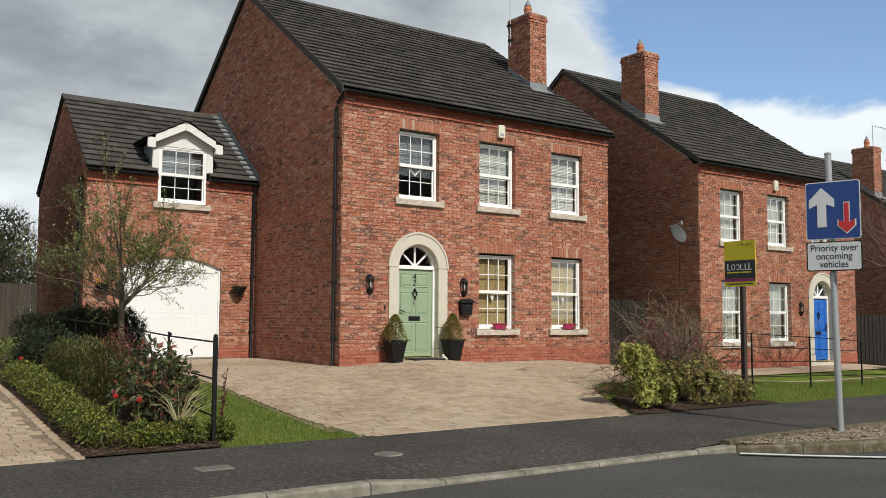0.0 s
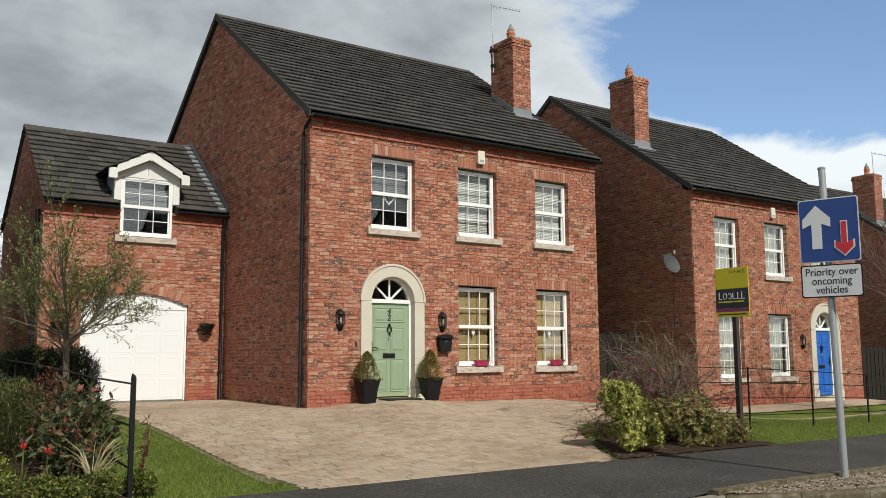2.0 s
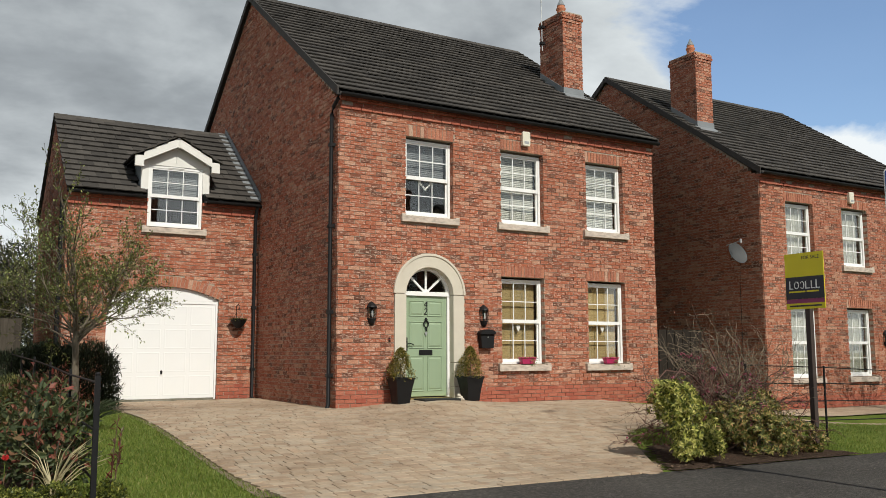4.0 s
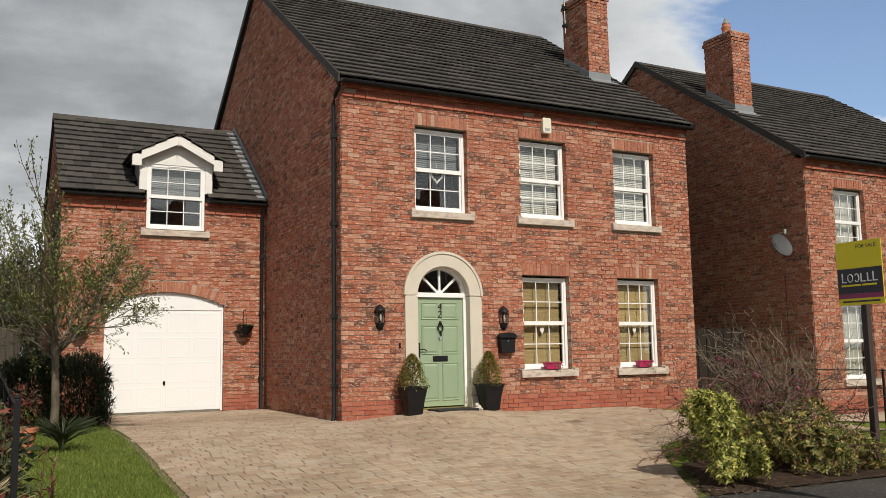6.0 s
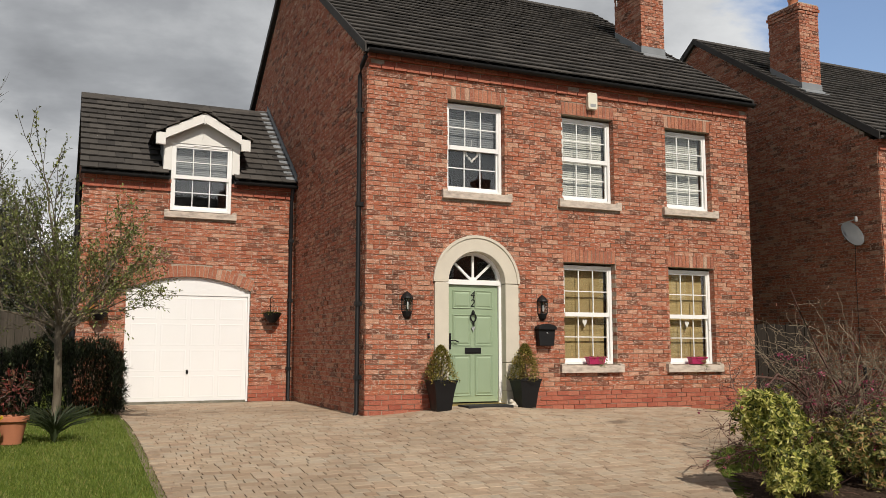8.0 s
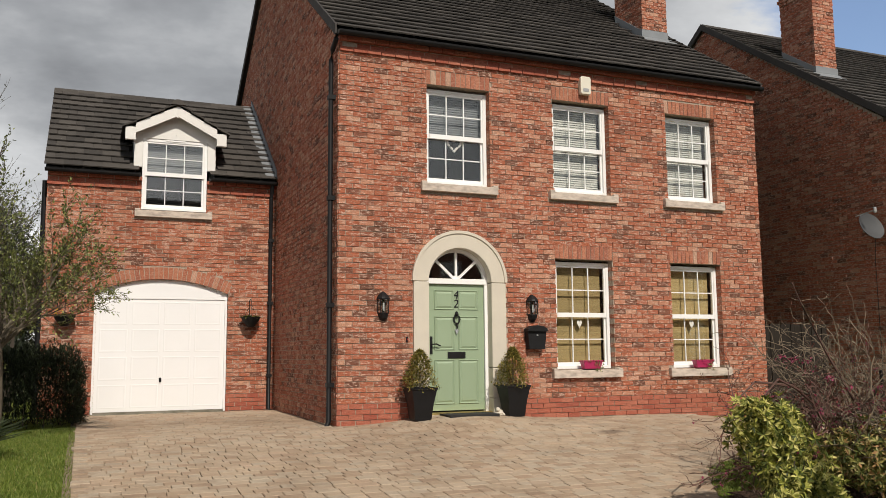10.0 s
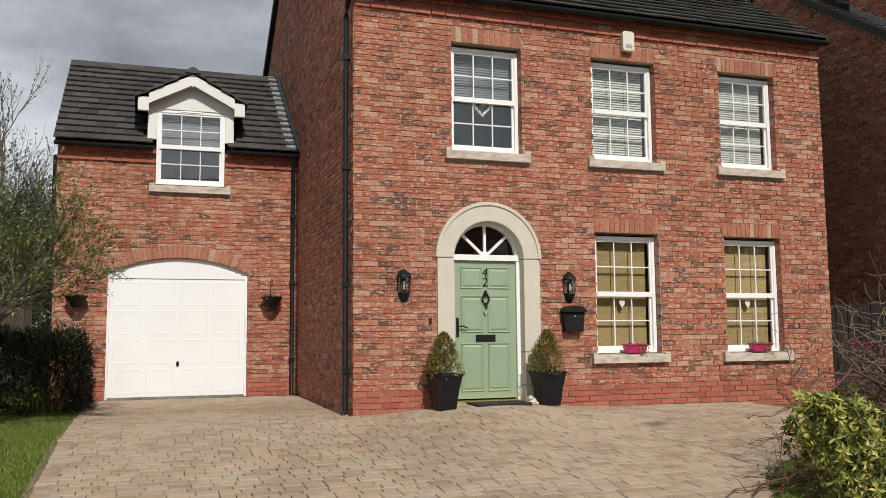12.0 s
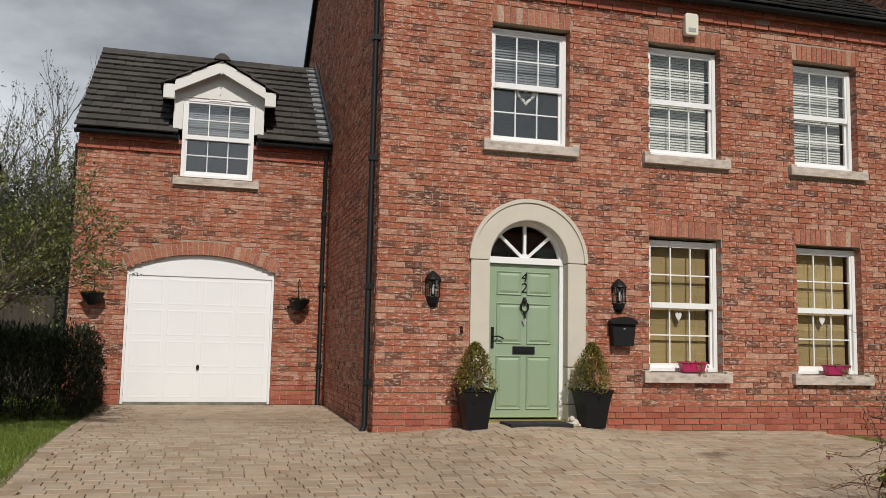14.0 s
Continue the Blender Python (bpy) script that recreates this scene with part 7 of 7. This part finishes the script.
def sale_board():
    x, y = 11.72, 8.22
    z = ground_z(x, y)
    t = thing("sale_board", (x, y, z), "yellow and navy for-sale board on a dark post", "sign board")
    Geo().box(x - 0.035, x + 0.035, y - 0.035, y + 0.035, z - 0.2, 2.64).part("post", M_POST, t, bevel=0.004)
    y0, y1, z0, z1 = 7.94, 8.52, 1.93, 2.66
    fx = x - 0.05
    bd = Geo().box(fx, fx + 0.012, y0, y1, z0, z1).part("board", M_YELLOW, t, "yellow printed board")
    Geo().box(fx - 0.002, fx - 0.0005, y0 + 0.004, y1 - 0.004, z0 + 0.13, z0 + 0.42).part("dark_band", M_NAVY, bd)
    Geo().box(fx - 0.002, fx - 0.0005, y0 + 0.004, y1 - 0.004, z0 + 0.075, z0 + 0.129).part("red_band", M_MAGENTA, bd)
    yy = y1 - 0.06
    for i, (w, h) in enumerate(zip((0.06, 0.075, 0.065, 0.07, 0.055, 0.06), (0.11, 0.10, 0.10, 0.10, 0.10, 0.11))):
        if i in (1, 2):
            g = Geo().tube([(fx - 0.003, yy - w / 2 + w * 0.42 * math.cos(a), z0 + 0.31 + h * 0.45 * math.sin(a)) for a in [0.6 * (i == 2) + q * (6.28 - 1.2 * (i == 2)) / 14 for q in range(15)]], 0.007, 4)
        else:
            g = Geo().box(fx - 0.004, fx - 0.002, yy - 0.016, yy, z0 + 0.26, z0 + 0.26 + h).box(fx - 0.004, fx - 0.002, yy - w, yy - 0.017, z0 + 0.26, z0 + 0.272)
        g.part("emblem_stroke", M_SIGN_WHITE, bd)
        yy -= w + 0.014
    for a, b, c, d in ((0.05, 0.30, 0.215, 0.235), (0.32, 0.50, 0.215, 0.235)):
        Geo().box(fx - 0.004, fx - 0.002, y1 - b, y1 - a, z0 + c, z0 + d).part("small_print", M_YELLOW, bd)
    Geo().box(fx - 0.002, fx - 0.0005, y0 + 0.05, y1 - 0.05, z0 + 0.03, z0 + 0.05).part("phone_line", M_NAVY, bd)
    m = Matrix.Translation((fx - 0.002, y0 + 0.19, z1 - 0.085)) @ Matrix(((0, 0, -1, 0), (-1, 0, 0, 0), (0, 1, 0, 0), (0, 0, 0, 1)))
    writing("lettering", "FOR SALE", 0.062, M_NAVY, m, bd, depth=0.001)
    return t


sale_board()

# ---- things on and by the house fronts ----
lantern((8.32, 14.2 - 0.012, 2.045))
lantern((10.58, 14.2 - 0.012, 2.045))
lantern((22.05, 13.82 - 0.012, 1.70))


def box_cone(at, h, label, seed):
    """A tapered black square pot with a clipped box cone."""
    x, y, z = at
    t = thing("potted_box", at, label, "potted plant", "pots beside the green door")
    Geo().lathe((x, y, z), [(0.115, 0.0), (0.12, 0.02), (0.145, 0.22), (0.18, 0.395), (0.19, 0.40), (0.19, 0.425), (0.17, 0.425), (0.158, 0.36), (0.02, 0.36)], 4 * 7, square=0.86).part("pot", M_BLACK, t, "black flared square pot", smooth=True)
    Geo().lathe((x, y, z), [(0.15, 0.33), (0.15, 0.372), (0.01, 0.376)], 12).part("soil", M_SOIL, t)
    r = random.Random(seed)
    g = Geo()
    for i in range(1900):
        q = r.random() ** 0.8
        a = r.uniform(0, 6.28)
        rad = 0.235 * (1 - q) ** 0.7 * (1 + 0.6 * noise.noise((math.cos(a) * 2, math.sin(a) * 2, q * 5 + seed))) * r.choice((0.75, 0.9, 1.0, 1.12, 1.25)) * r.uniform(0.7, 1.0) + 0.012
        p = Vector((x + rad * math.cos(a), y + rad * math.sin(a), z + 0.38 + q * h))
        leaf(g, p, Vector((math.cos(a), math.sin(a), 0.6)) * 0.7 + rand_dir(r, 0.3) * 0.8, (0, 0, 1), r.uniform(0.028, 0.058), 0.019)
    g.part("foliage", M_LEAF_POT, t, "golden-green clipped box leaves")
    Geo().tube([(x, y, z + 0.35), (x, y, z + 0.38 + h * 0.7)], [0.014, 0.006], 6).part("stem", M_BARK, t)
    return t


box_cone((8.745, 13.92, ground_z(8.745, 13.92) + 0.006), 0.52, "clipped golden box cone in black flared pot", 3)
box_cone((10.12, 13.92, ground_z(10.12, 13.92) + 0.006), 0.54, "golden box cone in black pot beside mailbox", 4)

zt = ground_z(9.45, 14.0)
tagged(Geo().box(9.10, 9.82, 13.74, 14.12, zt - 0.03, zt + 0.018).part("doormat", M_MAT, None, bevel=0.006), "black rubber doormat before the green door", "doormat")

# number on the door
yd = 14.2 + 0.13 + 0.012
for i, ch in enumerate("42"):
    m = Matrix.Translation((9.455 - 0.005, yd - 0.004, 0.48 + 1.695 - i * 0.125)) @ Matrix(((1, 0.15, 0, 0), (0, 0, -1, 0), (0, 1, 0, 0), (0, 0, 0, 1)))
    writing("door_number", ch, 0.165, M_BLACK, m, door1, "black house number", depth=0.004)


def mailbox(at):
    x, y, z = at
    t = thing("mailbox", at, "black metal mailbox with arched hood on brick", "mailbox")
    Geo().prism([(x - 0.125, z), (x + 0.125, z), (x + 0.15, z + 0.25), (x - 0.15, z + 0.25)], "y", y - 0.11, y).part("body", M_IRON, t, fix=True, bevel=0.006)
    hood = [(x - 0.165, z + 0.25), (x + 0.165, z + 0.25), (x + 0.155, z + 0.29), (x + 0.10, z + 0.325), (x, z + 0.34), (x - 0.10, z + 0.325), (x - 0.155, z + 0.29)]
    Geo().prism(hood, "y", y - 0.145, y).part("hood", M_IRON, t, fix=True, bevel=0.006)
    Geo().lathe((x, y - 0.115, z + 0.19), [(0.012, 0), (0.012, 0.018)], 10).part("lock", M_GALV, t)
    return t


mailbox((10.60, 14.2 - 0.012, 1.46))
bell = thing("doorbell", (8.66, 14.188, 1.62), "small black doorbell push with red dot", "doorbell")
Geo().box(8.645, 8.675, 14.165, 14.19, 1.57, 1.64).part("plate", M_BLACK, bell, bevel=0.004)
Geo().box(8.654, 8.666, 14.160, 14.1648, 1.60, 1.612).part("button", M_SIGN_RED, bell)

# frog ornament by the step
fx_, fy_ = 9.90, 13.93
fz_ = ground_z(fx_, fy_)
fig = Geo()
fig.lathe((fx_, fy_, fz_), [(0.03, 0.0), (0.06, 0.01), (0.068, 0.035), (0.05, 0.07), (0.02, 0.085)], 14)
fig.lathe((fx_ - 0.03, fy_ - 0.03, fz_ + 0.055), [(0.01, 0.0), (0.032, 0.012), (0.036, 0.03), (0.024, 0.052), (0.006, 0.06)], 12)
for q in (-0.05, 0.05):
    fig.lathe((fx_ + q, fy_ - 0.045, fz_), [(0.012, 0.0), (0.022, 0.008), (0.02, 0.025), (0.006, 0.034)], 8)
tagged(fig.part("garden_ornament", M_STONE, None, smooth=True), "small cream stone ornament by the step", "ornament")


def hanging_basket(at, label, flower, seed):
    x, y, z = at
    r = random.Random(seed)
    t = thing("hanging_basket", at, label, "hanging basket", "baskets beside the garage door")
    Geo().tube([(x, y, z + 0.30), (x, y, z + 0.02)], 0.007, 5).part("bracket", M_IRON, t)
    Geo().tube([(x, y - 0.01, z + 0.27), (x, y - 0.10, z + 0.31), (x, y - 0.19, z + 0.28), (x, y - 0.19, z + 0.24)], 0.006, 5).part("arm", M_IRON, t)
    for a in (0.5, 2.6, 4.7):
        Geo().tube([(x, y - 0.19, z + 0.24), (x + 0.13 * math.cos(a), y - 0.16 + 0.13 * math.sin(a), z - 0.02)], 0.003, 4).part("chain", M_IRON, t)
    Geo().lathe((x, y - 0.16, z - 0.17), [(0.05, 0), (0.10, 0.05), (0.145, 0.12), (0.165, 0.17), (0.145, 0.17), (0.02, 0.15)], 18).part("basket", M_BLACK, t, "black woven bowl", smooth=True)
    g = Geo()
    for i in range(170):
        a, q = r.uniform(0, 6.28), r.random() ** 0.5
        p = Vector((x + 0.15 * q * math.cos(a), y - 0.16 + 0.15 * q * math.sin(a), z - 0.01))
        leaf(g, p, Vector((math.cos(a) * 0.6, math.sin(a) * 0.6, r.uniform(-0.3, 0.9))), (0, 0, 1), r.uniform(0.03, 0.07), 0.022)
    g.part("leaves", M_LEAF_BOX, t)
    if flower:
        g = Geo()
        for i in range(10):
            a = r.uniform(1.5, 4.2)
            p = Vector((x + 0.13 * math.cos(a), y - 0.2 + 0.08 * math.sin(a), z + r.uniform(0.01, 0.10)))
            for k_ in range(5):
                leaf(g, p, rand_dir(r), (0, 0, 1), 0.03, 0.022)
        g.part("flowers", M_FLOWER_YEL, t, "yellow flowers")
    return t


hanging_basket((4.33, 18.31 - 0.012, 2.06), "black hanging basket with yellow flowers on brick", True, 1)
hanging_basket((7.26, 18.31 - 0.012, 2.06), "black hanging basket with sparse green leaves on brick", False, 2)


def sill_planter(at, seed):
    x, y, z = at
    r = random.Random(seed)
    t = thing("window_planter", at, "pink trough planter with small leaves on sill", "planter", "planters on the window sills")
    g = Geo().rings([[(x - a, y - b, z + h), (x + a, y - b, z + h), (x + a, y + b, z + h), (x - a, y + b, z + h)] for a, b, h in ((0.135, 0.045, 0), (0.16, 0.058, 0.10), (0.168, 0.066, 0.102), (0.168, 0.066, 0.122), (0.152, 0.05, 0.122), (0.147, 0.045, 0.085))])
    g.part("trough", M_PINK, t, fix=True, bevel=0.005)
    g = Geo()
    for i in range(230):
        p = Vector((x + r.uniform(-0.14, 0.19), y + r.uniform(-0.05, 0.05) - (0.03 if i % 3 == 0 else 0), z + 0.095))
        leaf(g, p, rand_dir(r, 0.7), (0, 0, 1), r.uniform(0.02, 0.05), 0.018)
    for i in range(40):
        p = Vector((x + r.uniform(0.02, 0.17), y - 0.07, z + r.uniform(-0.03, 0.1)))
        leaf(g, p, (r.uniform(-0.4, 0.4), -0.3, -1), (0, -1, 0), 0.025, 0.014)
    g.part("leaves", M_LEAF_BOX, t)
    return t


sill_planter((11.55, 14.185, 0.48 + 0.690), 1)
sill_planter((13.58, 14.185, 0.48 + 0.680), 2)


def window_heart(x, z, s, label, ring=False, y=14.2 + 0.165):
    t = thing("hanging_heart", (x, y, z), label, "ornament", "hearts hung in the windows")
    def pt(a, k_):
        return (x + k_ * s * (1.0 if ring else 0.6) * 16 * math.sin(a) ** 3 / 17, z + k_ * s * (13 * math.cos(a) - 5 * math.cos(2 * a) - 2 * math.cos(3 * a) - math.cos(4 * a)) / 17)
    n = 28
    if ring:
        pts = [pt(2 * math.pi * i / n, 1) for i in range(n + 1)]
        Geo().tube([(p[0], y, p[1]) for p in pts], s * 0.16, 6).part("wreath", M_HEART, t, smooth=True)
    else:
        Geo().prism([pt(2 * math.pi * i / n, 1) for i in range(n)], "y", y - 0.012, y).part("heart", M_HEART, t, fix=True, bevel=0.003)
    Geo().tube([(x, y, z + s * 0.5), (x, y, z + s * 2.0)], 0.002, 4).part("cord", M_HEART, t)


window_heart(11.47, 0.48 + 1.36, 0.075, "white wooden heart hung before the blind")
window_heart(13.53, 0.48 + 1.36, 0.075, "white wooden heart hung before the blind")
window_heart(9.46, 0.48 + 3.93, 0.115, "white wicker heart wreath hung in the window", True)


def alarm_box(x, y, z):
    t = thing("alarm_box", (x, y, z), "cream burglar alarm box on the brick wall", "alarm box", "alarm boxes under the eaves")
    Geo().prism([(x - 0.075, z), (x + 0.075, z), (x + 0.09, z + 0.03), (x + 0.09, z + 0.25), (x + 0.07, z + 0.28), (x - 0.07, z + 0.28), (x - 0.09, z + 0.25), (x - 0.09, z + 0.03)], "y", y - 0.08, y).part("case", M_ALARM, t, fix=True, bevel=0.012)
    Geo().box(x - 0.05, x + 0.05, y - 0.084, y - 0.08, z + 0.04, z + 0.09).part("light", M_SIGN_GREY, t)


alarm_box(11.55, 14.2 - 0.012, 5.31)
alarm_box(20.95, 13.82 - 0.012, 4.94)


def dish():
    x, y, z = 17.74 - 0.012, 14.42, 3.55
    t = thing("satellite_dish", (x, y, z), "grey satellite dish on the brick gable wall", "satellite dish")
    c = Vector((x - 0.42, y - 0.25, z))
    ax = Vector((-0.05, -0.93, 0.36)).normalized()
    s = ax.orthogonal().normalized()
    u = ax.cross(s)
    rings = []
    for q in (0.02, 0.10, 0.19, 0.25, 0.26):
        rings.append([c + (s * math.cos(a) * 0.95 + u * math.sin(a)) * q + ax * (q * q * 0.9) for a in [2 * math.pi * i / 24 for i in range(24)]])
    back = [[p - ax * 0.012 for p in rg] for rg in rings[::-1]]
    Geo().rings(rings + back).part("reflector", M_DISH, t, smooth=True, fix=True)
    Geo().tube([c - ax * 0.01, c - ax * 0.14, (x, y, z - 0.05)], 0.018, 8).part("bracket", M_GALV, t)
    Geo().tube([c - u * 0.3, c + ax * 0.36 - u * 0.2], 0.010, 6).part("arm", M_GALV, t)
    f = c + ax * 0.36 - u * 0.2
    Geo().lathe((f.x, f.y, f.z - 0.05), [(0.02, 0), (0.028, 0.02), (0.028, 0.09), (0.015, 0.1)], 10).part("receiver", M_SIGN_GREY, t)
    Geo().tube([(x, y, z - 0.05), (x - 0.005, y + 0.03, z - 0.6), (x - 0.005, y + 0.03, 0.5)], 0.006, 5).part("cable", M_BLACK, t)


dish()


def aerial(x, y, z0, h, label, mirror=1):
    t = thing("television_aerial", (x, y, z0), label, "aerial", "aerials on the chimneys")
    Geo().tube([(x, y, z0 - 0.3), (x - 0.02 * mirror, y, z0 + h)], 0.013, 8).part("mast", M_GALV, t, smooth=True)
    zt_ = z0 + h - 0.05
    Geo().tube([(x, y, zt_), (x + 0.62 * mirror, y - 0.35, zt_ - 0.12)], 0.008, 6).part("boom", M_GALV, t)
    for i in range(9):
        q = (i + 0.5) / 9
        p = Vector((x + 0.62 * mirror * q, y - 0.35 * q, zt_ - 0.12 * q))
        Geo().tube([p + Vector((0.06, 0.11, 0)), p - Vector((0.06, 0.11, 0))], 0.004, 4).part("element", M_GALV, t)
    for dz in (-0.15, 0.25):
        Geo().box(x - 0.05, x + 0.05, y - 0.05, y + 0.05, z0 + dz, z0 + dz + 0.06).part("clamp", M_BLACK, t)
    return t


aerial(13.97, 16.75, 8.75, 1.5, "thin metal television aerial strapped to the chimney")
aerial(33.8, 17.9, 7.95, 1.3, "thin metal television aerial on the far chimney")

# ---- distance ----
young_tree((21.0, 10.0), 6.6, "bare young tree with thin branches on the lawn", 77, leaves=0.0, name="street_tree", mat=M_TWIG_RED, spread=0.8)
for i, (x, y, h, lv) in enumerate(((9.0, 62, 9.0, 0), (5.5, 66, 10.0, 0), (13.0, 70, 9.5, 0), (-0.6, 44, 13.5, 0.3), (-3.5, 47, 13.0, 0.3), (2.6, 33, 7.0, 0.5), (3.6, 30, 5.5, 0.5), (1.2, 36, 8.0, 0.5))):
    young_tree((x, y), h, "distant tree with a fine bare crown" if not lv else "distant tree with thin early leaves", 90 + i, leaves=lv, name="distant_tree", mat=M_FAR_TREE, foliage=M_LEAF_BROWN, spread=0.75, depth=5 if h > 8.9 else 4, lsize=0.10)
shrub("conifer_shrub", (3.0, 24.5), "dark green conifer behind the garages", (1.0, 1.2, 0.75), 2600, 0.16, 0.05, M_LEAF_DARK, seed=11.0, lift=-0.2)
shrub("laurel_shrub", (24.2, 11.2), "rounded dark green laurel by the drive", (0.8, 0.8, 0.65), 2600, 0.09, 0.045, M_LEAF_BOX, seed=12.0)
for i, (x, y, h, rad) in enumerate(((2.2, 29.0, 5.4, 1.5), (4.0, 31.0, 5.0, 1.5), (0.2, 33.0, 6.2, 1.7))):
    z = -0.1
    t = thing("distant_tree", (x, y, z), "bushy dark green tree behind the garages", "tree", "bushy trees behind the gardens")
    Geo().tube([(x, y, z - 0.1), (x + 0.05, y, z + h * 0.45), (x, y, z + h * 0.8)], [0.14, 0.10, 0.03], 8).part("trunk", M_BARK, t, smooth=True)
    g, r = Geo(), random.Random(300 + i)
    for q in range(11):
        a = q * 2.4
        lv = 0.25 + 0.70 * q / 11
        k_ = rad * (1.15 - 0.75 * lv)
        crown(g, (x + k_ * 0.7 * math.cos(a), y + k_ * 0.7 * math.sin(a), z + h * lv), (rad * 0.5, rad * 0.5, h * 0.11), 620, 0.17, 0.06, r, shell=0.3, seed=q + i * 3.0)
    g.part("crown", M_LEAF_GREY, t)

# the houses across the street, seen in the window panes
for i, x in enumerate((8.0, 18.2, 28.4)):
    c = copy_thing(house_far, pose(x, -6.8, 0.45, 0, 0, 180))
    tagged(c, "red brick house across the street with dark tiled roof", "house", "brick houses along the street")
